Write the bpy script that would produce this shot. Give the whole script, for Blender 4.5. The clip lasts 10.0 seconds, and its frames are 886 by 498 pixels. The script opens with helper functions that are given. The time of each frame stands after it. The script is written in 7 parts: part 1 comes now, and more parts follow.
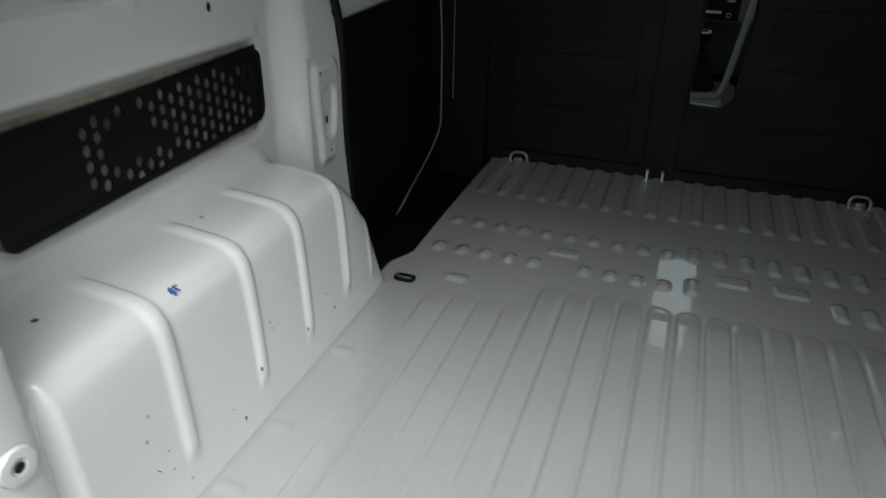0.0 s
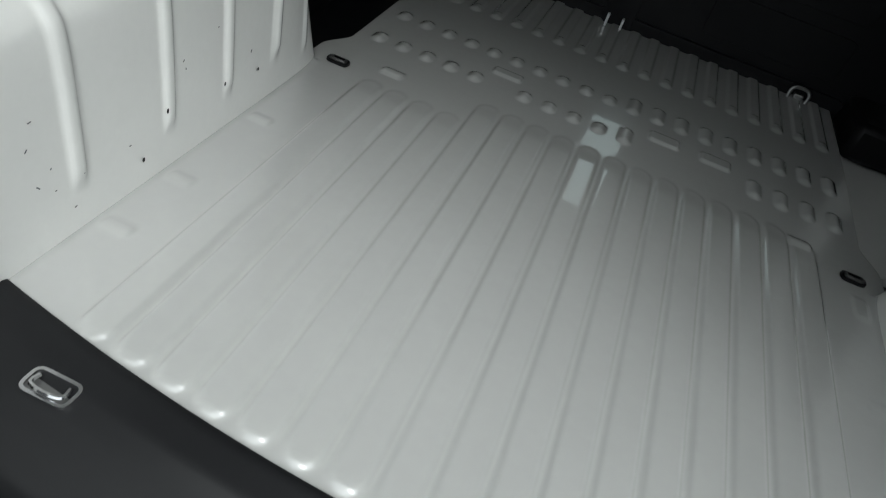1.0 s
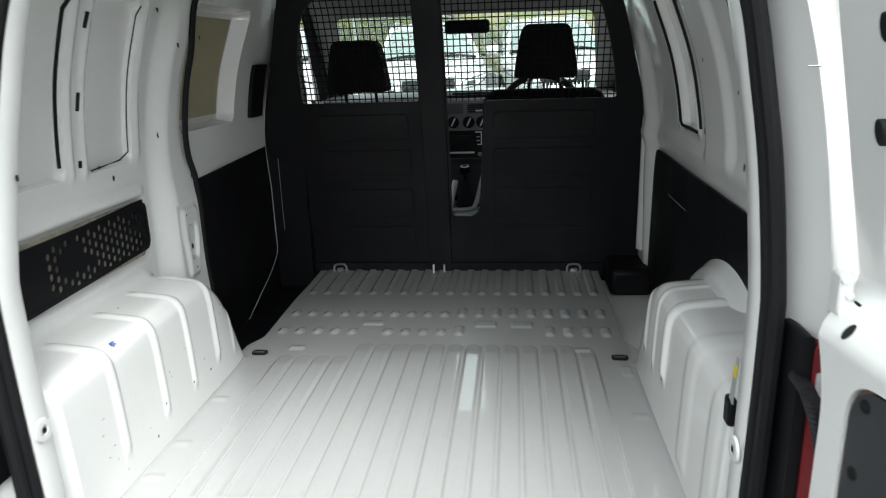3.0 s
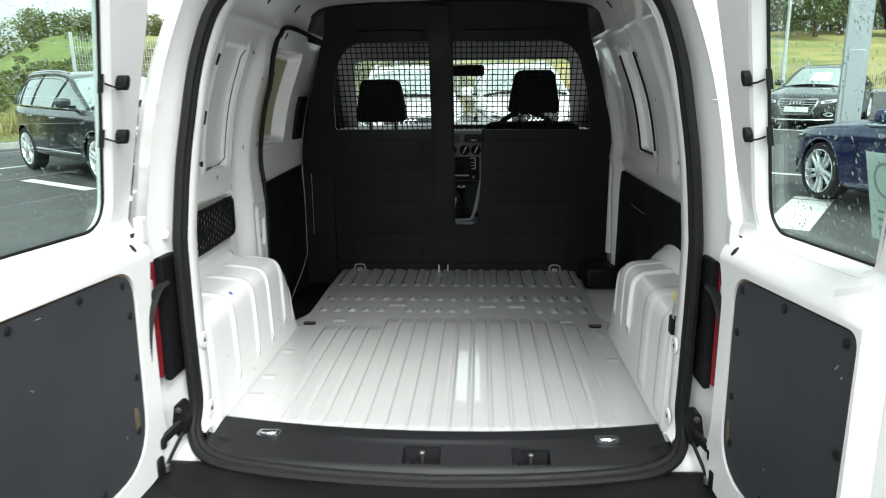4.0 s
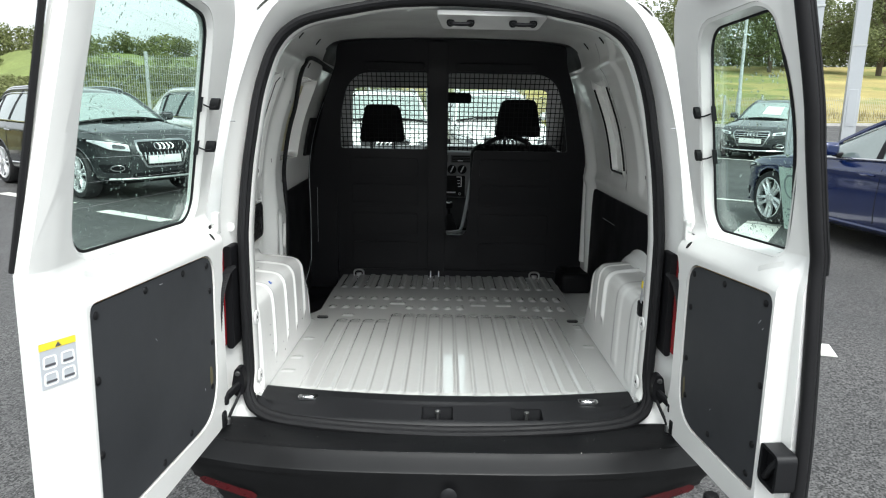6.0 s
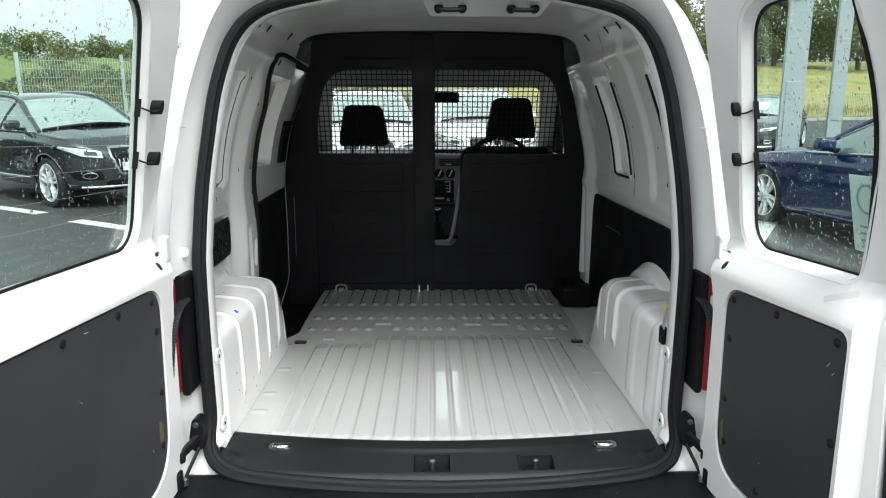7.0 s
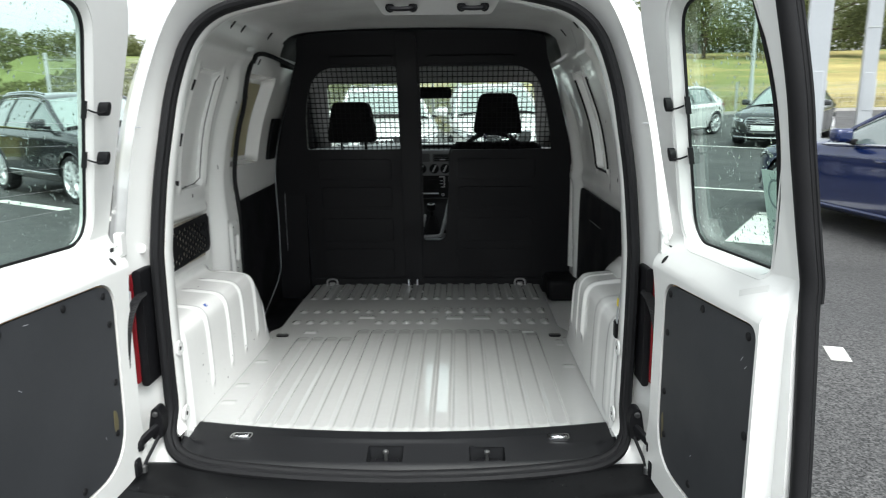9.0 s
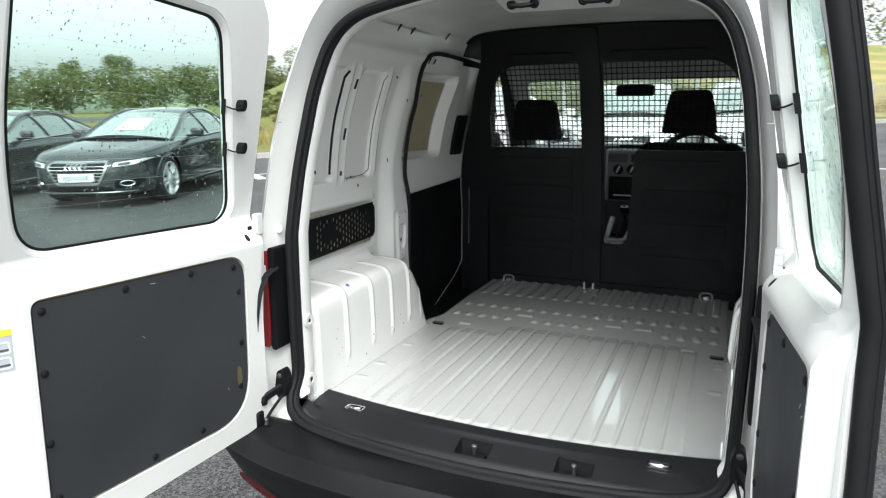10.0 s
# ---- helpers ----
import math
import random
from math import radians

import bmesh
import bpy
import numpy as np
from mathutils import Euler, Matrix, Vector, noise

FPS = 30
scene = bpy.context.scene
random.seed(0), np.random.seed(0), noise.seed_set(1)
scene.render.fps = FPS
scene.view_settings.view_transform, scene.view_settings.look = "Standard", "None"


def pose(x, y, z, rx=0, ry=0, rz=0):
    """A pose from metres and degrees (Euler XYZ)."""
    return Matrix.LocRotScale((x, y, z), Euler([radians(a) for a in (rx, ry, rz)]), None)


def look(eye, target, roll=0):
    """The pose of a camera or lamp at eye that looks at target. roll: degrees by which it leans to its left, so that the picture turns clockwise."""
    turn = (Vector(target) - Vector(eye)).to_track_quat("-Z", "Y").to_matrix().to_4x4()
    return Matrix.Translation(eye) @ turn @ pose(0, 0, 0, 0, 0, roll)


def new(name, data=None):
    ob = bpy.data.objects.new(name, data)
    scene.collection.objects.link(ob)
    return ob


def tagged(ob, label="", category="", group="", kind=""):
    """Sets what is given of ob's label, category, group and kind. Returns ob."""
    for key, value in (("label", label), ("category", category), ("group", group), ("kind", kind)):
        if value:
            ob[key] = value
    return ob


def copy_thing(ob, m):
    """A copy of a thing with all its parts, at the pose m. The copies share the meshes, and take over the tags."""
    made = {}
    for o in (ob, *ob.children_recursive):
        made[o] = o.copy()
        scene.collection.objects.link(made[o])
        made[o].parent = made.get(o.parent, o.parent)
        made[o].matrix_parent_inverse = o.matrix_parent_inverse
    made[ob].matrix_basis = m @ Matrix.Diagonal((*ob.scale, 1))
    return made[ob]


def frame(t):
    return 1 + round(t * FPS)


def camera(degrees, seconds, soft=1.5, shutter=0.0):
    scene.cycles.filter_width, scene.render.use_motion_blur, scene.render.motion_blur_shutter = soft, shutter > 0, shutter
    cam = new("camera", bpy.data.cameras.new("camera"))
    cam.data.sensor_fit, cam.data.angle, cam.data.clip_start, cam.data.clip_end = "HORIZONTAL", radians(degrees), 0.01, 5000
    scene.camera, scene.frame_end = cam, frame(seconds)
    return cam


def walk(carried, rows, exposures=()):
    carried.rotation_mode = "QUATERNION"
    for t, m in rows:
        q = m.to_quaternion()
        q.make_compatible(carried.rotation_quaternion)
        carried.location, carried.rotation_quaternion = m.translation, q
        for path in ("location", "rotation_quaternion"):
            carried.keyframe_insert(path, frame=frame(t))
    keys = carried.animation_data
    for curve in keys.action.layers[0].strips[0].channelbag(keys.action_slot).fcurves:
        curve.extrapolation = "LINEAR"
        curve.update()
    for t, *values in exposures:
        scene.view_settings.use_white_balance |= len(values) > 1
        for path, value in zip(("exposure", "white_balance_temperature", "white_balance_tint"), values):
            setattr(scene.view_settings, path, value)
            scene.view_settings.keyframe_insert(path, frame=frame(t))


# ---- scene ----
import functools
from mathutils.geometry import tessellate_polygon
cam = camera(66.3, 10.0, soft=1.1, shutter=0.3)
PATH = [
    (0, (-0.032, -0.325, 1.341), (-0.62, 1.348, 0.415), 1.0),
    (0.5, (-0.07, -0.252, 1.273), (-0.393, 1.382, 0.166), 9.9),
    (1, (-0.044, -0.322, 1.249), (-0.256, 1.201, -0.03), 19.1),
    (1.5, (0.084, -0.38, 1.339), (-0.263, 1.122, 0.065), 7.0),
    (2, (0.398, -0.544, 1.406), (-0.01, 1.167, 0.453), 6.0),
    (2.5, (0.338, -0.688, 1.446), (-0.06, 1.132, 0.719), 1.1),
    (2.7, (0.29, -0.799, 1.447), (0.021, 1.087, 0.839), -2.1),
    (3.8, (0.148, -1.466, 1.43), (0.034, 0.472, 0.952), -0.1),
    (4, (0.109, -1.582, 1.427), (0.001, 0.367, 0.994), -0.4),
    (4.5, (0.026, -1.821, 1.419), (-0.001, 0.124, 0.956), -1.0),
    (5, (0.013, -1.987, 1.431), (-0.004, -0.025, 1.042), 0.4),
    (5.5, (-0.002, -2.063, 1.423), (-0.019, -0.097, 1.058), 1.1),
    (7, (-0.033, -1.682, 1.43), (0.003, 0.284, 1.066), 0.1),
    (7.5, (-0.031, -1.668, 1.432), (0.022, 0.296, 1.058), 0.1),
    (8, (-0.041, -1.67, 1.428), (0.03, 0.292, 1.047), 0.2),
    (8.5, (0.0, -1.662, 1.431), (0.086, 0.3, 1.05), 0.3),
    (9, (0.164, -1.713, 1.437), (0.118, 0.25, 1.057), -0.5),
    (9.5, (0.344, -1.77, 1.447), (-0.107, 0.135, 1.039), -0.8),
    (10, (0.545, -1.634, 1.435), (-0.222, 0.173, 1.052), -0.0),
]
EXPOSURE = [(0, 0.5, 6200, 3.2), (1.0, 0.40, 6200, 3.2), (1.6, 0.38, 6200, 3.2), (2.1, 0.62, 6200, 3.8), (2.7, 1.22, 6220, 4.8), (4.0, 1.54, 6300, 5.5), (5.0, 1.38, 6300, 5.5), (5.7, 1.34, 6300, 5.5), (6.9, 1.31, 6300, 7.5), (8.4, 1.32, 6300, 7.5), (9.0, 1.38, 6300, 5.5), (10.0, 1.38, 6300, 5.5)]
walk(cam, [(t, look(eye, target, roll)) for t, eye, target, roll in PATH], EXPOSURE)

# ---- light ----
world = bpy.data.worlds.new("overcast_sky")
scene.world = world
world.use_nodes = True
wn = world.node_tree.nodes
wl = world.node_tree.links
sky = wn.new("ShaderNodeTexSky")
sky.sky_type = "NISHITA"
sky.sun_disc = False
sky.sun_elevation = radians(59)
sky.sun_rotation = radians(159)
sky.air_density, sky.dust_density, sky.ozone_density = 1.0, 4.0, 1.0
soft_sky = wn.new("ShaderNodeHueSaturation")
soft_sky.inputs["Saturation"].default_value = 0.14
wl.new(sky.outputs["Color"], soft_sky.inputs["Color"])
wl.new(soft_sky.outputs["Color"], wn["Background"].inputs["Color"])
wn["Background"].inputs["Strength"].default_value = 0.15
sun_data = bpy.data.lights.new("cloud_sun", "SUN")
sun_data.energy = 1.1
sun_data.angle = radians(40)
sun_data.color = (1.0, 0.97, 0.93)
sun = new("cloud_sun", sun_data)
sun.matrix_world = look((2.1, -5.5, 9.7), (0, 0, 0))


# ---- materials ----
def material(name, colour, rough=0.5, metal=0.0, vary=0.12, scale=6.0, bump=0.0, bump_scale=200.0, coat=0.0, spec=0.5, wear=None, island=0.0, coat_rough=0.06, coat_ior=1.5):
    """A procedural surface: two scales of colour variation, roughness variation and fine relief."""
    m = bpy.data.materials.new(name)
    m.use_nodes = True
    nt = m.node_tree
    b = nt.nodes["Principled BSDF"]
    b.inputs["Roughness"].default_value = rough
    b.inputs["Metallic"].default_value = metal
    b.inputs["Coat Weight"].default_value = coat
    b.inputs["Coat Roughness"].default_value = coat_rough
    b.inputs["Coat IOR"].default_value = coat_ior
    b.inputs["Specular IOR Level"].default_value = spec
    tc = nt.nodes.new("ShaderNodeTexCoord")
    big = nt.nodes.new("ShaderNodeTexNoise")
    big.inputs["Scale"].default_value = scale
    big.inputs["Detail"].default_value = 5
    fine = nt.nodes.new("ShaderNodeTexNoise")
    fine.inputs["Scale"].default_value = scale * 17
    fine.inputs["Detail"].default_value = 3
    for n in (big, fine):
        nt.links.new(tc.outputs["Object"], n.inputs["Vector"])
    add = nt.nodes.new("ShaderNodeMath")
    add.operation = "MULTIPLY_ADD"
    add.inputs[1].default_value = 0.35
    nt.links.new(fine.outputs["Fac"], add.inputs[0])
    nt.links.new(big.outputs["Fac"], add.inputs[2])
    ramp = nt.nodes.new("ShaderNodeMapRange")
    ramp.inputs["From Min"].default_value, ramp.inputs["From Max"].default_value = 0.35, 1.0
    ramp.inputs["To Min"].default_value, ramp.inputs["To Max"].default_value = 1 - vary, 1 + vary
    nt.links.new(add.outputs[0], ramp.inputs["Value"])
    mul = nt.nodes.new("ShaderNodeVectorMath")
    mul.operation = "SCALE"
    mul.inputs[0].default_value = colour
    nt.links.new(ramp.outputs[0], mul.inputs["Scale"])
    out = mul.outputs[0]
    if island:
        geo = nt.nodes.new("ShaderNodeNewGeometry")
        ir = nt.nodes.new("ShaderNodeMapRange")
        ir.inputs["To Min"].default_value, ir.inputs["To Max"].default_value = 1 - island, 1 + island
        nt.links.new(geo.outputs["Random Per Island"], ir.inputs["Value"])
        mul2 = nt.nodes.new("ShaderNodeVectorMath")
        mul2.operation = "SCALE"
        nt.links.new(out, mul2.inputs[0])
        nt.links.new(ir.outputs[0], mul2.inputs["Scale"])
        out = mul2.outputs[0]
    if wear:
        spot = nt.nodes.new("ShaderNodeTexNoise")
        spot.inputs["Scale"].default_value = wear[1]
        spot.inputs["Detail"].default_value = 6
        spot.inputs["Roughness"].default_value = 0.7
        nt.links.new(tc.outputs["Object"], spot.inputs["Vector"])
        cut = nt.nodes.new("ShaderNodeMapRange")
        cut.inputs["From Min"].default_value, cut.inputs["From Max"].default_value = wear[2], wear[2] + 0.05
        cut.inputs["To Max"].default_value = wear[3]
        nt.links.new(spot.outputs["Fac"], cut.inputs["Value"])
        mix = nt.nodes.new("ShaderNodeMix")
        mix.data_type = "RGBA"
        mix.inputs["B"].default_value = (*wear[0], 1)
        nt.links.new(cut.outputs[0], mix.inputs["Factor"])
        nt.links.new(out, mix.inputs["A"])
        out = mix.outputs["Result"]
    nt.links.new(out, b.inputs["Base Color"])
    rr = nt.nodes.new("ShaderNodeMapRange")
    rr.inputs["From Min"].default_value, rr.inputs["From Max"].default_value = 0.3, 0.7
    rr.inputs["To Min"].default_value, rr.inputs["To Max"].default_value = rough * 0.8, min(1, rough * 1.2)
    nt.links.new(big.outputs["Fac"], rr.inputs["Value"])
    nt.links.new(rr.outputs[0], b.inputs["Roughness"])
    if bump:
        grain = nt.nodes.new("ShaderNodeTexNoise")
        grain.inputs["Scale"].default_value = bump_scale
        grain.inputs["Detail"].default_value = 4
        nt.links.new(tc.outputs["Object"], grain.inputs["Vector"])
        bn = nt.nodes.new("ShaderNodeBump")
        bn.inputs["Strength"].default_value = bump
        bn.inputs["Distance"].default_value = 0.4 / bump_scale
        nt.links.new(grain.outputs["Fac"], bn.inputs["Height"])
        nt.links.new(bn.outputs[0], b.inputs["Normal"])
    return m


def glass(name, tint, rough=0.0):
    m = bpy.data.materials.new(name)
    m.use_nodes = True
    nt = m.node_tree
    nt.nodes.remove(nt.nodes["Principled BSDF"])
    clear = nt.nodes.new("ShaderNodeBsdfTransparent")
    clear.inputs["Color"].default_value = (*tint, 1)
    shine = nt.nodes.new("ShaderNodeBsdfGlossy")
    shine.inputs["Roughness"].default_value = rough
    face = nt.nodes.new("ShaderNodeLayerWeight")
    face.inputs["Blend"].default_value = 0.5
    power = nt.nodes.new("ShaderNodeMath")
    power.operation = "POWER"
    power.inputs[1].default_value = 4.0
    nt.links.new(face.outputs["Facing"], power.inputs[0])
    fres = nt.nodes.new("ShaderNodeMath")
    fres.operation = "MULTIPLY_ADD"
    fres.inputs[1].default_value, fres.inputs[2].default_value = 0.55, 0.035
    nt.links.new(power.outputs[0], fres.inputs[0])
    mix = nt.nodes.new("ShaderNodeMixShader")
    nt.links.new(fres.outputs[0], mix.inputs["Fac"])
    nt.links.new(clear.outputs[0], mix.inputs[1])
    nt.links.new(shine.outputs[0], mix.inputs[2])
    nt.links.new(mix.outputs[0], nt.nodes["Material Output"].inputs["Surface"])
    return m


WHITE = material("white_paint", (0.80, 0.80, 0.78), 0.22, vary=0.025, scale=3, coat=0.5, bump=0.02, bump_scale=60)
INNER = material("white_inner_paint", (0.820, 0.820, 0.802), 0.222, vary=0.04, scale=4, coat=0.8, bump=0.04, bump_scale=90, wear=((0.28, 0.27, 0.25), 55, 0.80, 0.6))
# same white paint as INNER, darkened: the floor's shade is in the base colour
FLOOR = material("darkened_white_floor_paint", (0.460, 0.461, 0.453), 0.16, vary=0.05, scale=3, coat=1.0, bump=0.015, bump_scale=40, wear=((0.35, 0.35, 0.34), 60, 0.80, 0.5), coat_rough=0.012, coat_ior=2.3)
BLACK = material("black_plastic", (0.0070, 0.0070, 0.0082), 0.5, vary=0.2, scale=5, bump=0.2, bump_scale=700, spec=0.16)
TRIM = material("grained_grey_plastic", (0.0085, 0.0088, 0.0100), 0.48, vary=0.18, scale=4, bump=0.3, bump_scale=900, spec=0.26)
RUBBER = material("black_rubber", (0.0095, 0.0095, 0.0105), 0.6, vary=0.2, scale=10, bump=0.15, bump_scale=400, spec=0.18)
BOARD = material("dark_grey_board", (0.034, 0.036, 0.040), 0.62, vary=0.12, scale=3, bump=0.12, bump_scale=500, spec=0.35, wear=((0.16, 0.16, 0.15), 30, 0.75, 0.6))
# catch panel paint, greyed so its colour holds the shade under the roof
CATCH = material("dimmed_panel_grey", (0.42, 0.42, 0.415), 0.4, vary=0.06, scale=8, bump=0.1, bump_scale=600)
VENTBACK = material("dusty_panel_primer", (0.42, 0.38, 0.31), 0.7, vary=0.7, scale=40)
RAW = material("raw_board_edge", (0.30, 0.20, 0.10), 0.8, vary=0.2, scale=30)
CHROME = material("chrome", (0.75, 0.75, 0.76), 0.15, metal=1.0, vary=0.05, scale=20)
STEEL = material("dull_steel", (0.30, 0.30, 0.30), 0.4, metal=1.0, vary=0.15, scale=30)
BUMPER = material("wet_black_plastic", (0.0052, 0.0054, 0.0060), 0.42, vary=0.3, scale=9, bump=0.25, bump_scale=700, spec=0.26)
DARKRED = material("dark_red_reflector", (0.050, 0.0012, 0.003), 0.3, vary=0.15, scale=60)
GREYINK2 = material("grey_sticker", (0.42, 0.44, 0.47), 0.45, vary=0.06, scale=30)
RED = material("red_lens", (0.17, 0.003, 0.007), 0.12, vary=0.15, scale=30, coat=0.4)
CUP = material("dull_cup_steel", (0.05, 0.05, 0.05), 0.5, metal=0.3, vary=0.15, scale=40)
BEIGE = material("beige_foam", (0.36, 0.33, 0.21), 0.7, vary=0.12, scale=12)
CLOTH = material("black_seat_cloth", (0.004, 0.004, 0.0045), 0.85, vary=0.2, scale=20, bump=0.3, bump_scale=900, spec=0.2)
DASH = material("grey_dashboard_plastic", (0.10, 0.102, 0.106), 0.5, vary=0.15, scale=8, bump=0.2, bump_scale=700)
CONSOLE = material("mid_grey_console_plastic", (0.24, 0.245, 0.25), 0.5, vary=0.12, scale=8, bump=0.2, bump_scale=700)
LINER = material("grey_headlining", (0.36, 0.36, 0.35), 0.9, vary=0.08, scale=20, bump=0.2, bump_scale=500, spec=0.1)
SILVER = material("silver_trim", (0.68, 0.69, 0.70), 0.35, metal=0.3, vary=0.08, scale=20)
PAPER = material("printed_paper", (0.82, 0.82, 0.80), 0.5, vary=0.03, scale=20)
YELLOW = material("yellow_print", (0.75, 0.60, 0.04), 0.5, vary=0.05, scale=20)
INK = material("dark_print", (0.08, 0.08, 0.09), 0.5, vary=0.1, scale=20)
GREYINK = material("grey_print", (0.38, 0.39, 0.41), 0.5, vary=0.1, scale=20)
BLUE_INK = material("blue_marker", (0.03, 0.09, 0.36), 0.5, vary=0.2, scale=60)
STAIN = material("dried_yellow_smear", (0.11, 0.095, 0.045), 0.6, vary=0.35, scale=50)
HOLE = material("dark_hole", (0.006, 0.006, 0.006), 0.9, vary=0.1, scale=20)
GLASS = glass("green_tinted_glass", (0.87, 0.965, 0.93))
CLEAR = glass("windscreen_glass", (0.90, 0.96, 0.93))
DROP = bpy.data.materials.new("rain_drop")
DROP.use_nodes = True
water = DROP.node_tree.nodes["Principled BSDF"]
water.inputs["Transmission Weight"].default_value = 1.0
water.inputs["IOR"].default_value = 1.33
water.inputs["Roughness"].default_value = 0.0
ASPHALT = material("wet_asphalt", (0.0315, 0.0312, 0.0310), 0.58, vary=0.25, scale=0.9, bump=1.0, bump_scale=110)
an = ASPHALT.node_tree
stones = an.nodes.new("ShaderNodeTexVoronoi")
stones.inputs["Scale"].default_value = 130
an.links.new(an.nodes["Texture Coordinate"].outputs["Object"], stones.inputs["Vector"])
grey = an.nodes.new("ShaderNodeRGBToBW")
an.links.new(stones.outputs["Color"], grey.inputs[0])
span = an.nodes.new("ShaderNodeMapRange")
span.inputs["From Min"].default_value, span.inputs["From Max"].default_value = 0.25, 0.85
span.inputs["To Min"].default_value, span.inputs["To Max"].default_value = 0.16, 3.4
an.links.new(grey.outputs[0], span.inputs["Value"])
base = an.nodes["Principled BSDF"].inputs["Base Color"]
mix = an.nodes.new("ShaderNodeVectorMath")
mix.operation = "SCALE"
an.links.new(base.links[0].from_socket, mix.inputs[0])
an.links.new(span.outputs[0], mix.inputs["Scale"])
an.links.new(mix.outputs[0], base)
ROADPAINT = material("road_marking_paint", (0.62, 0.62, 0.58), 0.55, vary=0.18, scale=6, bump=0.5, bump_scale=90, wear=((0.10, 0.10, 0.095), 28, 0.58, 0.85))
GRASS = material("rough_grass", (0.150, 0.150, 0.060), 0.9, vary=0.35, scale=0.35, bump=0.8, bump_scale=12, wear=((0.12, 0.14, 0.04), 0.22, 0.50, 0.75), spec=0.1)
LEAF = material("green_leaves", (0.185, 0.205, 0.088), 0.7, vary=0.25, scale=0.6, island=0.35, spec=0.25)
LEAF2 = material("dark_leaves", (0.155, 0.180, 0.085), 0.7, vary=0.25, scale=0.6, island=0.35, spec=0.25)
for leaf in (LEAF, LEAF2):
    # light shines through the thin leaves
    ln = leaf.node_tree
    lb = ln.nodes["Principled BSDF"]
    thin = ln.nodes.new("ShaderNodeBsdfTranslucent")
    ln.links.new(lb.inputs["Base Color"].links[0].from_socket, thin.inputs["Color"])
    both = ln.nodes.new("ShaderNodeMixShader")
    both.inputs["Fac"].default_value = 0.45
    ln.links.new(lb.outputs[0], both.inputs[1])
    ln.links.new(thin.outputs[0], both.inputs[2])
    ln.links.new(both.outputs[0], ln.nodes["Material Output"].inputs["Surface"])
STRAW = material("dry_grass_blades", (0.24, 0.20, 0.075), 0.85, vary=0.3, scale=0.8, island=0.45, spec=0.2)
BARK = material("bark", (0.09, 0.07, 0.05), 0.9, vary=0.3, scale=5, bump=0.6, bump_scale=40)
GALV = material("galvanised_steel", (0.46, 0.48, 0.47), 0.45, metal=0.5, vary=0.12, scale=4)
COLUMN = material("pale_grey_steel_paint", (0.36, 0.38, 0.40), 0.45, vary=0.06, scale=1.5)
CONCRETE = material("kerb_concrete", (0.36, 0.35, 0.33), 0.8, vary=0.2, scale=5, bump=0.4, bump_scale=80)
MEADOW = material("dry_meadow_grass", (0.275, 0.238, 0.100), 0.9, vary=0.35, scale=0.25, bump=0.8, bump_scale=10, wear=((0.165, 0.190, 0.070), 0.10, 0.50, 0.8), spec=0.1)
# hill greens lightened, distance haze being mixed into the colour
FARHILL = material("hazed_hill_fields", (0.21, 0.25, 0.16), 0.95, vary=0.4, scale=0.012, wear=((0.11, 0.15, 0.10), 0.03, 0.5, 0.9), spec=0.1)
TYRE = material("tyre_rubber", (0.015, 0.015, 0.016), 0.75, vary=0.2, scale=12)
ALLOY = material("alloy_wheel", (0.78, 0.79, 0.80), 0.32, metal=0.55, vary=0.08, scale=12)
# car glass: base colours lightened to carry part of the sky's reflection
CARGLASS = material("dark_car_glass", (0.14, 0.18, 0.165), 0.05, vary=0.15, scale=1.5, coat=1.0, coat_rough=0.02, coat_ior=2.4, spec=0.8)
SCREEN = material("sky_pale_screen_glass", (0.32, 0.40, 0.37), 0.05, vary=0.25, scale=1.2, coat=1.0, coat_rough=0.02, coat_ior=4.6, spec=0.8)
LAMP = material("headlamp_glass", (0.66, 0.68, 0.70), 0.12, vary=0.2, scale=20, coat=0.6)


def paint(name, colour, gloss=1.6):
    return material(name, colour, 0.2, metal=0.25, vary=0.08, scale=2.0, coat=1.0, bump=0.02, bump_scale=40, coat_ior=gloss)


GRAPHITE = paint("graphite_car_paint", (0.030, 0.034, 0.036))
NAVY = paint("navy_blue_car_paint", (0.004, 0.014, 0.072), 1.45)
CARWHITE = paint("white_car_paint", (0.78, 0.78, 0.77))


# ---- mesh helpers ----
def part(name, bm, mat, parent=None, label="", smooth=True, normals=True, data=None):
    """Links a bmesh as one mesh object under a thing or a part."""
    if data is None:
        if normals:
            bmesh.ops.recalc_face_normals(bm, faces=bm.faces)
        data = bpy.data.meshes.new(name)
        bm.to_mesh(data)
        bm.free()
        data.materials.append(mat)
        if smooth:
            for p in data.polygons:
                p.use_smooth = True
            data.set_sharp_from_angle(angle=radians(38))
    ob = new(name, data)
    if parent:
        ob.parent = parent
    if label:
        ob["label"] = label
    return ob


def thing(name, label, category, m=None, group="", kind=""):
    ob = new(name)
    if m is not None:
        ob.matrix_world = m
    return tagged(ob, label, category, group, kind)


def bevelled(ob, width, segments=2, angle=35):
    mod = ob.modifiers.new("bevel", "BEVEL")
    mod.width, mod.segments, mod.limit_method, mod.angle_limit = width, segments, "ANGLE", radians(angle)
    return ob


def box(bm, x0, x1, y0, y1, z0, z1, m=None):
    vs = [bm.verts.new((x, y, z)) for x in (x0, x1) for y in (y0, y1) for z in (z0, z1)]
    for f in ((0, 1, 3, 2), (4, 6, 7, 5), (0, 4, 5, 1), (2, 3, 7, 6), (0, 2, 6, 4), (1, 5, 7, 3)):
        bm.faces.new([vs[i] for i in f])
    if m is not None:
        bmesh.ops.transform(bm, matrix=m, verts=vs)
    return vs


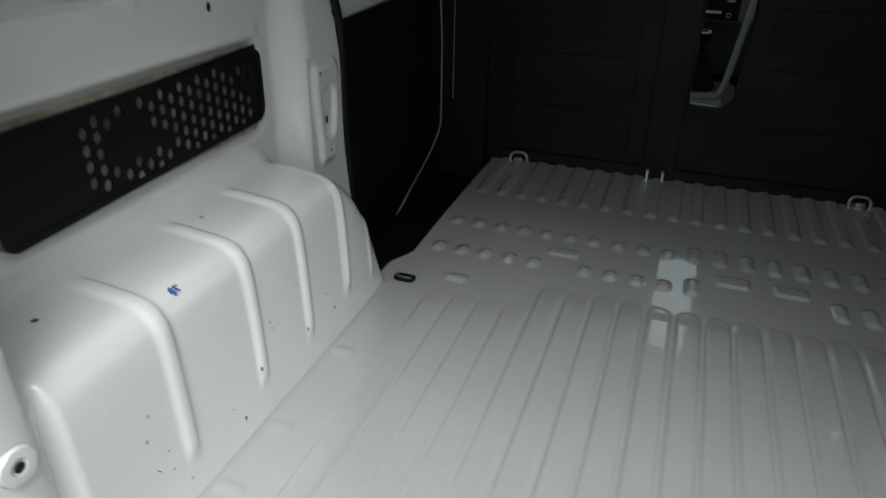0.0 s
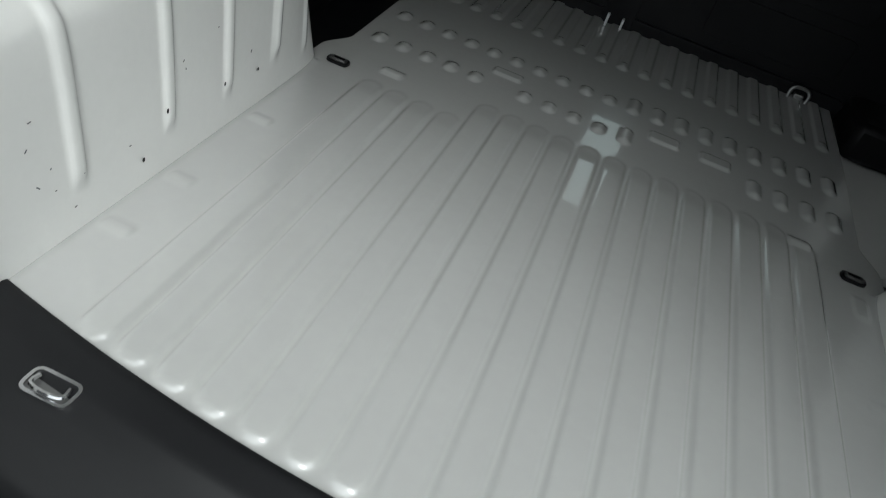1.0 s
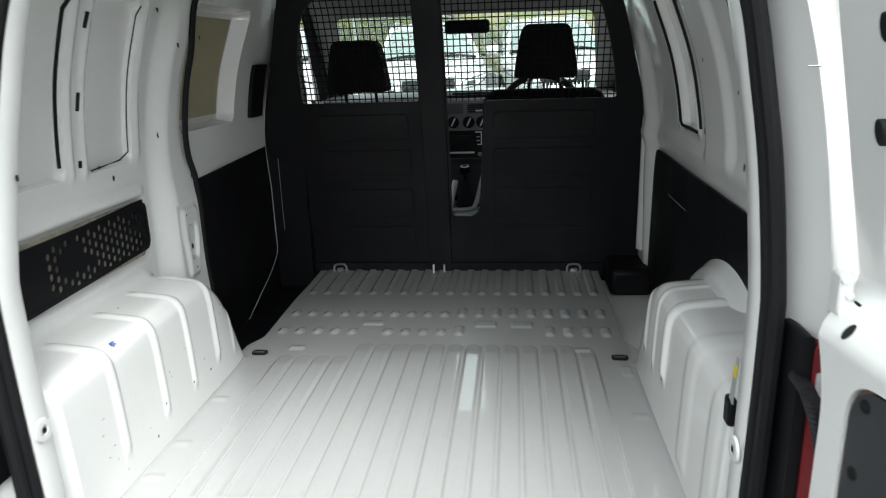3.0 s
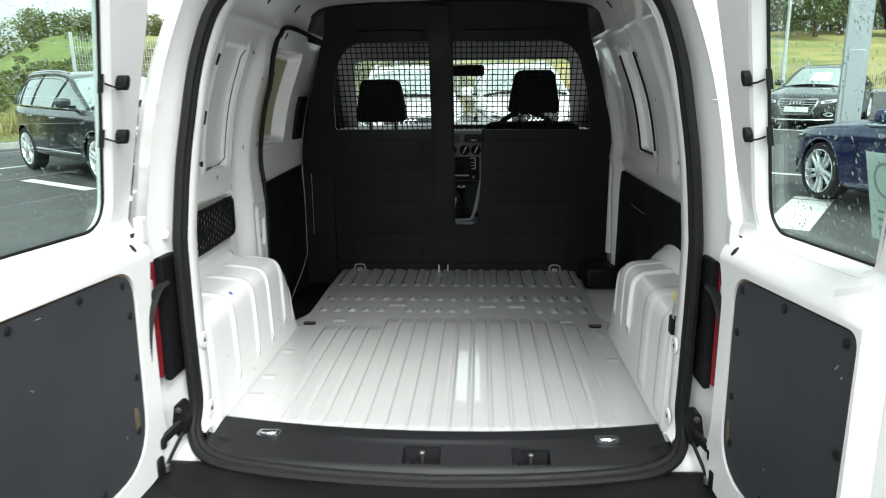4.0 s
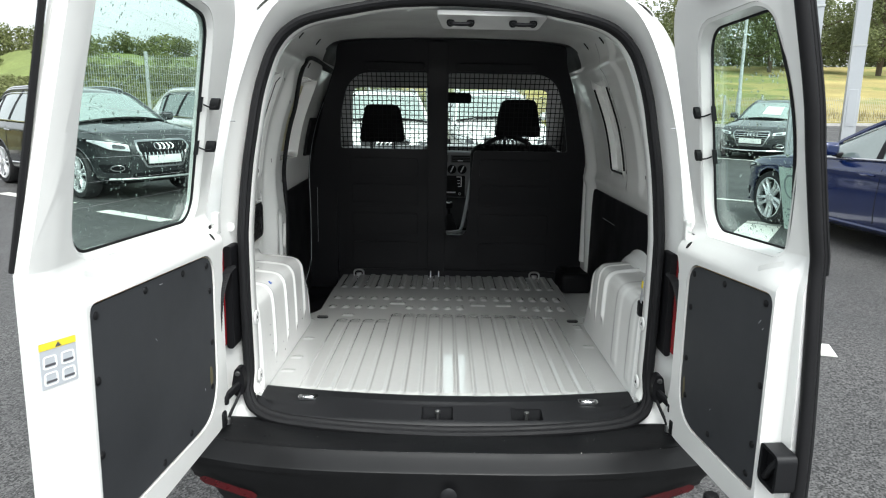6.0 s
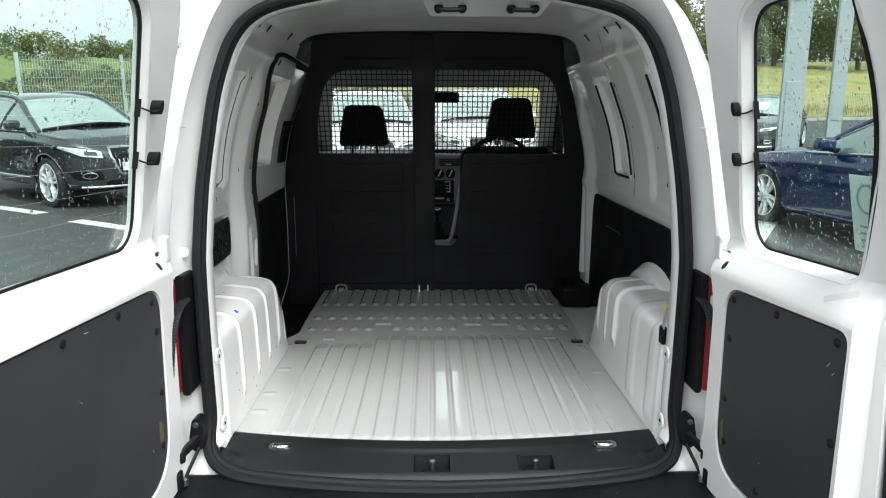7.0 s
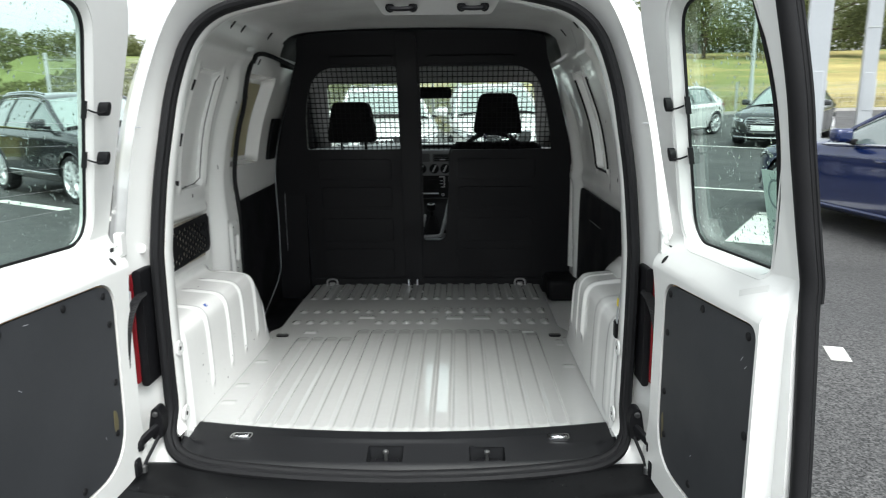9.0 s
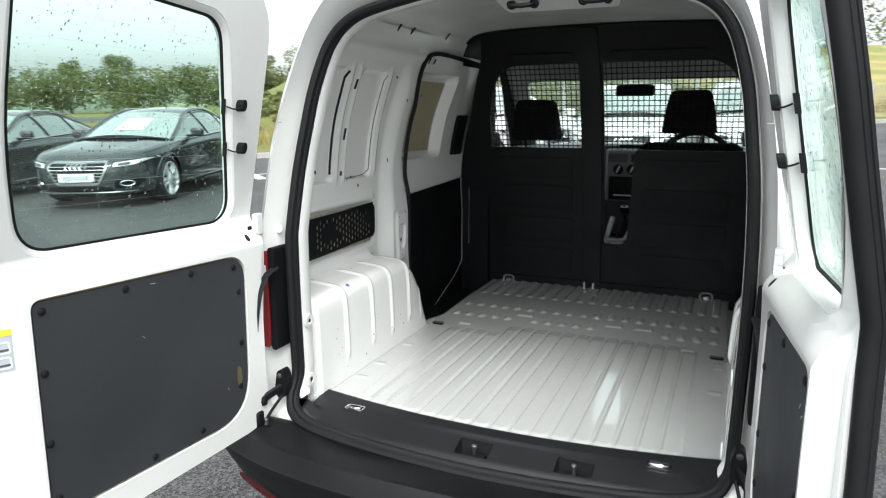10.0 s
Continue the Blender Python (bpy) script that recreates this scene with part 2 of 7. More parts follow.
def sheet(func, us, vs, bm=None, close_u=False):
    """A grid of faces over the parameters us and vs."""
    bm = bm or bmesh.new()
    rows = [[bm.verts.new(func(u, v)) for v in vs] for u in us]
    n = len(rows)
    for i in range(n if close_u else n - 1):
        a, b = rows[i], rows[(i + 1) % n]
        for j in range(len(vs) - 1):
            bm.faces.new((a[j], a[j + 1], b[j + 1], b[j]))
    return bm


def lin(a, b, n):
    return [a + (b - a) * i / (n - 1) for i in range(n)]


def rounded(points, radius, n=6):
    """A closed outline with rounded corners; radius: one number, or one for each corner."""
    out = []
    k = len(points)
    for i in range(k):
        p, a, b = Vector(points[i]), Vector(points[i - 1]), Vector(points[(i + 1) % k])
        r = radius[i] if isinstance(radius, (list, tuple)) else radius
        da, db = (a - p), (b - p)
        r = min(r, da.length * 0.49, db.length * 0.49)
        if r < 1e-5:
            out.append(tuple(p))
            continue
        s, e = p + da.normalized() * r, p + db.normalized() * r
        for j in range(n + 1):
            t = j / n
            out.append(tuple(s * (1 - t) ** 2 + p * 2 * t * (1 - t) + e * t * t))
    return out


def inset(outline, d):
    """The outline moved by d to its inside (outside: minus)."""
    k = len(outline)
    area = sum(outline[i][0] * outline[(i + 1) % k][1] - outline[(i + 1) % k][0] * outline[i][1] for i in range(k))
    s = 1 if area > 0 else -1
    out = []
    for i in range(k):
        a, p, b = (Vector(outline[j % k]) for j in (i - 1, i, i + 1))
        n1, n2 = (p - a), (b - p)
        n1, n2 = Vector((-n1.y, n1.x)), Vector((-n2.y, n2.x))
        m = (n1.normalized() if n1.length > 1e-9 else Vector((0, 0))) + (n2.normalized() if n2.length > 1e-9 else Vector((0, 0)))
        m = m.normalized() if m.length > 1e-9 else Vector((0, 0))
        out.append(tuple(p + m * d * s))
    return out


def plate(outer, holes, place, w0, w1, cuts=(), bm=None, across=()):
    """A plate between two depths, with holes through it; place(u, v, w) gives the spot in space."""
    bm = bm or bmesh.new()
    loops = [outer, *holes]
    flat = [p for loop in loops for p in loop]
    tris = tessellate_polygon([[Vector((x, y, 0)) for x, y in loop] for loop in loops])
    made = []
    for w in (w0, w1):
        made.append([bm.verts.new((x, y, w)) for x, y in flat])
    for t in tris:
        for side in made:
            try:
                bm.faces.new([side[i] for i in t])
            except ValueError:
                pass
    start = 0
    for loop in loops:
        k = len(loop)
        for i in range(k):
            a, b = start + i, start + (i + 1) % k
            bm.faces.new((made[0][a], made[0][b], made[1][b], made[1][a]))
        start += k
    for c, co, no in [(c, (0, c, 0), (0, 1, 0)) for c in cuts] + [(c, (c, 0, 0), (1, 0, 0)) for c in across]:
        bmesh.ops.bisect_plane(bm, geom=bm.verts[:] + bm.edges[:] + bm.faces[:], plane_co=co, plane_no=no)
    for v in bm.verts:
        v.co = place(*v.co)
    return bm


def ring(a, b, place, bm=None):
    """A strip between two outlines with as many points: lists of (u, v, w)."""
    bm = bm or bmesh.new()
    va, vb = [bm.verts.new(place(*p)) for p in a], [bm.verts.new(place(*p)) for p in b]
    k = len(a)
    for i in range(k):
        bm.faces.new((va[i], va[(i + 1) % k], vb[(i + 1) % k], vb[i]))
    return bm


def tube(points, radius, closed=False, sides=8, bm=None, flat=1.0):
    """A round bar along a line of points; flat squeezes it along its second axis."""
    bm = bm or bmesh.new()
    pts = [Vector(p) for p in points]
    k = len(pts)
    rings = []
    up = None
    for i in range(k):
        a, b = (pts[i - 1], pts[(i + 1) % k]) if closed else (pts[max(i - 1, 0)], pts[min(i + 1, k - 1)])
        d = (b - a).normalized()
        if up is None:
            up = Vector((0, 0, 1)) if abs(d.z) < 0.9 else Vector((1, 0, 0))
        s = d.cross(up).normalized()
        up = s.cross(d).normalized()
        rings.append([bm.verts.new(pts[i] + (s * math.cos(q) + up * flat * math.sin(q)) * radius) for q in [2 * math.pi * j / sides for j in range(sides)]])
    for i in range(k if closed else k - 1):
        a, b = rings[i], rings[(i + 1) % k]
        for j in range(sides):
            bm.faces.new((a[j], a[(j + 1) % sides], b[(j + 1) % sides], b[j]))
    if not closed:
        bm.faces.new(rings[0])
        bm.faces.new(rings[-1])
    return bm


def turned(profile, sides=24, bm=None, m=None):
    """A turned body: profile of (radius, height) about z."""
    bm = bm or bmesh.new()
    first = len(bm.verts)
    rings = []
    for r, h in profile:
        rings.append([bm.verts.new((r * math.cos(q), r * math.sin(q), h)) for q in [2 * math.pi * j / sides for j in range(sides)]])
    for a, b in zip(rings, rings[1:]):
        for j in range(sides):
            bm.faces.new((a[j], a[(j + 1) % sides], b[(j + 1) % sides], b[j]))
    bm.faces.new(rings[0])
    bm.faces.new(rings[-1])
    if m is not None:
        bmesh.ops.transform(bm, matrix=m, verts=[v for r in rings for v in r])
    return bm


def smooth_curve(points, n=8):
    """A smooth line through points of any dimension."""
    pts = [np.array(p, float) for p in points]
    out = []
    for i in range(len(pts) - 1):
        p0, p1, p2, p3 = pts[max(i - 1, 0)], pts[i], pts[i + 1], pts[min(i + 2, len(pts) - 1)]
        for j in range(n):
            t = j / n
            out.append(tuple(0.5 * (2 * p1 + (p2 - p0) * t + (2 * p0 - 5 * p1 + 4 * p2 - p3) * t * t + (3 * p1 - p0 - 3 * p2 + p3) * t ** 3)))
    out.append(tuple(pts[-1]))
    return out


def step(a, b, x):
    t = min(1, max(0, (x - a) / (b - a)))
    return t * t * (3 - 2 * t)
PASTURE = material("green_pasture", (0.140, 0.170, 0.062), 0.9, vary=0.4, scale=0.3, bump=0.6, bump_scale=10, spec=0.1)


# ---- the van: load bay ----
FZ = 0.58  # load floor
van = thing("panel_van", "white panel van with open rear doors and empty load bay", "van")


def rear_y(z):
    """How far forward the rear end lies at a height: upright below, leaning in above the waist."""
    return -0.12 + 0.21 * max(0.0, z - 1.1)


def seal_y(x, z):
    """The rear opening's edge: set back in a rebate, bowing out along the sill."""
    return rear_y(z) + 0.09 * step(0.56, 0.70, z) - 0.028 * (1 - min(1, abs(x) / 0.58) ** 2) * step(0.66, 0.56, z)


def capsule(x, y, xc, ya, yb):
    return math.hypot(x - xc, y - min(max(y, ya), yb))


ribs = []
for k in range(17):
    xc = -0.4528 + 0.0566 * k
    front = 0.965 if -0.25 < xc < 0.44 else (0.87 if xc < 0 else 0.94)
    ribs.append((xc, 0.045 + 0.16 * xc * xc + 0.02, front - 0.025, 0.0250))
for k in range(-9, 10):
    xc = 0.0622 * k
    if k not in (-4, 2, 3, 4, 5):
        ribs.append((xc, 1.052, 1.066 if k < 1 else 1.092, 0.016))
    ribs.append((xc, 1.200, 1.212 if k < 1 else 1.245, 0.016))
    ribs.append((xc, 1.415, 1.432, 0.016))
    ribs.append((xc, 1.415, 1.70, 0.017))
pads = [(-0.249, 1.127, 0.036, 0.016), (0.152, 1.122, 0.036, 0.020), (0.278, 1.121, 0.036, 0.020), (-0.441, 0.930, 0.024, 0.012), (0.445, 0.935, 0.024, 0.012),
        (-0.548, 0.594, 0.020, 0.010), (-0.548, 0.239, 0.022, 0.010), (-0.548, 0.375, 0.020, 0.010), (0.552, 0.80, 0.014, 0.030), (0.548, 0.55, 0.020, 0.012)]


@functools.lru_cache(maxsize=None)
def ribs_near(x):
    return [rib for rib in ribs if abs(x - rib[0]) < 0.029]


def floor_height(x, y):
    h = 0.0
    for xc, ya, yb, r in ribs_near(x):
        if ya - 0.03 < y < yb + 0.03:
            d = capsule(x, y, xc, ya, yb)
            if yb - ya < 0.1:
                h = max(h, 0.0075 * max(0.0, 1 - (d / (r + 0.003)) ** 2) ** 1.3)
            else:
                h = max(h, 0.0052 * (1 - step(r - 0.0070, r + 0.0028, d)) * (0.25 + 0.75 * step(yb + 0.02, yb - 0.05, y) if yb < 1.0 else 1.0))
    for px, py, a, b in pads:
        if abs(x - px) < a + 0.02 and abs(y - py) < b + 0.02:
            d = math.hypot(max(abs(x - px) - a + 0.008, 0), max(abs(y - py) - b + 0.008, 0)) - 0.008
            h = max(h, (0.005 if abs(px) < 0.5 else 0.0022) * (1 - step(-0.004, 0.004, d)))
    # fillets up the wheel arches
    if 0.05 < y < 0.86:
        h += 0.03 * step(0.560, 0.615, abs(x)) ** 2
    # the front of the floor steps up gently past the ribs
    return FZ + h + 0.010 * step(0.90, 1.38, y)


xs = lin(-0.61, 0.61, 470)
ys = lin(0.008, 1.0, 150)[:-1] + lin(1.0, 1.71, 170)
# FLOOR is the wall paint with shade put into its colour
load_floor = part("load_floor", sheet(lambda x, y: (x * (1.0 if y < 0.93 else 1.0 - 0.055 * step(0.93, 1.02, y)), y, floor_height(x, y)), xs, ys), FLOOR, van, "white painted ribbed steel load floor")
bm = bmesh.new()
box(bm, -0.75, 0.75, -0.1, 1.72, FZ - 0.09, FZ - 0.05)
part("floor_pan", bm, BLACK, van, "dark underside of the load floor")
bm = bmesh.new()
box(bm, -0.574, 0.574, 1.0, 1.715, FZ - 0.05, FZ - 0.004)
part("floor_front_edge", bm, INNER, van)


# wheel arches
def arch(side, rib_rows):
    """The boxed inner wheel housing on one side (-1 left, 1 right)."""
    prof = smooth_curve([(0.578, 0.56), (0.581, 0.62), (0.585, 0.75), (0.590, 0.838), (0.600, 0.870), (0.622, 0.887), (0.68, 0.894), (0.732, 0.900), (0.755, 0.914), (0.766, 0.950)], 9)

    def where(y, i):
        x, z = prof[i]
        f = i / (len(prof) - 1)
        front = 1.0
        if y > 0.66:
            front = max(0.0, 1 - min(1.0, (y - 0.66) / 0.215) ** 1.9) ** 0.75
        z2 = 0.56 + (z - 0.56) * front
        x2 = x + 0.05 * (1 - front) * f
        x2 += 0.020 * step(0.062, 0.040, y)
        up = 0.0
        for yr, w, h, low in rib_rows:
            up = max(up, h * math.exp(-(((y - yr) / w) ** 4)) * step(low, low + 0.02, z2) * (1 - step(0.70, 0.79, f)))
        nx, nz = -1.0, 0.15 + 1.9 * step(0.50, 0.75, f)
        l = math.hypot(nx, nz)
        return (side * (x2 + nx / l * up), y, z2 + nz / l * up)

    ys2 = lin(0.034, 0.66, 170) + [0.66 + 0.215 * math.sin(q) for q in lin(0.02, math.pi / 2, 50)]
    return sheet(where, ys2, range(len(prof)))


left_ribs = [(0.220, 0.0115, 0.0058, 0.645), (0.395, 0.0110, 0.0058, 0.645), (0.540, 0.0105, 0.0058, 0.640), (0.685, 0.010, 0.007, 0.65), (0.80, 0.008, 0.003, 0.62)]
right_ribs = [(0.505, 0.018, 0.010, 0.70), (0.62, 0.010, 0.004, 0.68), (0.728, 0.010, 0.005, 0.68), (0.30, 0.035, 0.003, 0.60), (0.12, 0.03, 0.003, 0.60)]
arch_l = part("wheel_arch", arch(-1, left_ribs), INNER, van, "white painted wheel arch with pressed ribs")
part("wheel_arch", arch(1, right_ribs), INNER, van, "white painted wheel arch with soft steps")


dome_prof = smooth_curve([(0.430, 0.754), (0.410, 0.747), (0.396, 0.732), (0.382, 0.716), (0.360, 0.705), (0.32, 0.699), (0.24, 0.696)], 4)
part("wheel_dome", sheet(lambda a, i: (dome_prof[i][1], 0.60 + dome_prof[i][0] * math.sin(a), 0.544 + dome_prof[i][0] * math.cos(a)), lin(-0.95, 0.95, 40), range(len(dome_prof))), INNER, van, "white rounded wheel housing dome")

# inner side walls
wall_prof = smooth_curve([(0.772, 0.57), (0.764, 0.80), (0.758, 1.0), (0.757, 1.12), (0.745, 1.26), (0.712, 1.42), (0.655, 1.575), (0.630, 1.635), (0.612, 1.680), (0.598, 1.724), (0.575, 1.764), (0.52, 1.791), (0.40, 1.803), (0.20, 1.809), (0.0, 1.812)], 12)


def wall_x(z):
    for (xa, za), (xb, zb) in zip(wall_prof, wall_prof[1:]):
        if za <= z <= zb:
            return xa + (xb - xa) * (z - za) / max(zb - za, 1e-6)
    return wall_prof[0][0]


def open_x(z):
    """Half width of the rear opening inside its flange."""
    return float(np.interp(z, [1.15, 1.29, 1.41, 1.50, 1.60, 1.65, 1.70], [0.586, 0.578, 0.565, 0.550, 0.522, 0.50, 0.44]))


def rbox(y, z, y0, y1, z0, z1, r):
    dy, dz = abs(y - (y0 + y1) / 2) - (y1 - y0) / 2 + r, abs(z - (z0 + z1) / 2) - (z1 - z0) / 2 + r
    return math.hypot(max(dy, 0), max(dz, 0)) + min(max(dy, dz), 0) - r


def wall_shift(side, y, z):
    """How far the pressed inner wall lies outside (plus) its plain shape."""
    s = 0.0
    if side < 0:
        for y0, y1 in ((0.17, 0.405), (0.492, 0.676)):
            d = rbox(y + 0.08 * (z - 1.4), z, y0, y1, 1.210, 1.592, 0.025)
            s += 0.020 * (1 - step(-0.004, 0.004, d))
        s -= 0.006 * math.exp(-(((y + 0.08 * (z - 1.4) - 0.425) / 0.010) ** 2)) * step(1.19, 1.22, z) * step(1.62, 1.59, z)
        s -= 0.006 * math.exp(-(((y + 0.08 * (z - 1.4) - 0.475) / 0.010) ** 2)) * step(1.19, 1.22, z) * step(1.62, 1.59, z)
        s -= 0.007 * math.exp(-(((y + 0.08 * (z - 1.4) - 0.700) / 0.014) ** 2)) * step(1.19, 1.24, z) * step(1.62, 1.58, z)
        d = rbox(y, z, 0.16, 0.725, 0.945, 1.11, 0.03)
        s += 0.012 * (1 - step(-0.012, 0.010, d))
        s -= 0.050 * step(0.755, 0.83, y) * (1 - step(1.50, 1.68, z)) * (0.6 + 0.4 * step(1.25, 1.0, z))
        s -= 0.012 * step(1.16, 1.12, z) * step(0.74, 0.70, y) * step(1.1, 1.13, z)
    else:
        for y0, y1 in ((0.20, 0.522), (0.985, 1.180)):
            d = rbox(y, z, y0, y1, 1.222, 1.605, 0.025)
            s += 0.026 * (1 - step(-0.004, 0.004, d))
        s -= 0.008 * math.exp(-(((y - 0.968) / 0.012) ** 2)) * step(1.20, 1.24, z) * step(1.63, 1.59, z)
        s -= 0.007 * math.exp(-(((y - 1.200) / 0.014) ** 2)) * step(1.20, 1.24, z) * step(1.63, 1.59, z)
        s -= 0.012 * step(0.64, 0.70, y) * step(0.92, 0.86, y) * step(1.14, 1.2, z)
        s -= 0.035 * step(1.50, 1.60, y) * (1 - step(1.50, 1.68, z))
        s -= 0.010 * math.exp(-(((z - 1.155) / 0.03) ** 2))
    # the roof rail fold
    s -= 0.012 * math.exp(-(((z - 1.66) / 0.022) ** 2))
    # in to the rear opening
    s -= max(0.0, wall_x(z) - open_x(z) + s - 0.004) * step(0.052, 0.020, y - 0.21 * max(0, z - 1.1)) * (1 - step(1.62, 1.72, z))
    return s


def wall(side, y0, y1, ny, z_from=0.57, z_to=1.752):
    zs = []
    z = z_from
    while z < z_to:
        zs.append(z)
        z += 0.0075
    zs.append(z_to)
    return sheet(lambda y, z: (side * (wall_x(z) + wall_shift(side, y, z)), max(y, rear_y(z) + 0.122), z), lin(y0, y1, ny), zs)


bm = wall(-1, 0.0, 0.985, 230)
for f in [f for f in bm.faces if f.calc_center_median().y > float(np.interp(f.calc_center_median().z, [0.6, 0.85, 1.11, 1.19, 1.27, 1.60, 1.66, 1.68, 1.70], [0.99, 0.955, 0.945, 0.907, 0.889, 0.893, 0.915, 0.96, 0.99]))]:
    bm.faces.remove(f)
part("inner_side_panel", bm, INNER, van, "white pressed steel inner side panel with two blanked window recesses")
part("inner_side_panel", wall(1, 0.0, 1.78, 360, 0.57, 1.69), INNER, van, "white pressed steel inner side panel with blanked window recesses")
part("roof_rail_panel", wall(1, 0.0, 1.30, 150, 1.69), INNER, van, "white pressed roof rail panel")
part("header_cover", wall(1, 1.30, 1.78, 20, 1.685), BLACK, van, "black cover along the front of the roof rail")
part("door_header", wall(-1, 0.975, 1.31, 40, 1.68), INNER, van, "white header above the sliding door")
part("header_cover", wall(-1, 1.31, 1.78, 20, 1.66), BLACK, van, "black cover at the front of the door header")

# roof inside
roof_pts = [(x, z) for x, z in wall_prof if z >= 1.745]
roof_line = [(-x, z) for x, z in roof_pts] + [(x, z) for x, z in reversed(roof_pts)][1:]
def lining(y0, y1, n):
    return sheet(lambda y, i: (roof_line[i][0], max(y, rear_y(roof_line[i][1]) + 0.11), roof_line[i][1] + 0.010 * math.sin(min(max(y, 0), 1.4) / 1.4 * math.pi)), lin(y0, y1, n), range(len(roof_line)))


part("roof_lining", lining(-0.05, 1.29, 34), INNER, van, "white painted inside of the roof")
part("front_headlining", lining(1.29, 1.76, 8), BLACK, van, "black headlining above the bulkhead")

# seal outline of the rear opening, right half from the top
half = smooth_curve([(0.0, 1.768), (0.17, 1.760), (0.30, 1.738), (0.408, 1.712), (0.465, 1.680), (0.499, 1.640), (0.522, 1.590), (0.546, 1.50), (0.560, 1.40), (0.572, 1.29), (0.578, 1.15), (0.579, 1.0), (0.577, 0.85), (0.574, 0.72), (0.569, 0.66), (0.553, 0.610), (0.505, 0.578), (0.40, 0.561), (0.20, 0.546), (0.0, 0.540)], 5)


def set_back(x, z):
    """The opening's outline carried from the rear plane to the rebate."""
    k = (seal_y(x, z) + 2.063) / (rear_y(z) - 0.02 + 2.063)
    return (-0.002 + k * (x + 0.002) if x > 0.01 else x, 1.423 + k * (z - 1.423))


half = [set_back(x, z) for x, z in half]
opening = half[:-1] + [(-x, z) for x, z in reversed(half)][:-1]
bm = tube([(x, seal_y(x, z) - 0.006, z) for x, z in inset(opening, 0.0125)], 0.0130, closed=True, sides=10)
seal = part("door_seal", bm, RUBBER, van, "black rubber seal round the rear opening")
bm = tube([(x, seal_y(x, z) - 0.026, z) for x, z in inset(opening, 0.010)], 0.0115, closed=True, sides=8)
part("seal_lip", bm, RUBBER, seal)
# white flange inside the seal
bm = bmesh.new()
rims = [[(x, z, seal_y(x, z) + d) for x, z in inset(opening, i)] for i, d in ((0.012, 0.006), (0.0235, 0.004), (0.026, 0.014), (0.0265, 0.046), (0.022, 0.054), (-0.02, 0.058))]
for a, b in zip(rims, rims[1:]):
    ring(a, b, lambda x, z, y: (x, y, z), bm)
bmesh.ops.remove_doubles(bm, verts=bm.verts, dist=0.0005)
low = [v for v in bm.verts if v.co.z < 0.622]
bmesh.ops.delete(bm, geom=low, context="VERTS")
part("opening_flange", bm, WHITE, van, "white painted flange round the rear opening")


# outer skin round the opening
def resample(points, n):
    """The same line with n points, evenly spaced."""
    pts = [np.array(p) for p in points]
    run = np.concatenate([[0], np.cumsum([np.linalg.norm(b - a) for a, b in zip(pts, pts[1:])])])
    at = np.linspace(0, run[-1], n)
    return [(float(np.interp(q, run, [p[0] for p in pts])), float(np.interp(q, run, [p[1] for p in pts]))) for q in at]


half_n = 91
half = resample(half, half_n)
opening = half[:-1] + [(-x, z) for x, z in reversed(half)][:-1]
outer_half = resample(smooth_curve([(0.0, 1.850), (0.30, 1.838), (0.44, 1.800), (0.535, 1.715), (0.60, 1.55), (0.638, 1.36), (0.655, 1.12), (0.675, 0.90), (0.69, 0.70), (0.685, 0.56), (0.665, 0.505), (0.5, 0.49), (0.25, 0.485), (0.0, 0.485)], 6), half_n)
outer = outer_half[:-1] + [(-x, z) for x, z in reversed(outer_half)][:-1]


def scaled(d):
    return [(x * (1 + d), 1.15 + (z - 1.15) * (1 + 0.15 * d) if z > 1.15 else z) for x, z in outer]


skin = [[(x, z, seal_y(x, z) + 0.010) for x, z in inset(opening, 0.012)], [(x, z, seal_y(x, z) + 0.008) for x, z in inset(opening, -0.006)], [(x, z, seal_y(x, z) - 0.030 * step(0.66, 0.74, z)) for x, z in inset(opening, -0.022)],
        [(x * 0.985, z - 0.004, rear_y(z) - 0.006) for x, z in outer], [(x, z, rear_y(z) + 0.012) for x, z in outer], [(x, z, rear_y(z) + 0.05) for x, z in scaled(0.06)],
        [(x, z, rear_y(z) + 0.20) for x, z in scaled(0.20)], [(x, z, rear_y(z) + 0.7) for x, z in scaled(0.27)], [(x, z, 1.9) for x, z in scaled(0.28)]]
bm = bmesh.new()
for a, b in zip(skin, skin[1:]):
    ring(a, b, lambda x, z, y: (x, y, z), bm)
bmesh.ops.remove_doubles(bm, verts=bm.verts, dist=0.0005)
part("outer_body", bm, WHITE, van, "glossy white outer body shell")
for s in (-1, 1):
    part("panel_joint", tube([(s * x, rear_y(1.42) - 0.0075, 1.42) for x in (0.605, 0.622)], 0.0012, sides=4), GREYINK, van)

# ---- rear sill, bumper ----


def sill_front(x):
    return 0.030 + 0.19 * x * x


def sill(x, i):
    yf = sill_front(x)
    pts = [(yf, FZ - 0.002), (yf - 0.001, FZ + 0.006), (yf - 0.008, FZ + 0.009), (yf - 0.05, FZ + 0.007), (-0.030, FZ + 0.001), (-0.055, FZ - 0.006), (-0.085, FZ - 0.020), (-0.108, FZ - 0.042)]
    y, z = pts[i]
    if i > 5:
        y -= 0.022 * (1 - (x / 0.58) ** 2)
    if 3 < i:
        y += 0.02 * (x / 0.57) ** 2
    e = step(0.50, 0.575, abs(x))
    return (x, y, z + (0.03 * e * e if i > 4 else 0))


def pocket_cut(x, y):
    return any(abs(x - px) < 0.047 and -0.092 < y < -0.040 for px in (-0.030, 0.236))


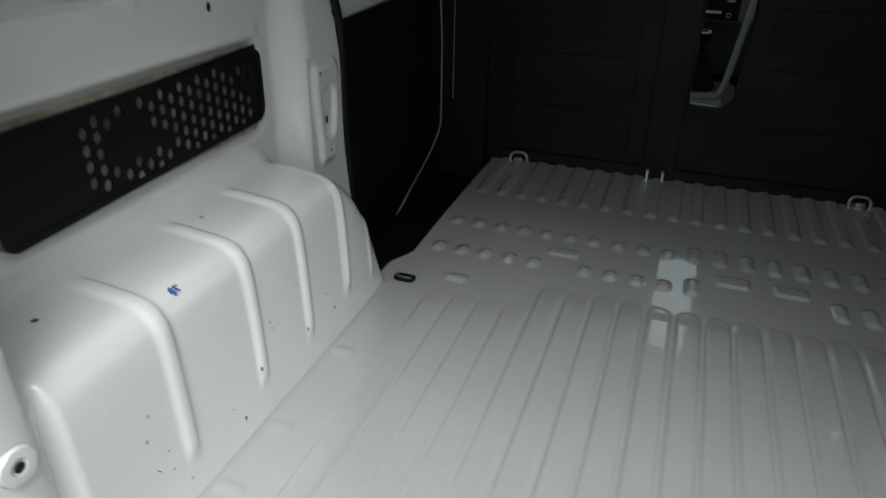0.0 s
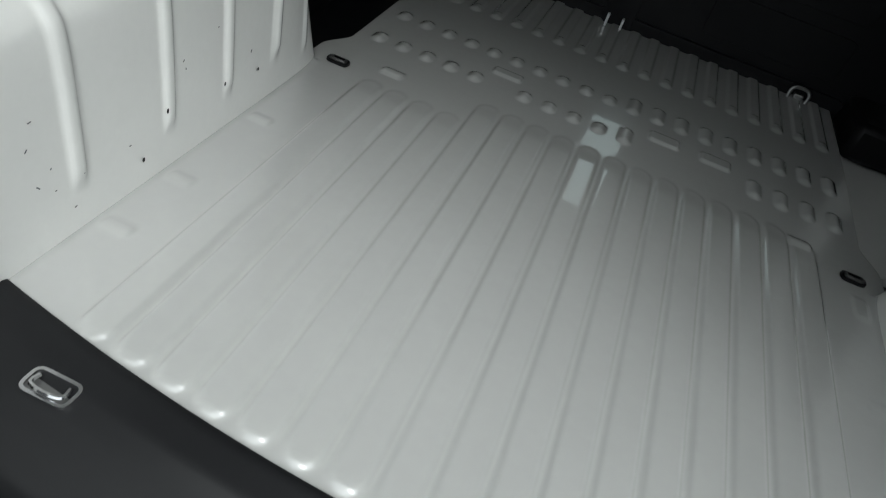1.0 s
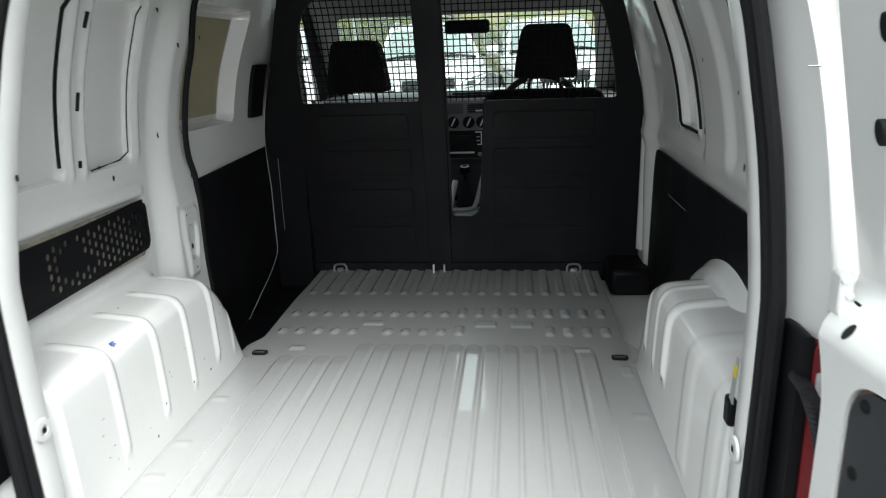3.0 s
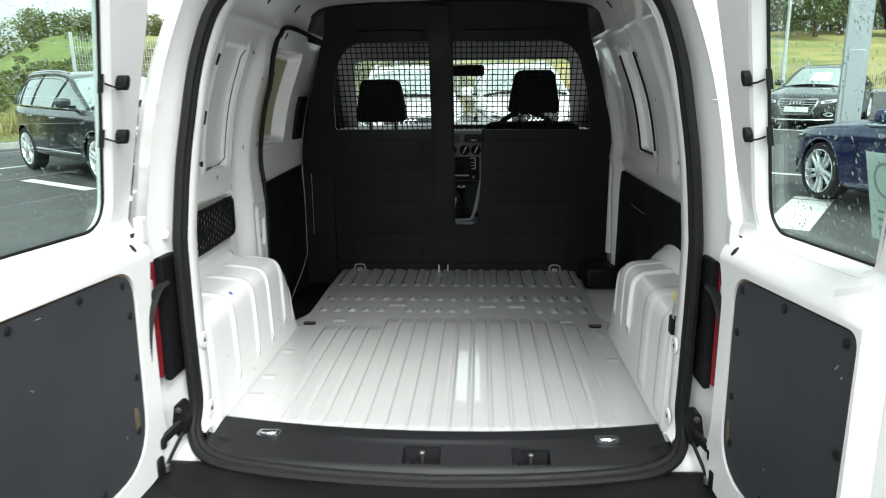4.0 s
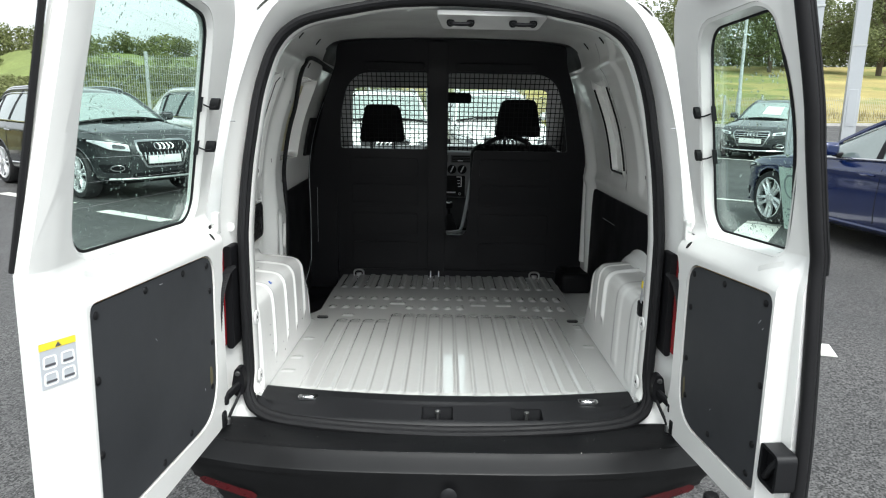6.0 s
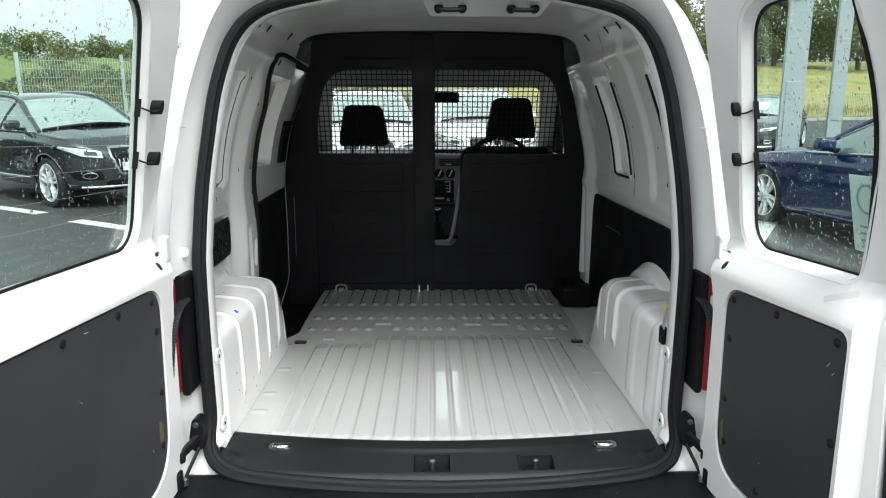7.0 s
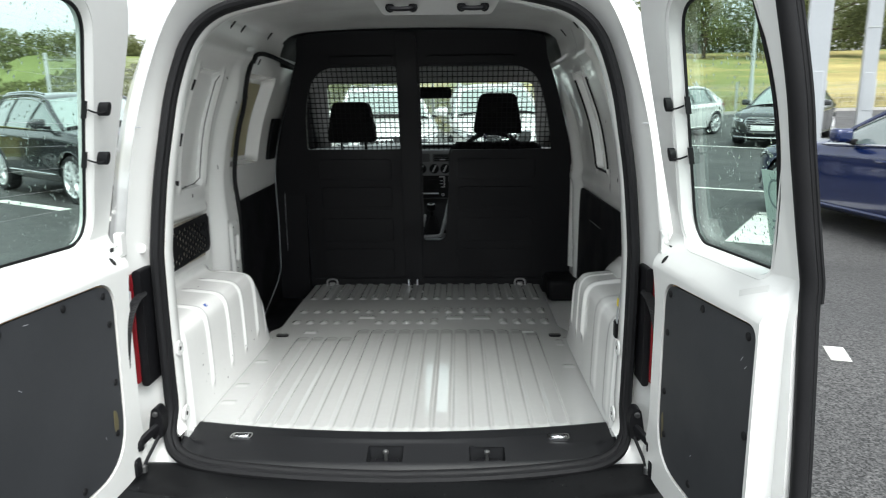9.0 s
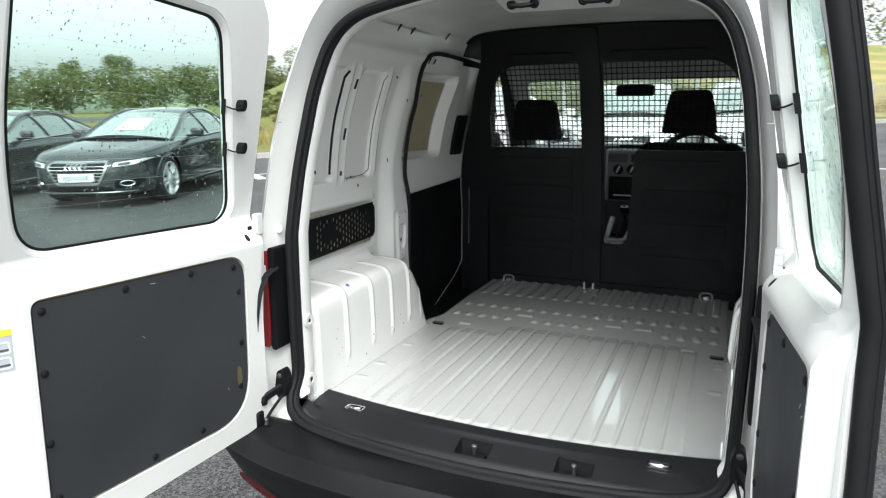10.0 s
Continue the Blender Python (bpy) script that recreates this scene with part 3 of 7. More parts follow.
bm = sheet(lambda x, q: [a + (b - a) * (q % 1) for a, b in zip(sill(x, int(q)), sill(x, min(int(q) + 1, 7)))], lin(-0.578, 0.578, 260), lin(0, 7, 36))
for f in [f for f in bm.faces if pocket_cut(*f.calc_center_median()[:2])]:
    bm.faces.remove(f)
sill_trim = part("sill_trim", bm, TRIM, van, "dark grained plastic sill trim along the rear edge")
for px in (-0.030, 0.236):
    rim = rounded([(px - 0.048, -0.094), (px + 0.048, -0.094), (px + 0.048, -0.037), (px - 0.048, -0.037)], 0.010, 4)
    bm = ring([(x, y, FZ - 0.003 - 0.36 * max(0, -0.04 - y)) for x, y in rim], [(x, y, FZ - 0.045) for x, y in inset(rim, 0.006)], lambda x, y, z: (x, y, z))
    box(bm, px - 0.050, px + 0.050, -0.096, -0.034, FZ - 0.044, FZ - 0.038)
    pocket = part("latch_pocket", bm, TRIM, van, "recessed black latch pocket in the sill")
    bm = turned([(0.005, 0), (0.005, 0.030), (0.0080, 0.031), (0.0080, 0.038), (0.003, 0.041)], 12, m=pose(px, -0.066, FZ - 0.040))
    part("striker_pin", bm, STEEL, pocket, "steel striker pin")
    bm = bmesh.new()
    box(bm, px - 0.030, px + 0.032, -0.080, -0.054, FZ - 0.040, FZ - 0.028)
    bevelled(part("striker_base", bm, BLACK, pocket), 0.003)


def lashing_ring(x, y, z, big, parent):
    w, d = (0.030, 0.017) if big else (0.024, 0.014)
    out = rounded([(x - w, y - d), (x + w, y - d), (x + w, y + d), (x - w, y + d)], 0.012, 5)
    cup = plate(out, [inset(out, 0.004)], lambda u, v, q: (u, v, q), z - 0.002, z + 0.003)
    body = part("lashing_eye", cup, CHROME if big else BLACK, parent, "recessed chrome lashing eye" if big else "dark folding lashing eye in the floor")
    part("cup", plate(inset(out, 0.003), [], lambda u, v, q: (u, v, q), z - 0.004, z - 0.001), STEEL if big else BLACK, body)
    r = [(x - w * 0.62, y + d * 0.35, z + 0.004), (x - w * 0.66, y - d * 0.35, z + 0.005), (x - w * 0.3, y - d * 0.62, z + 0.006), (x + w * 0.3, y - d * 0.62, z + 0.006), (x + w * 0.66, y - d * 0.35, z + 0.005), (x + w * 0.62, y + d * 0.35, z + 0.004)]
    part("ring", tube(smooth_curve(r, 4), 0.0028 if big else 0.0035, sides=6), CHROME if big else CUP, body, "folded steel ring")


for sx in (-0.432, 0.432):
    lashing_ring(sx, 0.0, FZ + 0.0055, True, van)
for sx in (-0.545, 0.545):
    lashing_ring(sx, 0.882, FZ + 0.004, False, van)

# front floor clips at the bulkhead foot
for cx in (-0.488, 0.478):
    bm = tube(smooth_curve([(cx - 0.024, 1.675, FZ + 0.004), (cx - 0.026, 1.68, FZ + 0.03), (cx - 0.014, 1.683, FZ + 0.042), (cx + 0.014, 1.683, FZ + 0.042), (cx + 0.026, 1.68, FZ + 0.03), (cx + 0.024, 1.675, FZ + 0.004)], 5), 0.005, sides=8)
    clip = part("bulkhead_clip", bm, STEEL, van, "steel clip holding the bulkhead to the floor")
    bm = bmesh.new()
    box(bm, cx - 0.014, cx + 0.014, 1.672, 1.688, FZ + 0.004, FZ + 0.028)
    bevelled(part("clip_block", bm, STEEL, clip), 0.004)
for cx in (-0.092, -0.048):
    bm = bmesh.new()
    box(bm, cx - 0.0035, cx + 0.0035, 1.662, 1.680, FZ + 0.004, FZ + 0.044)
    bevelled(part("floor_bracket", bm, SILVER, van, "bright metal floor bracket"), 0.002)

# bumper
bum_prof = smooth_curve([(-0.128, 0.500), (-0.130, 0.550), (-0.20, 0.556), (-0.275, 0.555), (-0.287, 0.551), (-0.308, 0.512), (-0.311, 0.502), (-0.306, 0.46), (-0.296, 0.40), (-0.275, 0.33), (-0.23, 0.26), (-0.14, 0.235)], 6)


def bumper_at(x, i):
    y, z = bum_prof[i]
    e = (abs(x) / 0.755) ** 3.2
    rise = 0.034 * step(0.30, 0.62, abs(x)) * min(1.0, max(0.0, (y + 0.27) / 0.14)) * step(0.49, 0.54, z)
    shrink = 1 - 0.035 * step(0.47, 0.30, z)
    if z < 0.49:
        # the lower edge climbs towards the corners
        foot = float(np.interp(abs(x), [0.0, 0.36, 0.45, 0.52, 0.61, 0.70, 0.755], [0.250, 0.305, 0.345, 0.376, 0.390, 0.406, 0.414]))
        z = foot + (z - 0.235) * (0.49 - foot) / 0.255
        y = y + (-0.300 - y) * 0.75 * step(0.30, 0.55, abs(x))
    back = 0.115 * min(1, e) * min(1, max(0, (-0.14 - y) / 0.12))
    return (x * shrink, y + back, z - 0.010 * min(1, e) + rise)


bumper = part("rear_bumper", sheet(bumper_at, [0.755 * math.sin(q) for q in lin(-math.pi / 2, math.pi / 2, 60)], range(len(bum_prof))), BUMPER, van, "dark grey grained plastic rear bumper, wet on top")


def bumper_y(x, z):
    """Where the bumper's face lies at a height."""
    spots = [bumper_at(x, i) for i in range(26, len(bum_prof))]
    return min(spots, key=lambda p: abs(p[2] - z))[1]


for s in (-1, 1):
    bm = sheet(lambda x, q: (s * x, bumper_y(x, 0.402 + 0.022 * step(0.50, 0.70, x)) - 0.004, 0.402 + 0.022 * step(0.50, 0.70, x) + q * 0.0115 * min(1.0, 0.35 + 45 * (x - 0.525), 0.35 + 45 * (0.699 - x))), lin(0.525, 0.699, 24), lin(-1, 1, 4))
    part("reflector", bm, DARKRED, bumper, "red bumper reflector")
part("tow_eye_cover", turned([(0.020, 0), (0.022, 0.004), (0.018, 0.007), (0.004, 0.0075)], 24, m=pose(0.004, -0.321, 0.452, 90)), TRIM, bumper, "round tow eye cover")

rnd = random.Random(17)
bm = bmesh.new()
for i in range(420):
    x, q, r = rnd.uniform(-0.70, 0.70), rnd.uniform(7, 22), 0.0012 + 0.0030 * rnd.random() ** 3
    a, b = Vector(bumper_at(x, int(q))), Vector(bumper_at(x, int(q) + 1))
    c, along_v = a.lerp(b, q % 1), (b - a).normalized()
    up = Vector((1, 0, 0)).cross(along_v).normalized()
    up = up if up.z > 0 else -up
    rows = [[bm.verts.new(c + (Vector((1, 0, 0)) * math.cos(e) + along_v * math.sin(e)) * r * k + up * (r * 0.55 * h)) for e in [j * math.pi / 3 for j in range(6)]] for h, k in ((0.0, 1.0), (0.5, 0.82), (0.85, 0.4))]
    for ra, rb in zip(rows, rows[1:]):
        for j in range(6):
            bm.faces.new((ra[j], ra[(j + 1) % 6], rb[(j + 1) % 6], rb[j]))
    bm.faces.new(rows[-1])
beads = part("wet_beading", bm, DROP, bumper, "beads of rain on the bumper")
beads["kind"] = "stuff"

# black board and gap behind the bumper foot
bm = bmesh.new()
box(bm, -0.40, 0.40, -0.10, 0.0, 0.30, 0.52)
part("rear_valance", bm, BLACK, van)

# ---- tail lamps, hinges and hoses on both sides ----
for s in (-1, 1):
    lx = 0.004 if s < 0 else 0.0
    out = rounded([(0.617, 0.775), (0.635 + lx, 0.775), (0.636 + lx, 0.93), (0.635 + lx, 1.075), (0.617, 1.075)], 0.012, 4)
    lamp = bevelled(part("tail_lamp", plate([(s * x, z) for x, z in out], [], lambda x, z, w: (x, -0.040 - w, z), 0, 0.068), BLACK, van, "dark tail lamp housing with a red lens"), 0.006)
    lens = rounded([(0.634 + lx, 0.782), (0.70, 0.782), (0.71, 0.93), (0.69, 1.066), (0.634 + lx, 1.066)], 0.012, 4)
    bevelled(part("lens", plate([(s * x, z) for x, z in lens], [], lambda x, z, w: (x, -0.070 - w, z), 0, 0.042), RED, lamp, "red lens"), 0.006)
    o = rounded([(0.639 + lx, 0.990), (0.665, 0.990), (0.665, 1.025), (0.639 + lx, 1.025)], 0.005, 3)
    part("reversing_lens", plate([(s * x, z) for x, z in o], [], lambda x, z, w: (x, -0.112 - w, z), 0, 0.0025), LAMP, lamp, "clear reversing light window")
    hose = smooth_curve([(s * 0.618, -0.105, 1.015), (s * 0.622, -0.135, 1.005), (s * 0.630, -0.160, 0.965), (s * 0.636, -0.172, 0.91), (s * 0.640, -0.178, 0.85)], 14)
    bm = bmesh.new()
    rings = []
    for i, p in enumerate(hose):
        r = 0.0125 if i % 2 else 0.0100
        rings.append([bm.verts.new((p[0] + r * math.cos(q), p[1] + r * math.sin(q) * 0.8, p[2] + r * math.sin(q) * 0.5)) for q in [j * math.pi / 4 for j in range(8)]])
    for a, b in zip(rings, rings[1:]):
        for j in range(8):
            bm.faces.new((a[j], a[(j + 1) % 8], b[(j + 1) % 8], b[j]))
    part("wiring_hose", bm, RUBBER, van, "corrugated black wiring hose")
    hz = 0.672
    o = rounded([(s * 0.592, hz - 0.030), (s * 0.618, hz - 0.040), (s * 0.628, hz - 0.012), (s * 0.618, hz + 0.045), (s * 0.600, hz + 0.050), (s * 0.590, hz + 0.020)], 0.010, 4)
    hinge = bevelled(part("door_check", plate(o, [], lambda x, z, w: (x, -0.085 - w, z), 0.0, 0.034), BLACK, van, "black door hinge and check strap"), 0.005)
    part("hinge_bolt", turned([(0.0075, 0), (0.0075, 0.003), (0.005, 0.005), (0.002, 0.005)], 14, m=pose(s * 0.608, -0.119, hz + 0.032, 90)), CUP, hinge, "steel hinge bolt")
    part("hinge_arm", tube([(s * 0.606, -0.112, hz - 0.004), (s * 0.618, -0.140, hz - 0.012), (s * 0.634, -0.172, hz - 0.026), (s * 0.642, -0.192, hz - 0.034)], 0.0085, sides=8, flat=1.5), BLACK, hinge)
    part("arm_knuckle", turned([(0.011, 0), (0.012, 0.004), (0.012, 0.022), (0.009, 0.026)], 14, m=pose(s * 0.632, -0.168, hz - 0.040)), BLACK, hinge)
    part("check_strap", tube(smooth_curve([(s * 0.604, -0.116, hz - 0.028), (s * 0.612, -0.140, hz - 0.050), (s * 0.620, -0.160, hz - 0.072), (s * 0.624, -0.172, hz - 0.090)], 5), 0.0042, sides=8), BLACK, hinge)
    part("check_pivot", turned([(0.008, 0), (0.008, 0.016), (0.004, 0.019)], 12, m=pose(s * 0.624, -0.170, hz - 0.098)), STEEL, hinge)
    bm = bmesh.new()
    box(bm, s * 0.622, s * 0.652, -0.205, -0.176, hz - 0.098, hz - 0.052)
    bevelled(part("hinge_knuckle", bm, BLACK, hinge), 0.007)
    bm = bmesh.new()
    box(bm, s * 0.630, s * 0.652, -0.172, -0.156, hz + 0.0, hz + 0.034)
    leaf_ob = bevelled(part("hinge_leaf", bm, WHITE, hinge, "white painted hinge leaf"), 0.005)
    part("leaf_bolt", turned([(0.006, 0), (0.005, 0.004), (0.002, 0.005)], 12, m=pose(s * 0.640, -0.172, hz + 0.018, 90)), WHITE, leaf_ob)
    # upper hinge
    bm = bmesh.new()
    box(bm, s * 0.636, s * 0.654, -0.150, -0.122, 1.115, 1.175)
    upper = bevelled(part("upper_hinge", bm, WHITE, van, "white painted upper door hinge"), 0.004)
    bm = bmesh.new()
    for bz in (1.126, 1.148, 1.168):
        part("leaf_bolt", turned([(0.0055, 0), (0.0048, 0.003), (0.002, 0.004)], 12, m=pose(s * (0.641 if bz != 1.148 else 0.648), -0.150, bz, 90)), WHITE, upper)
    box(bm, s * 0.6535, s * 0.6565, -0.166, -0.150, 1.118, 1.142)
    bevelled(part("hinge_slot", bm, BLACK, upper), 0.002)
    if s < 0:
        part("rubber_buffer", turned([(0.013, 0), (0.012, 0.002), (0.008, 0.003), (0.003, 0.0035)], 20, m=pose(s * 0.630, -0.062, 1.122, 90)), WHITE, van, "round white bump stop")


# ---- rear doors ----
def within(u, v, outline):
    """Whether a spot lies inside an outline."""
    ok = False
    for (x0, y0), (x1, y1) in zip(outline, outline[1:] + outline[:1]):
        if (y0 > v) != (y1 > v) and u < x0 + (x1 - x0) * (v - y0) / (y1 - y0):
            ok = not ok
    return ok


def rear_door(side):
    left = side < 0
    hinge = Vector((-0.628, -0.15, 0)) if left else Vector((0.620, -0.15, 0))
    along = Vector((-0.035, -1, 0)).normalized() if left else Vector((0.10, -1, 0)).normalized()
    outw = Vector((-1, 0.035, 0)).normalized() if left else Vector((1, 0.10, 0)).normalized()
    width = 0.757 if left else 0.508
    board_end = 0.66 if left else 0.462

    def plain(u, z, w):
        return hinge + along * u + outw * (w - 0.21 * max(0.0, z - 1.17)) + Vector((0, 0, z))

    def place(u, z, w):
        """The inner face: set back above the waist and along the free edge."""
        back = 0.010 * step(0.664, 0.690, u) + 0.030 * min(1.0, max(0.0, (u - 0.69) / 0.07)) if left else 0.040 * step(board_end + 0.003, board_end + 0.014, u)
        high = (0.048 - 0.03 * u) if left else (0.050 - 0.05 * u)
        t = step(1.09, 1.17, z)
        if not left:
            high += (0.052 - high) * step(0.39, 0.46, u)
        return plain(u, z, w + back + (max(high, back) - back) * t)

    def glazed(u, z, w):
        """The plane of the glass, which runs on evenly to the free edge."""
        return place(u, z, w) if left else plain(u, z, w + (0.050 - 0.05 * u) * step(1.09, 1.17, z))

    top = 1.755
    edge = [(width - 0.02, top + 0.02), (width, 1.16)] if left else [(0.500, top + 0.02), (0.510, 1.50), (0.489, 1.17), (0.512, 0.85)]
    turns = [0.08, 0.04] if left else [0.03, 0.3, 0.2, 0.2]
    outline = rounded([(-0.018, 0.60), (0.004 if left else 0.02, 0.70), (0.004 if left else 0.022, 1.03), (-0.020, 1.13), (-0.020, top)] + edge + [(width, 0.575), (0.06, 0.575)],
                      [0.03, 0.04, 0.05, 0.05, 0.15] + turns + [0.06, 0.03], 8)
    if left:
        win = rounded([(0.152, 1.660), (0.655, 1.700), (0.672, 1.40), (0.640, 1.178), (0.054, 1.163)], [0.055, 0.05, 0.12, 0.07, 0.075], 8)
        pan = rounded([(0.062, 1.078), (0.655, 1.094), (0.660, 0.640), (0.072, 0.625)], [0.07, 0.025, 0.04, 0.13], 8)
    else:
        win = rounded([(0.142, 1.652), (0.424, 1.657), (0.474, 1.455), (0.408, 1.170), (0.040, 1.160)], [0.06, 0.03, 0.16, 0.015, 0.075], 8)
        pan = rounded([(0.068, 1.076), (0.458, 1.086), (0.453, 0.635), (0.070, 0.640)], [0.06, 0.03, 0.02, 0.11], 8)
    cuts = (1.09, 1.11, 1.13, 1.15, 1.17, 1.3, 1.4, 1.5, 1.6, 1.7)
    across = (0.03, 0.2, 0.35) + ((0.669, 0.680, 0.690, 0.72) if left else (0.39, 0.41, 0.425, 0.44, 0.455)) + (board_end + 0.003, board_end + 0.006, board_end + 0.0085, board_end + 0.011, board_end + 0.014)
    deep = 0.016 if left else 0.032
    wide = inset(win, -0.016)
    frame_ob = part("rear_door", plate(outline, [wide, pan], place, 0.0, 0.022, cuts, across=across), WHITE, van, "open white rear door, wide leaf" if left else "open white rear door, narrow leaf")
    bevelled(frame_ob, 0.008, 3, 50)
    big = inset(outline, 0.016 if left else 0.013)
    part("outer_skin", plate(big, [inset(win, -0.004)], plain, 0.066 if left else 0.072, 0.074 if left else 0.078, cuts), WHITE, frame_ob, "white outer skin")
    bm = ring([place(u, z, 0.014) for u, z in inset(outline, 0.003)], [plain(u, z, 0.068 if left else 0.073) for u, z in inset(big, 0.002)], lambda x, y, z: (x, y, z))
    part("door_edge", bm, WHITE, frame_ob)
    # deep rim running down to the glass
    bm = ring([place(u, z, 0.001) for u, z in inset(wide, 0.0005)], [place(u, z, 0.004) for u, z in inset(win, -0.008)], lambda x, y, z: (x, y, z))
    ring([place(u, z, 0.004) for u, z in inset(win, -0.008)], [glazed(u, z, deep) for u, z in win], lambda x, y, z: (x, y, z), bm)
    bmesh.ops.remove_doubles(bm, verts=bm.verts, dist=0.0004)
    part("window_rim", bm, WHITE, frame_ob)
    bm = plate(inset(win, -0.006), [inset(win, 0.0032)], glazed, deep - 0.004, deep + 0.001, cuts, across=across)
    part("glass_edge", bm, RUBBER, frame_ob, "black glass edge band")
    pane = part("window_pane", plate(inset(win, -0.005), [], glazed, deep + 0.0015, deep + 0.0055, cuts, across=across), GLASS, frame_ob, "green tinted glass with rain drops", smooth=False)
    pane.visible_shadow = False
    # rain on the outside of the glass
    rnd = random.Random(5 if left else 6)
    bm = bmesh.new()
    us, zs = [u for u, _ in win], [z for _, z in win]
    made = 0
    while made < (2300 if left else 2000):
        u, z = rnd.uniform(min(us), max(us)), rnd.uniform(min(zs), max(zs))
        if rnd.random() > 0.45 + 0.55 * abs(math.sin(u * 23 + 2.0 * math.sin(z * 17))) or not within(u, z, inset(win, 0.006)):
            continue
        r = 0.0005 + 0.0021 * rnd.random() ** 4
        rows = []
        stretch = 1 + rnd.random() * 0.8
        for h, q in ((0.0, 1.0), (0.5, 0.8), (0.8, 0.4)):
            rows.append([bm.verts.new(glazed(u + r * q * math.cos(a), z + r * q * stretch * math.sin(a), deep + 0.0057 + r * 0.5 * h)) for a in [j * math.pi / 3 for j in range(6)]])
        for a, b in zip(rows, rows[1:]):
            for j in range(6):
                bm.faces.new((a[j], a[(j + 1) % 6], b[(j + 1) % 6], b[j]))
        bm.faces.new(rows[-1])
        made += 1
    drops = part("rain_drops", bm, DROP, frame_ob, "rain drops on the glass")
    drops["kind"] = "stuff"
    drops.visible_shadow = False
    if left:
        bm = bmesh.new()
        for i in range(9):
            z = 1.25 + i * 0.045
            tube([place(u, z + 0.012 * (u - 0.1) / 0.5, deep + 0.0008) for u in lin(0.15, 0.64, 8)], 0.00016, bm=bm, sides=4)
        wires = part("heater_wire", bm, GREYINK, frame_ob, "fine rear window heating wires")
        wires["kind"] = "stuff"
    # trim board with a raw edge and push studs
    raw = part("board_edge", plate(inset(pan, 0.0022), [], place, 0.008, 0.013), RAW, frame_ob, "raw brown edge of the board")
    board = part("trim_board", plate(inset(pan, 0.0052), [], place, 0.003, 0.0085), BOARD, frame_ob, "dark grey hardboard door trim, scuffed")
    part("board_backing", plate(inset(pan, -0.004), [], place, 0.020, 0.024), WHITE, frame_ob)
    if left:
        studs = [(0.107, 1.050), (0.252, 1.062), (0.44, 1.068), (0.632, 1.068), (0.640, 0.945), (0.645, 0.80), (0.640, 0.68), (0.40, 0.655), (0.25, 0.655), (0.092, 0.98), (0.092, 0.84), (0.105, 0.72)]
    else:
        studs = [(0.100, 1.050), (0.255, 1.060), (0.430, 1.060), (0.440, 0.88), (0.432, 0.74), (0.420, 0.665), (0.240, 0.672), (0.094, 0.96), (0.094, 0.82), (0.105, 0.72)]
    mesh = None
    for u, z in studs:
        c = place(u, z, 0.003)
        turn = Matrix.Translation(c) @ outw.to_track_quat("-Z", "Y").to_matrix().to_4x4()
        if mesh is None:
            stud = part("push_stud", turned([(0.0082, 0), (0.0078, 0.002), (0.005, 0.0038), (0.001, 0.0043)], 14), RUBBER, board)
            mesh = stud.data
        else:
            stud = part("push_stud", None, RUBBER, board, data=mesh)
        stud.matrix_local = turn
    # smears and scratches on the board
    smear = [(0.112, 0.780), (0.100, 0.772), (0.096, 0.740), (0.106, 0.715), (0.116, 0.735)] if left else [(0.086, 0.76), (0.094, 0.77), (0.10, 0.73), (0.092, 0.70)]
    part("smear", plate(rounded(smear, 0.008, 4), [], place, 0.0022, 0.0031), STAIN, board, "dried yellow smear")
    for u, z, l, a in ([(0.150, 0.725, 0.008, 1.2), (0.40, 0.945, 0.009, 0.7), (0.36, 1.063, 0.014, 0.1)] if left else [(0.24, 0.735, 0.006, 1.0), (0.41, 1.01, 0.012, 0.9), (0.425, 1.0, 0.008, 0.8)]):
        part("scratch", tube([place(u, z, 0.0028), place(u + l * math.cos(a), z + l * math.sin(a), 0.0028)], 0.0007, sides=4), GREYINK, board)
    # window straps: knob, curved wire and clamp
    for z0, u0, u1 in ((1.462, 0.075, 0.112), (1.355, 0.057, 0.092)) if left else ((1.460, 0.088, 0.108), (1.354, 0.066, 0.086)):
        in0 = -0.010 if left else 0.0
        knob = plate([(u0 + 0.0085 * math.cos(q), z0 + 0.0145 * math.sin(q)) for q in lin(0, 2 * math.pi, 21)[:-1]], [], place, in0 - 0.013, 0.001)
        kn = bevelled(part("window_hinge", knob, RUBBER, frame_ob, "black window hinge strap"), 0.004)
        part("strap", tube([place(u0 + (u1 - u0) * i / 6, z0 - 0.002 - 0.007 * math.sin(i / 6 * math.pi), in0 - 0.009 + (deep - 0.002 - in0) * (i / 6) ** 1.6) for i in range(7)], 0.0021, sides=6), RUBBER, kn)
        part("clamp", plate([(u1, z0 - 0.020), (u1 + 0.0040, z0 - 0.020), (u1 + 0.0065, z0 + 0.016), (u1 + 0.0025, z0 + 0.016)], [], place, deep - 0.010, deep + 0.001), RUBBER, kn)
    part("drain_hole", plate([(0.038 + 0.007 * math.cos(q), 1.115 + 0.009 * math.sin(q)) for q in lin(0, 2 * math.pi, 13)[:-1]], [], place, -0.0012, 0.002), HOLE, frame_ob)
    bm = sheet(lambda a, b: place(board_end - 0.085 + 0.055 * a, 1.118 + 0.022 * a + 0.012 * math.sin(b * math.pi), -0.007 * math.sin(b * math.pi)), lin(0, 1, 6), lin(0, 1, 7))
    part("pressed_groove", bm, WHITE, frame_ob)
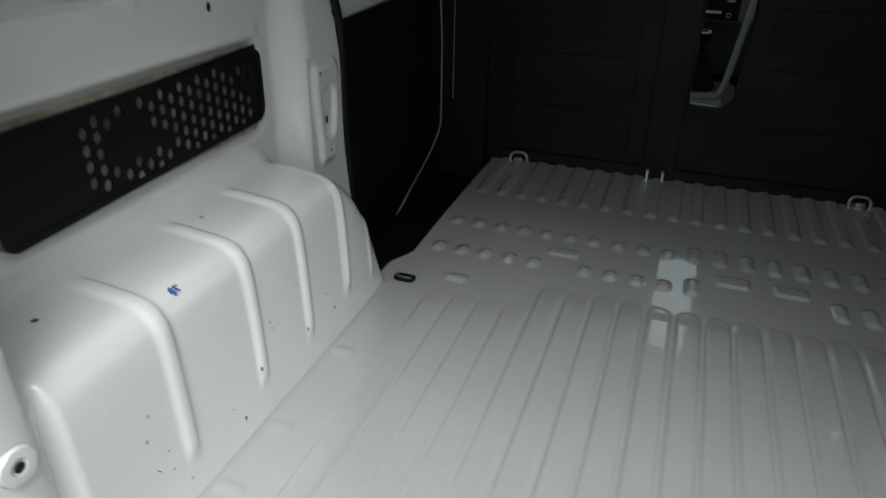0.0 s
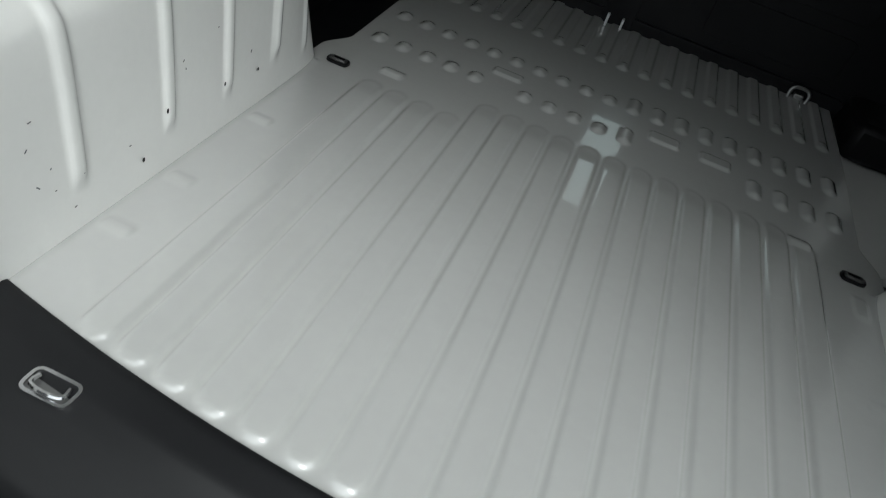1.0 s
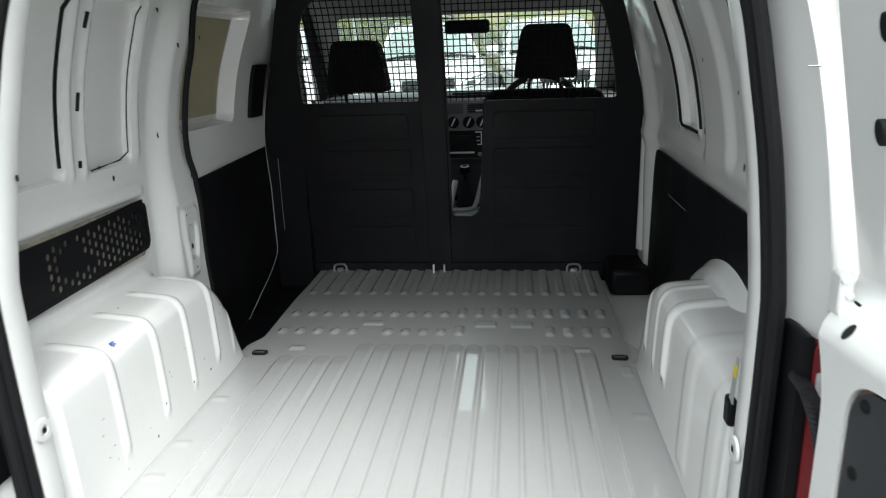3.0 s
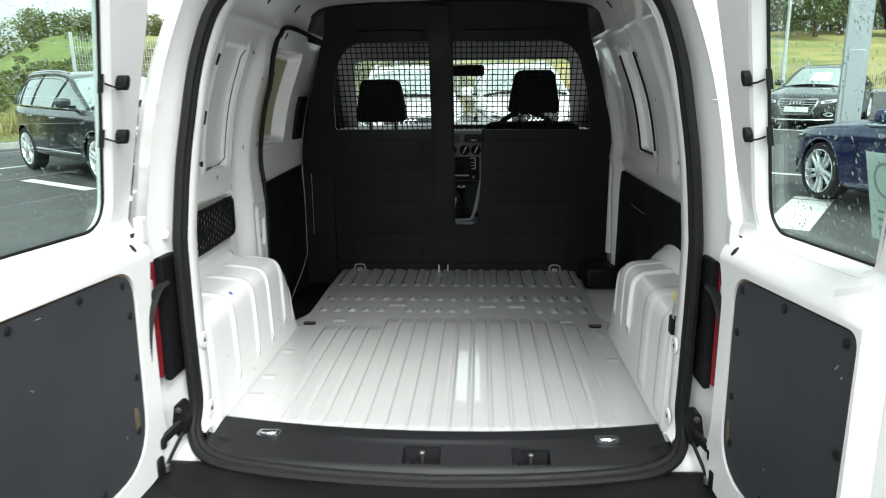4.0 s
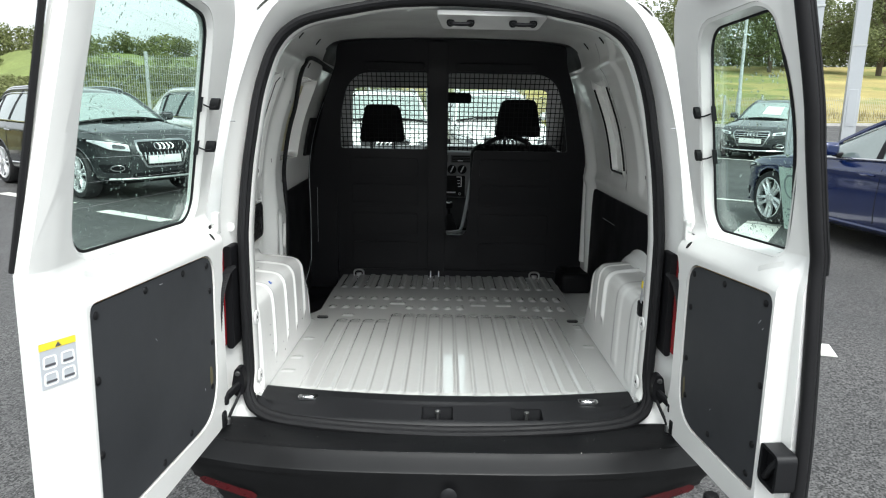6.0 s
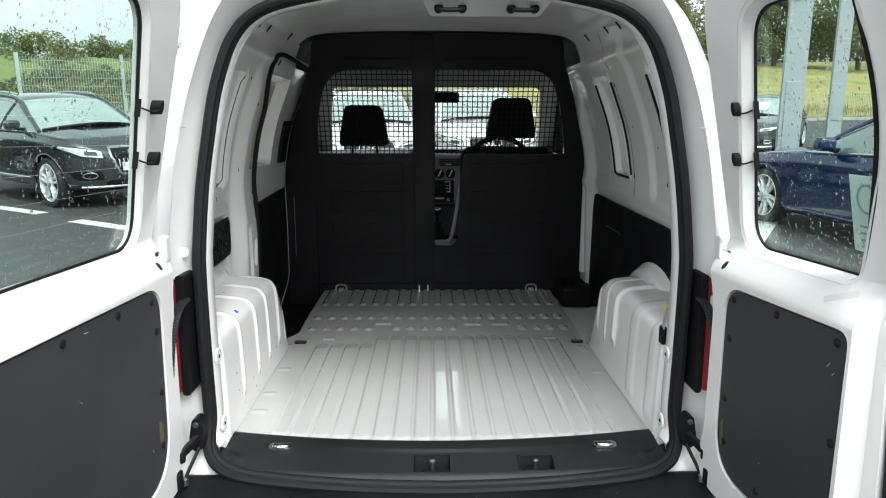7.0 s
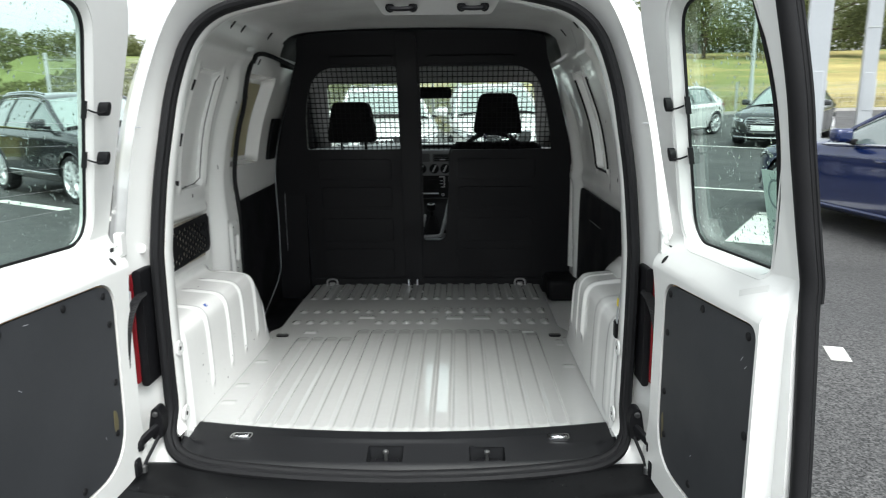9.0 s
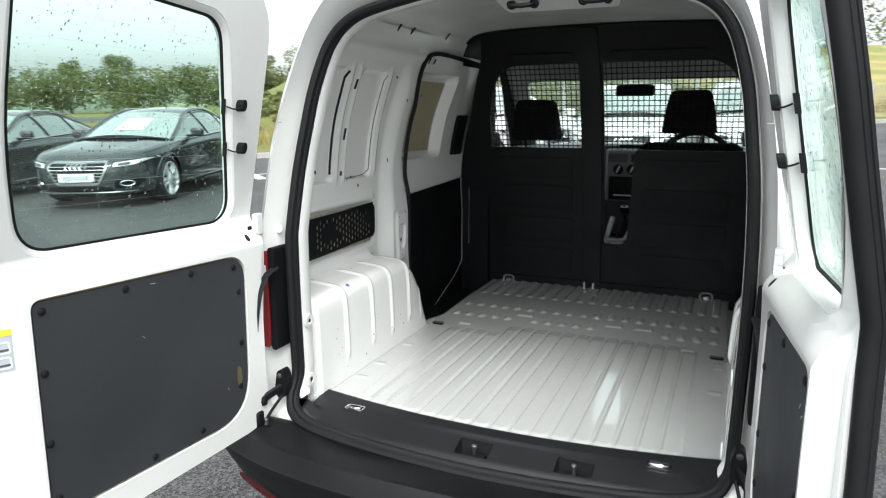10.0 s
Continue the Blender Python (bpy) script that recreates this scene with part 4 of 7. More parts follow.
    if left:
        # warning sticker with pictograms
        u1, u2, z1, z2 = 0.690, 0.751, 0.970, 1.050
        st = part("warning_sticker", plate([(u1, z1), (u2, z1), (u2, z2), (u1, z2)], [], place, -0.0012, 0.001), GREYINK2, frame_ob, "grey and yellow warning sticker with pictograms")
        part("yellow_band", plate([(u1, z2 - 0.012), (u2, z2 - 0.012), (u2, z2), (u1, z2)], [], place, -0.0018, 0.0), YELLOW, st)
        part("warning_triangle", plate([(0.7155, z2 - 0.0105), (0.7255, z2 - 0.0105), (0.7205, z2 - 0.002)], [], place, -0.0023, 0.0), INK, st)
        for cu in (0.7055, 0.7355):
            for cz in (1.016, 0.987):
                o = rounded([(cu - 0.0118, cz - 0.012), (cu + 0.0118, cz - 0.012), (cu + 0.011, cz + 0.011), (cu - 0.011, cz + 0.011)], 0.005, 3)
                part("pictogram", plate(o, [inset(o, 0.0025)], place, -0.0019, 0.0), PAPER, st)
                part("pictogram_bar", plate([(cu - 0.009, cz - 0.007), (cu + 0.009, cz - 0.007), (cu + 0.009, cz - 0.003), (cu - 0.009, cz - 0.003)], [], place, -0.0021, 0.0), INK, st)
        bm = tube([plain(width - 0.016, z, 0.074) for z in lin(1.17, top - 0.02, 9)], 0.006, sides=6)
        part("outer_strip", bm, RUBBER, frame_ob, "black outer window strip")
    else:
        # thick seal along the free edge, latch and lower guide
        line = smooth_curve([(0.524, 0.56), (0.525, 0.78), (0.510, 1.00), (0.500, 1.12), (0.500, 1.20), (0.511, 1.37), (0.521, 1.50), (0.512, top)], 5)
        es = part("edge_seal", tube([plain(u, z, 0.058) for u, z in line], 0.0135, sides=10), RUBBER, frame_ob, "thick black rubber edge seal")
        part("edge_seal_bead", tube([plain(u + 0.001, z, 0.070) for u, z in line], 0.0085, sides=8), RUBBER, es)
        part("outer_strip", tube([plain(u + 0.004, z, 0.0775) for u, z in line if z > 1.12], 0.0050, sides=6), RUBBER, frame_ob, "thin black outer window strip")
        o = rounded([(0.470, 0.682), (0.536, 0.676), (0.538, 0.762), (0.472, 0.770)], 0.016, 6)
        lat = bevelled(part("door_latch", plate(o, [inset(o, 0.008)], plain, -0.002, 0.042), TRIM, frame_ob, "black plastic door latch with a pull handle"), 0.004, 3)
        part("latch_back", plate(inset(o, 0.007), [], plain, 0.012, 0.041), BLACK, lat)
        part("pull_handle", tube([plain(u, z, w) for u, z, w in smooth_curve([(0.482, 0.692, 0.012), (0.494, 0.700, 0.002), (0.512, 0.724, 0.000), (0.524, 0.750, 0.010)], 5)], 0.0075, sides=8), TRIM, lat)
        bm = bmesh.new()
        gm = Matrix.Translation(place(0.42, 0.565, -0.02)) @ pose(0, 0, 0, 0, 0, -6)
        box(bm, -0.03, 0.03, -0.065, 0.055, -0.022, 0.0, gm)
        guide = bevelled(part("lower_guide", bm, BLACK, frame_ob, "black lower door guide"), 0.008)
        part("guide_roller", turned([(0.016, 0), (0.018, 0.006), (0.018, 0.020), (0.014, 0.024)], 14, m=Matrix.Translation(place(0.345, 0.548, -0.03))), RUBBER, guide)
        o = rounded([(0.18, 1.715), (0.36, 1.722), (0.36, 1.750), (0.18, 1.742)], 0.01, 4)
        bevelled(part("top_catch", plate(o, [], place, -0.03, 0.0), BLACK, frame_ob, "black upper door catch"), 0.004)
        # paper notice stuck to the outside of the glass
        note = part("paper_notice", plate([(0.372, 1.212), (0.424, 1.212), (0.448, 1.345), (0.372, 1.345)], [], glazed, 0.0392, 0.0398), PAPER, frame_ob, "white paper notice behind the glass")
        part("round_print", plate([(0.414 + 0.026 * math.cos(q), 1.305 + 0.026 * math.sin(q)) for q in lin(0, 2 * math.pi, 25)[:-1]], [[(0.414 + 0.022 * math.cos(q), 1.305 + 0.022 * math.sin(q)) for q in lin(0, 2 * math.pi, 25)[:-1]]], glazed, 0.0382, 0.0390), GREYINK, note)
        for i in range(4):
            part("print_line", plate([(0.392, 1.255 - i * 0.012), (0.422, 1.255 - i * 0.012), (0.422, 1.259 - i * 0.012), (0.392, 1.259 - i * 0.012)], [], glazed, 0.0382, 0.0390), GREYINK, note)


rear_door(-1)
rear_door(1)


# ---- side wall fittings ----
def on_left(y, z, w):
    """A spot on the left inner wall; w: how far it stands into the load bay."""
    return Vector((-(wall_x(z) + wall_shift(-1, y, z)) + w, y, z))


def on_right(y, z, w):
    return Vector((wall_x(z) + wall_shift(1, y, z) - w, y, z))


def flat_left(y, z, w):
    return Vector((-0.752 + w, y, z))


# perforated vent cover
PITCH, ROWH = 0.0212, 0.0225


def vent_cell(bm, y, z, hole, tall=ROWH):
    """One cell of the cover, with or without its punched hole."""
    e = [(-1, -1), (0, -1), (1, -1), (1, 0), (1, 1), (0, 1), (-1, 1), (-1, 0)]
    edge8 = [bm.verts.new(flat_left(y + a * PITCH / 2, z + b * tall / 2, 0.005)) for a, b in e]
    if not hole:
        bm.faces.new(edge8)
        return
    top, low = [], []
    for a, b in e:
        q = math.atan2(b, a)
        top.append(bm.verts.new(flat_left(y + 0.0076 * math.cos(q), z + 0.0088 * math.sin(q), 0.005)))
        low.append(bm.verts.new(flat_left(y + 0.0076 * math.cos(q), z + 0.0088 * math.sin(q), 0.0015)))
    for i in range(8):
        k = (i + 1) % 8
        bm.faces.new((edge8[i], edge8[k], top[k], top[i]))
        bm.faces.new((top[i], top[k], low[k], low[i]))


bm = bmesh.new()
for col in range(25):
    y = 0.183 + PITCH * col
    off = (ROWH / 2 if col % 2 else 0.0) + 0.0007 * col
    for row in range(6):
        z = 0.966 + ROWH * row + off
        if z > 1.084 + 0.0005 * col:
            vent_cell(bm, y, z - ROWH * 0.25, False, ROWH / 2)
            continue
        if row == 0 and col % 2:
            vent_cell(bm, y, z - ROWH * 0.75, False, ROWH / 2)
        punched = col > 5 and 0.972 < z < 1.082 and not (8 <= col <= 11 and 1.0 < z < 1.06) and not (col > 22 and z > 1.05) and col < 24 and (col + row) % 11 != 3
        vent_cell(bm, y, z, punched)
o = rounded([(0.165, 0.952), (0.714, 0.972), (0.714, 1.098), (0.165, 1.095)], [0.02, 0.03, 0.02, 0.01], 5)
inner = rounded([(0.176, 0.962), (0.702, 0.981), (0.702, 1.090), (0.176, 1.087)], [0.02, 0.02, 0.02, 0.01], 5)
vent = part("vent_cover", bm, BLACK, van, "black perforated vent cover on the side panel")
part("vent_border", plate(o, [inner], flat_left, 0.001, 0.0066), BLACK, vent)
bm = bmesh.new()
box(bm, -0.774, -0.7665, 0.17, 0.72, 0.95, 1.10)
part("vent_backing", bm, VENTBACK, vent, "dusty pale panel behind the perforations")
part("vent_ring", tube([flat_left(0.672 + 0.012 * math.cos(q), 1.062 + 0.014 * math.sin(q), 0.006) for q in lin(0, 2 * math.pi, 17)[:-1]], 0.003, closed=True, sides=6), BLACK, vent)

# latch bracket on the pillar
def bracket(y, z):
    """A pressed tongue that narrows downwards, with a sunk bowl."""
    c = 0.872 - 0.018 * step(0.98, 0.84, z)
    yy = c + (y - c) * (1 + 0.55 * step(0.98, 0.83, z))
    frame_d = rbox(yy, z, 0.815, 0.930, 0.835, 1.055, 0.03)
    bowl_d = rbox(yy, z, 0.842, 0.904, 0.890, 1.000, 0.022)
    h = 0.0085 * (1 - step(-0.020, 0.0, frame_d)) - 0.009 * (1 - step(-0.012, 0.0, bowl_d))
    return (-0.7095 + h, y, z)


brk = part("pillar_bracket", sheet(bracket, lin(0.808, 0.938, 44), lin(0.828, 1.062, 60)), INNER, van, "white pressed bracket on the door pillar")
for a, b in (((0.856, 0.997), (0.892, 1.001)), ((0.850, 0.892), (0.880, 0.888))):
    part("bracket_slot", tube([(-0.7040, *a), (-0.7040, *b)], 0.0024, sides=6), INK, brk)
for a in ((0.868, 0.866), (0.842, 1.030)):
    part("bracket_hole", turned([(0.0045, 0), (0.003, 0.0008)], 10, m=Matrix.Translation((-0.7015, *a)) @ pose(0, 0, 0, 0, 90, 0)), HOLE, brk)

# small punched holes in the white panels
mesh = None
for side, y, z, r in [(-1, 0.738, 1.584, 0.006), (-1, 0.795, 1.265, 0.006), (-1, 0.944, 1.229, 0.008), (-1, 0.929, 1.428, 0.007), (-1, 0.93, 1.17, 0.005), (-1, 0.935, 1.13, 0.005), (-1, 0.87, 0.93, 0.006),
                      (-1, 0.56, 1.21, 0.006), (-1, 0.60, 1.18, 0.005), (-1, 0.83, 1.50, 0.006), (-1, 0.95, 1.52, 0.004),
                      (1, 1.667, 1.571, 0.010), (1, 0.879, 1.573, 0.008), (1, 0.905, 1.236, 0.008), (1, 0.80, 1.42, 0.004), (1, 0.60, 1.35, 0.004), (1, 0.22, 1.40, 0.004)]:
    if mesh is None:
        ob = part("punched_hole", turned([(1.0, 0), (0.98, 0.05), (0.3, 0.08)], 14), HOLE, van)
        mesh = ob.data
    else:
        ob = part("punched_hole", None, HOLE, van, data=mesh)
    c = on_left(y, z, 0.001) if side < 0 else on_right(y, z, 0.001)
    ob.matrix_world = Matrix.Translation(c) @ pose(0, 0, 0, 0, 90 if side < 0 else -90, 0) @ Matrix.Diagonal((r * 1.5, r, r * 0.15, 1))
for x, y, z, r in [(-0.5795, 0.386, 0.679, 0.0030), (-0.5785, 0.331, 0.625, 0.0028), (-0.5795, 0.526, 0.664, 0.0026), (-0.579, 0.623, 0.653, 0.0024)]:
    ob = part("punched_hole", None, HOLE, van, data=mesh)
    ob.matrix_world = Matrix.Translation((x + 0.0012, y, z)) @ pose(0, 0, 0, 0, 90, 0) @ Matrix.Diagonal((r * 1.4, r, r * 0.2, 1))
for x, y, r in [(-0.694, 0.136, 0.0035), (-0.696, 0.442, 0.0026)]:
    ob = part("punched_hole", None, HOLE, van, data=mesh)
    ob.matrix_world = Matrix.Translation((x, y, 0.8965)) @ Matrix.Diagonal((r, r * 1.3, r * 0.2, 1))
# slots in the roof rail
for side in (-1, 1):
    for y, z in ((0.63, 1.742), (0.74, 1.742), (1.06, 1.755)):
        bm = bmesh.new()
        c = Vector((side * (wall_x(z) + wall_shift(side, y, z) - 0.002), y, z))
        box(bm, -0.022, 0.022, -0.0045, 0.0045, -0.001, 0.001, Matrix.Translation(c) @ pose(0, 0, 0, 0, side * 46, 12 * side))
        part("rail_slot", bm, HOLE, van)
    for y in (0.94, 0.99):
        bm = bmesh.new()
        c = Vector((side * (wall_x(1.66) + wall_shift(side, y, 1.66) - 0.002), y, 1.655))
        box(bm, -0.012, 0.012, -0.006, 0.006, -0.001, 0.001, Matrix.Translation(c) @ pose(0, 0, 0, 0, side * 60, 0))
        if side < 0:
            part("rail_slot", bm, HOLE, van)
        else:
            bm.free()
    # flange holes by the opening
    for z, r in ((1.155, 0.005), (1.138, 0.008), (1.120, 0.005), (1.275, 0.0045)):
        ob = part("punched_hole", None, HOLE, van, data=mesh)
        ob.matrix_world = Matrix.Translation((side * (0.5925 - 0.1 * max(0, z - 1.1)), rear_y(z) + 0.132, z)) @ pose(0, 0, 0, 0, -90 * side, 0) @ Matrix.Diagonal((r * 1.4, r, r * 0.2, 1))
    # dimples in the rear corner panel
    for x, y, z in ((0.5822, -0.004, 0.840), (0.573, -0.018, 0.662)):
        ob = part("corner_dimple", turned([(0.022, 0), (0.020, 0.004), (0.010, 0.0045), (0.007, 0.001)], 20), INNER, van)
        ob.matrix_world = Matrix.Translation((side * x, y, z)) @ pose(0, 0, 0, 0, -90 * side, 0)
        h = part("dimple_hole", None, HOLE, ob, data=mesh)
        h.matrix_local = pose(0, 0, 0.0046) @ Matrix.Diagonal((0.006, 0.006, 0.001, 1))

# rear inner corner panels between the arch and the opening
for side in (-1, 1):
    bm = sheet(lambda y, z: (side * (0.598 + 0.022 * step(0.03, 0.06, y) + 0.15 * step(0.865, 0.92, z)), y, z), lin(0.0, 0.06, 16), lin(0.56, 0.92, 50))
    part("corner_panel", bm, INNER, van, "white inner rear corner panel")

# dark strips as painted recess shade at the blanked windows, and the fine joints round their panels
for side, put, spans in ((-1, on_left, ((0.404, 0.0042), (0.676, 0.0016))), (1, on_right, ((0.525, 0.0048), (0.948, 0.0060), (1.184, 0.0048)))):
    for y0, r in spans:
        lean = 0.08 if side < 0 else 0.0
        pts = [(y0 - lean * (z - 1.4), z) for z in lin(1.235, 1.585, 18)]
        if r < 0.003 or (side > 0 and r < 0.005):
            # the joint turns the corner and runs along the lower edge
            reach = 0.16 if y0 < 1.0 else 0.19
            pts = [(y0 - reach, 1.213 + 0.008 * (side > 0)), (y0 - 0.06, 1.213 + 0.008 * (side > 0)), (y0 - 0.012, 1.216 + 0.008 * (side > 0))] + pts
        part("recess_strip", tube([put(y, z, 0.001) for y, z in pts], r, sides=6), RUBBER, van, "dark strip for the shade at the blanked window recess" if r > 0.003 else "dark joint of the blanked window")
for y, z, h in ((0.452, 1.545, 0.016), (0.462, 1.375, 0.020), (0.470, 1.235, 0.008)):
    ob = part("punched_slot", tube([on_left(y, z + e, 0.001) for e in (-h, 0, h)], 0.0045, sides=6), HOLE, van)

# blue marker scribble on the wheel arch
bm = bmesh.new()
for a, b in [((0, 0), (10, 4)), ((3, -5), (14, 2)), ((6, 7), (5, -6)), ((11, 7), (16, -4)), ((14, 6), (19, 5)), ((1, 5), (6, 8)), ((2, -2), (2, 6))]:
    tube([(-0.607 - 0.0008 * q[1], 0.260 + 0.0009 * q[0], 0.8815 + 0.0006 * q[1]) for q in (a, b)], 0.0011, bm=bm, sides=5)
part("marker_scribble", bm, BLUE_INK, arch_l, "blue marker scribble")
# scuffs on the arch and wall
rnd = random.Random(11)
bm = bmesh.new()
for i in range(20):
    y, z = rnd.uniform(0.1, 0.75), rnd.uniform(0.62, 0.80)
    l, a = rnd.uniform(0.002, 0.006), rnd.uniform(0, 3)
    x = -0.5785 - 0.06 * max(0, z - 0.66) + 0.001
    tube([(x, y, z), (x, y + l * math.cos(a), z + l * math.sin(a))], 0.0008, bm=bm, sides=4)
scuffs = part("scuff_marks", bm, INK, arch_l, "small dark scuffs")
scuffs["kind"] = "stuff"

# ---- sliding door on the left, seen from inside ----

def sd_x(z):
    return -(wall_x(z) - 0.004)


bm = sheet(lambda y, z: (sd_x(z) - (0.055 * (1 - step(-0.008, 0.004, rbox(y, z, 0.95, 1.345, 1.255, 1.61, 0.03)))), y, z), lin(0.84, 1.82, 120), lin(0.40, 1.70, 120))
slide = part("sliding_door", bm, INNER, van, "white sliding side door, shut, with a black lower trim board")
o = rounded([(0.955, 1.098), (1.655, 1.125), (1.80, 1.125), (1.80, 0.39), (0.90, 0.39), (0.90, 0.70)], [0.02, 0.01, 0.01, 0.02, 0.02, 0.02], 6)
part("slide_trim_board", plate(o, [], lambda y, z, w: Vector((-0.752 + w, y, z)), 0.0, 0.008), BLACK, slide, "black lower trim board")
trim_line = smooth_curve([(1.655, 1.52), (1.645, 1.35), (1.634, 1.12), (1.655, 0.95), (1.668, 0.80), (1.655, 0.70), (1.57, 0.635), (1.40, 0.570), (1.20, 0.495)], 6)
part("board_trim_line", tube([(max(-0.742, sd_x(z) + 0.008), min(y, 1.654), z) for y, z in trim_line], 0.0014, sides=6), GREYINK2, slide, "thin white edge of the trim board")
bm = plate(rounded([(1.480, 1.250), (1.600, 1.250), (1.598, 1.440), (1.474, 1.440)], 0.012, 4), [], lambda y, z, w: Vector((sd_x(z) + w, y, z)), -0.01, 0.014, (1.30, 1.35, 1.40))
bevelled(part("slide_handle_box", bm, BLACK, slide, "black inner door handle box"), 0.008)
bm = sheet(lambda y, z: (sd_x(z) - 0.051, y, z), lin(0.97, 1.315, 4), lin(1.282, 1.585, 24))
part("foam_pad", bm, BEIGE, slide, "beige panel in the door recess")
# rubber seal of the sliding door opening
pts = smooth_curve([(1.02, 0.60), (0.985, 0.70), (0.955, 0.85), (0.946, 0.98), (0.942, 1.11), (0.905, 1.19), (0.888, 1.27), (0.881, 1.40), (0.884, 1.52), (0.892, 1.60), (0.915, 1.66), (0.98, 1.684), (1.13, 1.688), (1.40, 1.680), (1.75, 1.670)], 6)
part("slide_seal", tube([(-(wall_x(z) - 0.046 * (1 - step(1.45, 1.68, z))) + 0.004 + 0.010 * step(1.52, 1.68, z), y, z) for y, z in pts], 0.0088, sides=8), RUBBER, van, "black rubber seal of the sliding door opening")
# black front pillar on the left and step well
bm = bmesh.new()
box(bm, -0.80, -0.60, 1.66, 1.76, 0.40, 1.74)
pillar = part("front_pillar", bm, BLACK, van, "black trimmed pillar beside the bulkhead")
part("pillar_edge", tube([(-0.705 + 0.09 * step(1.1, 1.7, z), 1.658, z) for z in lin(0.78, 1.62, 12)], 0.0009, sides=5), GREYINK, pillar, "thin pale edge of the pillar trim")
bm = bmesh.new()
box(bm, -0.80, -0.578, 0.90, 1.76, 0.38, 0.40)
box(bm, -0.580, -0.572, 0.93, 1.72, 0.38, FZ - 0.006)
part("step_well", bm, BLACK, van, "black plastic step well inside the sliding door")
bm = bmesh.new()
box(bm, -0.80, -0.574, 0.86, 0.93, 0.38, FZ - 0.01)
part("step_riser", bm, BLACK, van)

# ---- right-hand lower trim board and front corner ----
o = rounded([(0.30, 1.088), (1.522, 1.108), (1.60, 0.70), (1.575, 0.60), (0.30, 0.60)], [0.02, 0.04, 0.04, 0.03, 0.02], 6)
part("side_trim_board", plate(o, [], lambda y, z, w: Vector((0.752 - w, y, z)), 0.0, 0.007), BLACK, van, "black hardboard trim on the lower side wall")
bm = bmesh.new()
tube([(0.7440, 1.05, 0.985), (0.7440, 1.28, 0.987)], 0.0012, bm=bm, sides=4)
part("board_scratch", bm, GREYINK, van)
bm = bmesh.new()
box(bm, 0.578, 0.78, 1.0, 1.72, FZ - 0.06, FZ - 0.035)
part("floor_side_ledge", bm, INNER, van, "white lower ledge beside the load floor")
bm = bmesh.new()
box(bm, 0.60, 0.76, 1.50, 1.72, FZ - 0.03, FZ + 0.075)
bevelled(part("pillar_foot", bm, BLACK, van, "black moulding at the foot of the pillar"), 0.02)
bm = sheet(lambda q, z: (0.735 - 0.10 * step(1.2, 1.75, z) - 0.022 * math.sin(q * math.pi), 1.60 + 0.075 * q - 0.02 * (z - 1.1), z), lin(0, 1, 8), lin(0.70, 1.70, 30))
part("white_pillar", bm, INNER, van, "white pressed pillar beside the bulkhead")
# strap hanger on the right wall, a folded warning triangle pouch below
bm = bmesh.new()
box(bm, 0.585, 0.600, 0.050, 0.080, 0.845, 0.895)
bevelled(part("black_clip", bm, BLACK, van, "black plastic clip on the wall"), 0.006)
bm = plate([(0.046, 0.89), (0.064, 0.89), (0.044, 0.975), (0.034, 0.975)], [], lambda y, z, w: Vector((0.590 - w, y, z)), 0.0, 0.002)
tag = part("hanging_tag", bm, GREYINK, van, "grey tag with a yellow end")
part("tag_end", plate([(0.038, 0.940), (0.051, 0.940), (0.046, 0.962), (0.035, 0.962)], [], lambda y, z, w: Vector((0.590 - w, y, z)), 0.0022, 0.004), YELLOW, tag)

# ---- bulkhead ----
bk_curve = smooth_curve([(0.50, 1.712), (0.75, 1.700), (1.0, 1.672), (1.28, 1.610), (1.45, 1.555), (1.61, 1.495), (1.72, 1.42), (1.81, 1.34)], 6)


def bk_y(z):
    for (za, ya), (zb, yb) in zip(bk_curve, bk_curve[1:]):
        if za <= z <= zb:
            return ya + (yb - ya) * (z - za) / (zb - za)
    return bk_curve[0][1] if z < 0.5 else bk_curve[-1][1]


def on_bulk(x, z, w):
    """A spot on the bulkhead; w: how far it stands into the load bay."""
    return Vector((x, bk_y(z) - w, z))


edge = smooth_curve([(0.0, 1.812), (0.40, 1.806), (0.530, 1.795), (0.566, 1.70), (0.612, 1.60), (0.660, 1.45), (0.712, 1.26), (0.738, 1.0), (0.755, 0.70), (0.70, 0.50)], 5)
bulk_outline = edge + [(-x, z) for x, z in reversed(edge)][:-1]
win_l = rounded([(-0.118, 1.288), (-0.568, 1.288), (-0.562, 1.46), (-0.520, 1.605), (-0.45, 1.664), (-0.118, 1.668)], [0.01, 0.015, 0.08, 0.05, 0.06, 0.01], 5)
win_r = rounded([(-0.012, 1.668), (0.46, 1.666), (0.530, 1.62), (0.580, 1.48), (0.615, 1.285), (0.128, 1.285), (0.118, 1.15), (0.100, 0.845), (0.075, 0.820), (-0.012, 0.822)], [0.01, 0.06, 0.05, 0.08, 0.015, 0.02, 0.1, 0.03, 0.02, 0.012], 5)
cuts = (0.6, 0.7, 0.8, 0.9, 1.0, 1.1, 1.2, 1.28, 1.35, 1.4, 1.45, 1.5, 1.55, 1.6, 1.66, 1.72, 1.76)
bulkhead = part("bulkhead", plate(bulk_outline, [win_l, win_r], on_bulk, -0.02, 0.0, cuts), BLACK, van, "black moulded bulkhead with two wire mesh windows")


def bulk_rib(x0, x1, z0, z1, h, name="pressed_panel"):
    o = rounded([(x0, z0), (x1, z0), (x1, z1), (x0, z1)], 0.02, 4)
    ob = part(name, plate(o, [], on_bulk, -0.004, h, [c for c in cuts if z0 < c < z1]), BLACK, bulkhead)
    return bevelled(ob, 0.006)


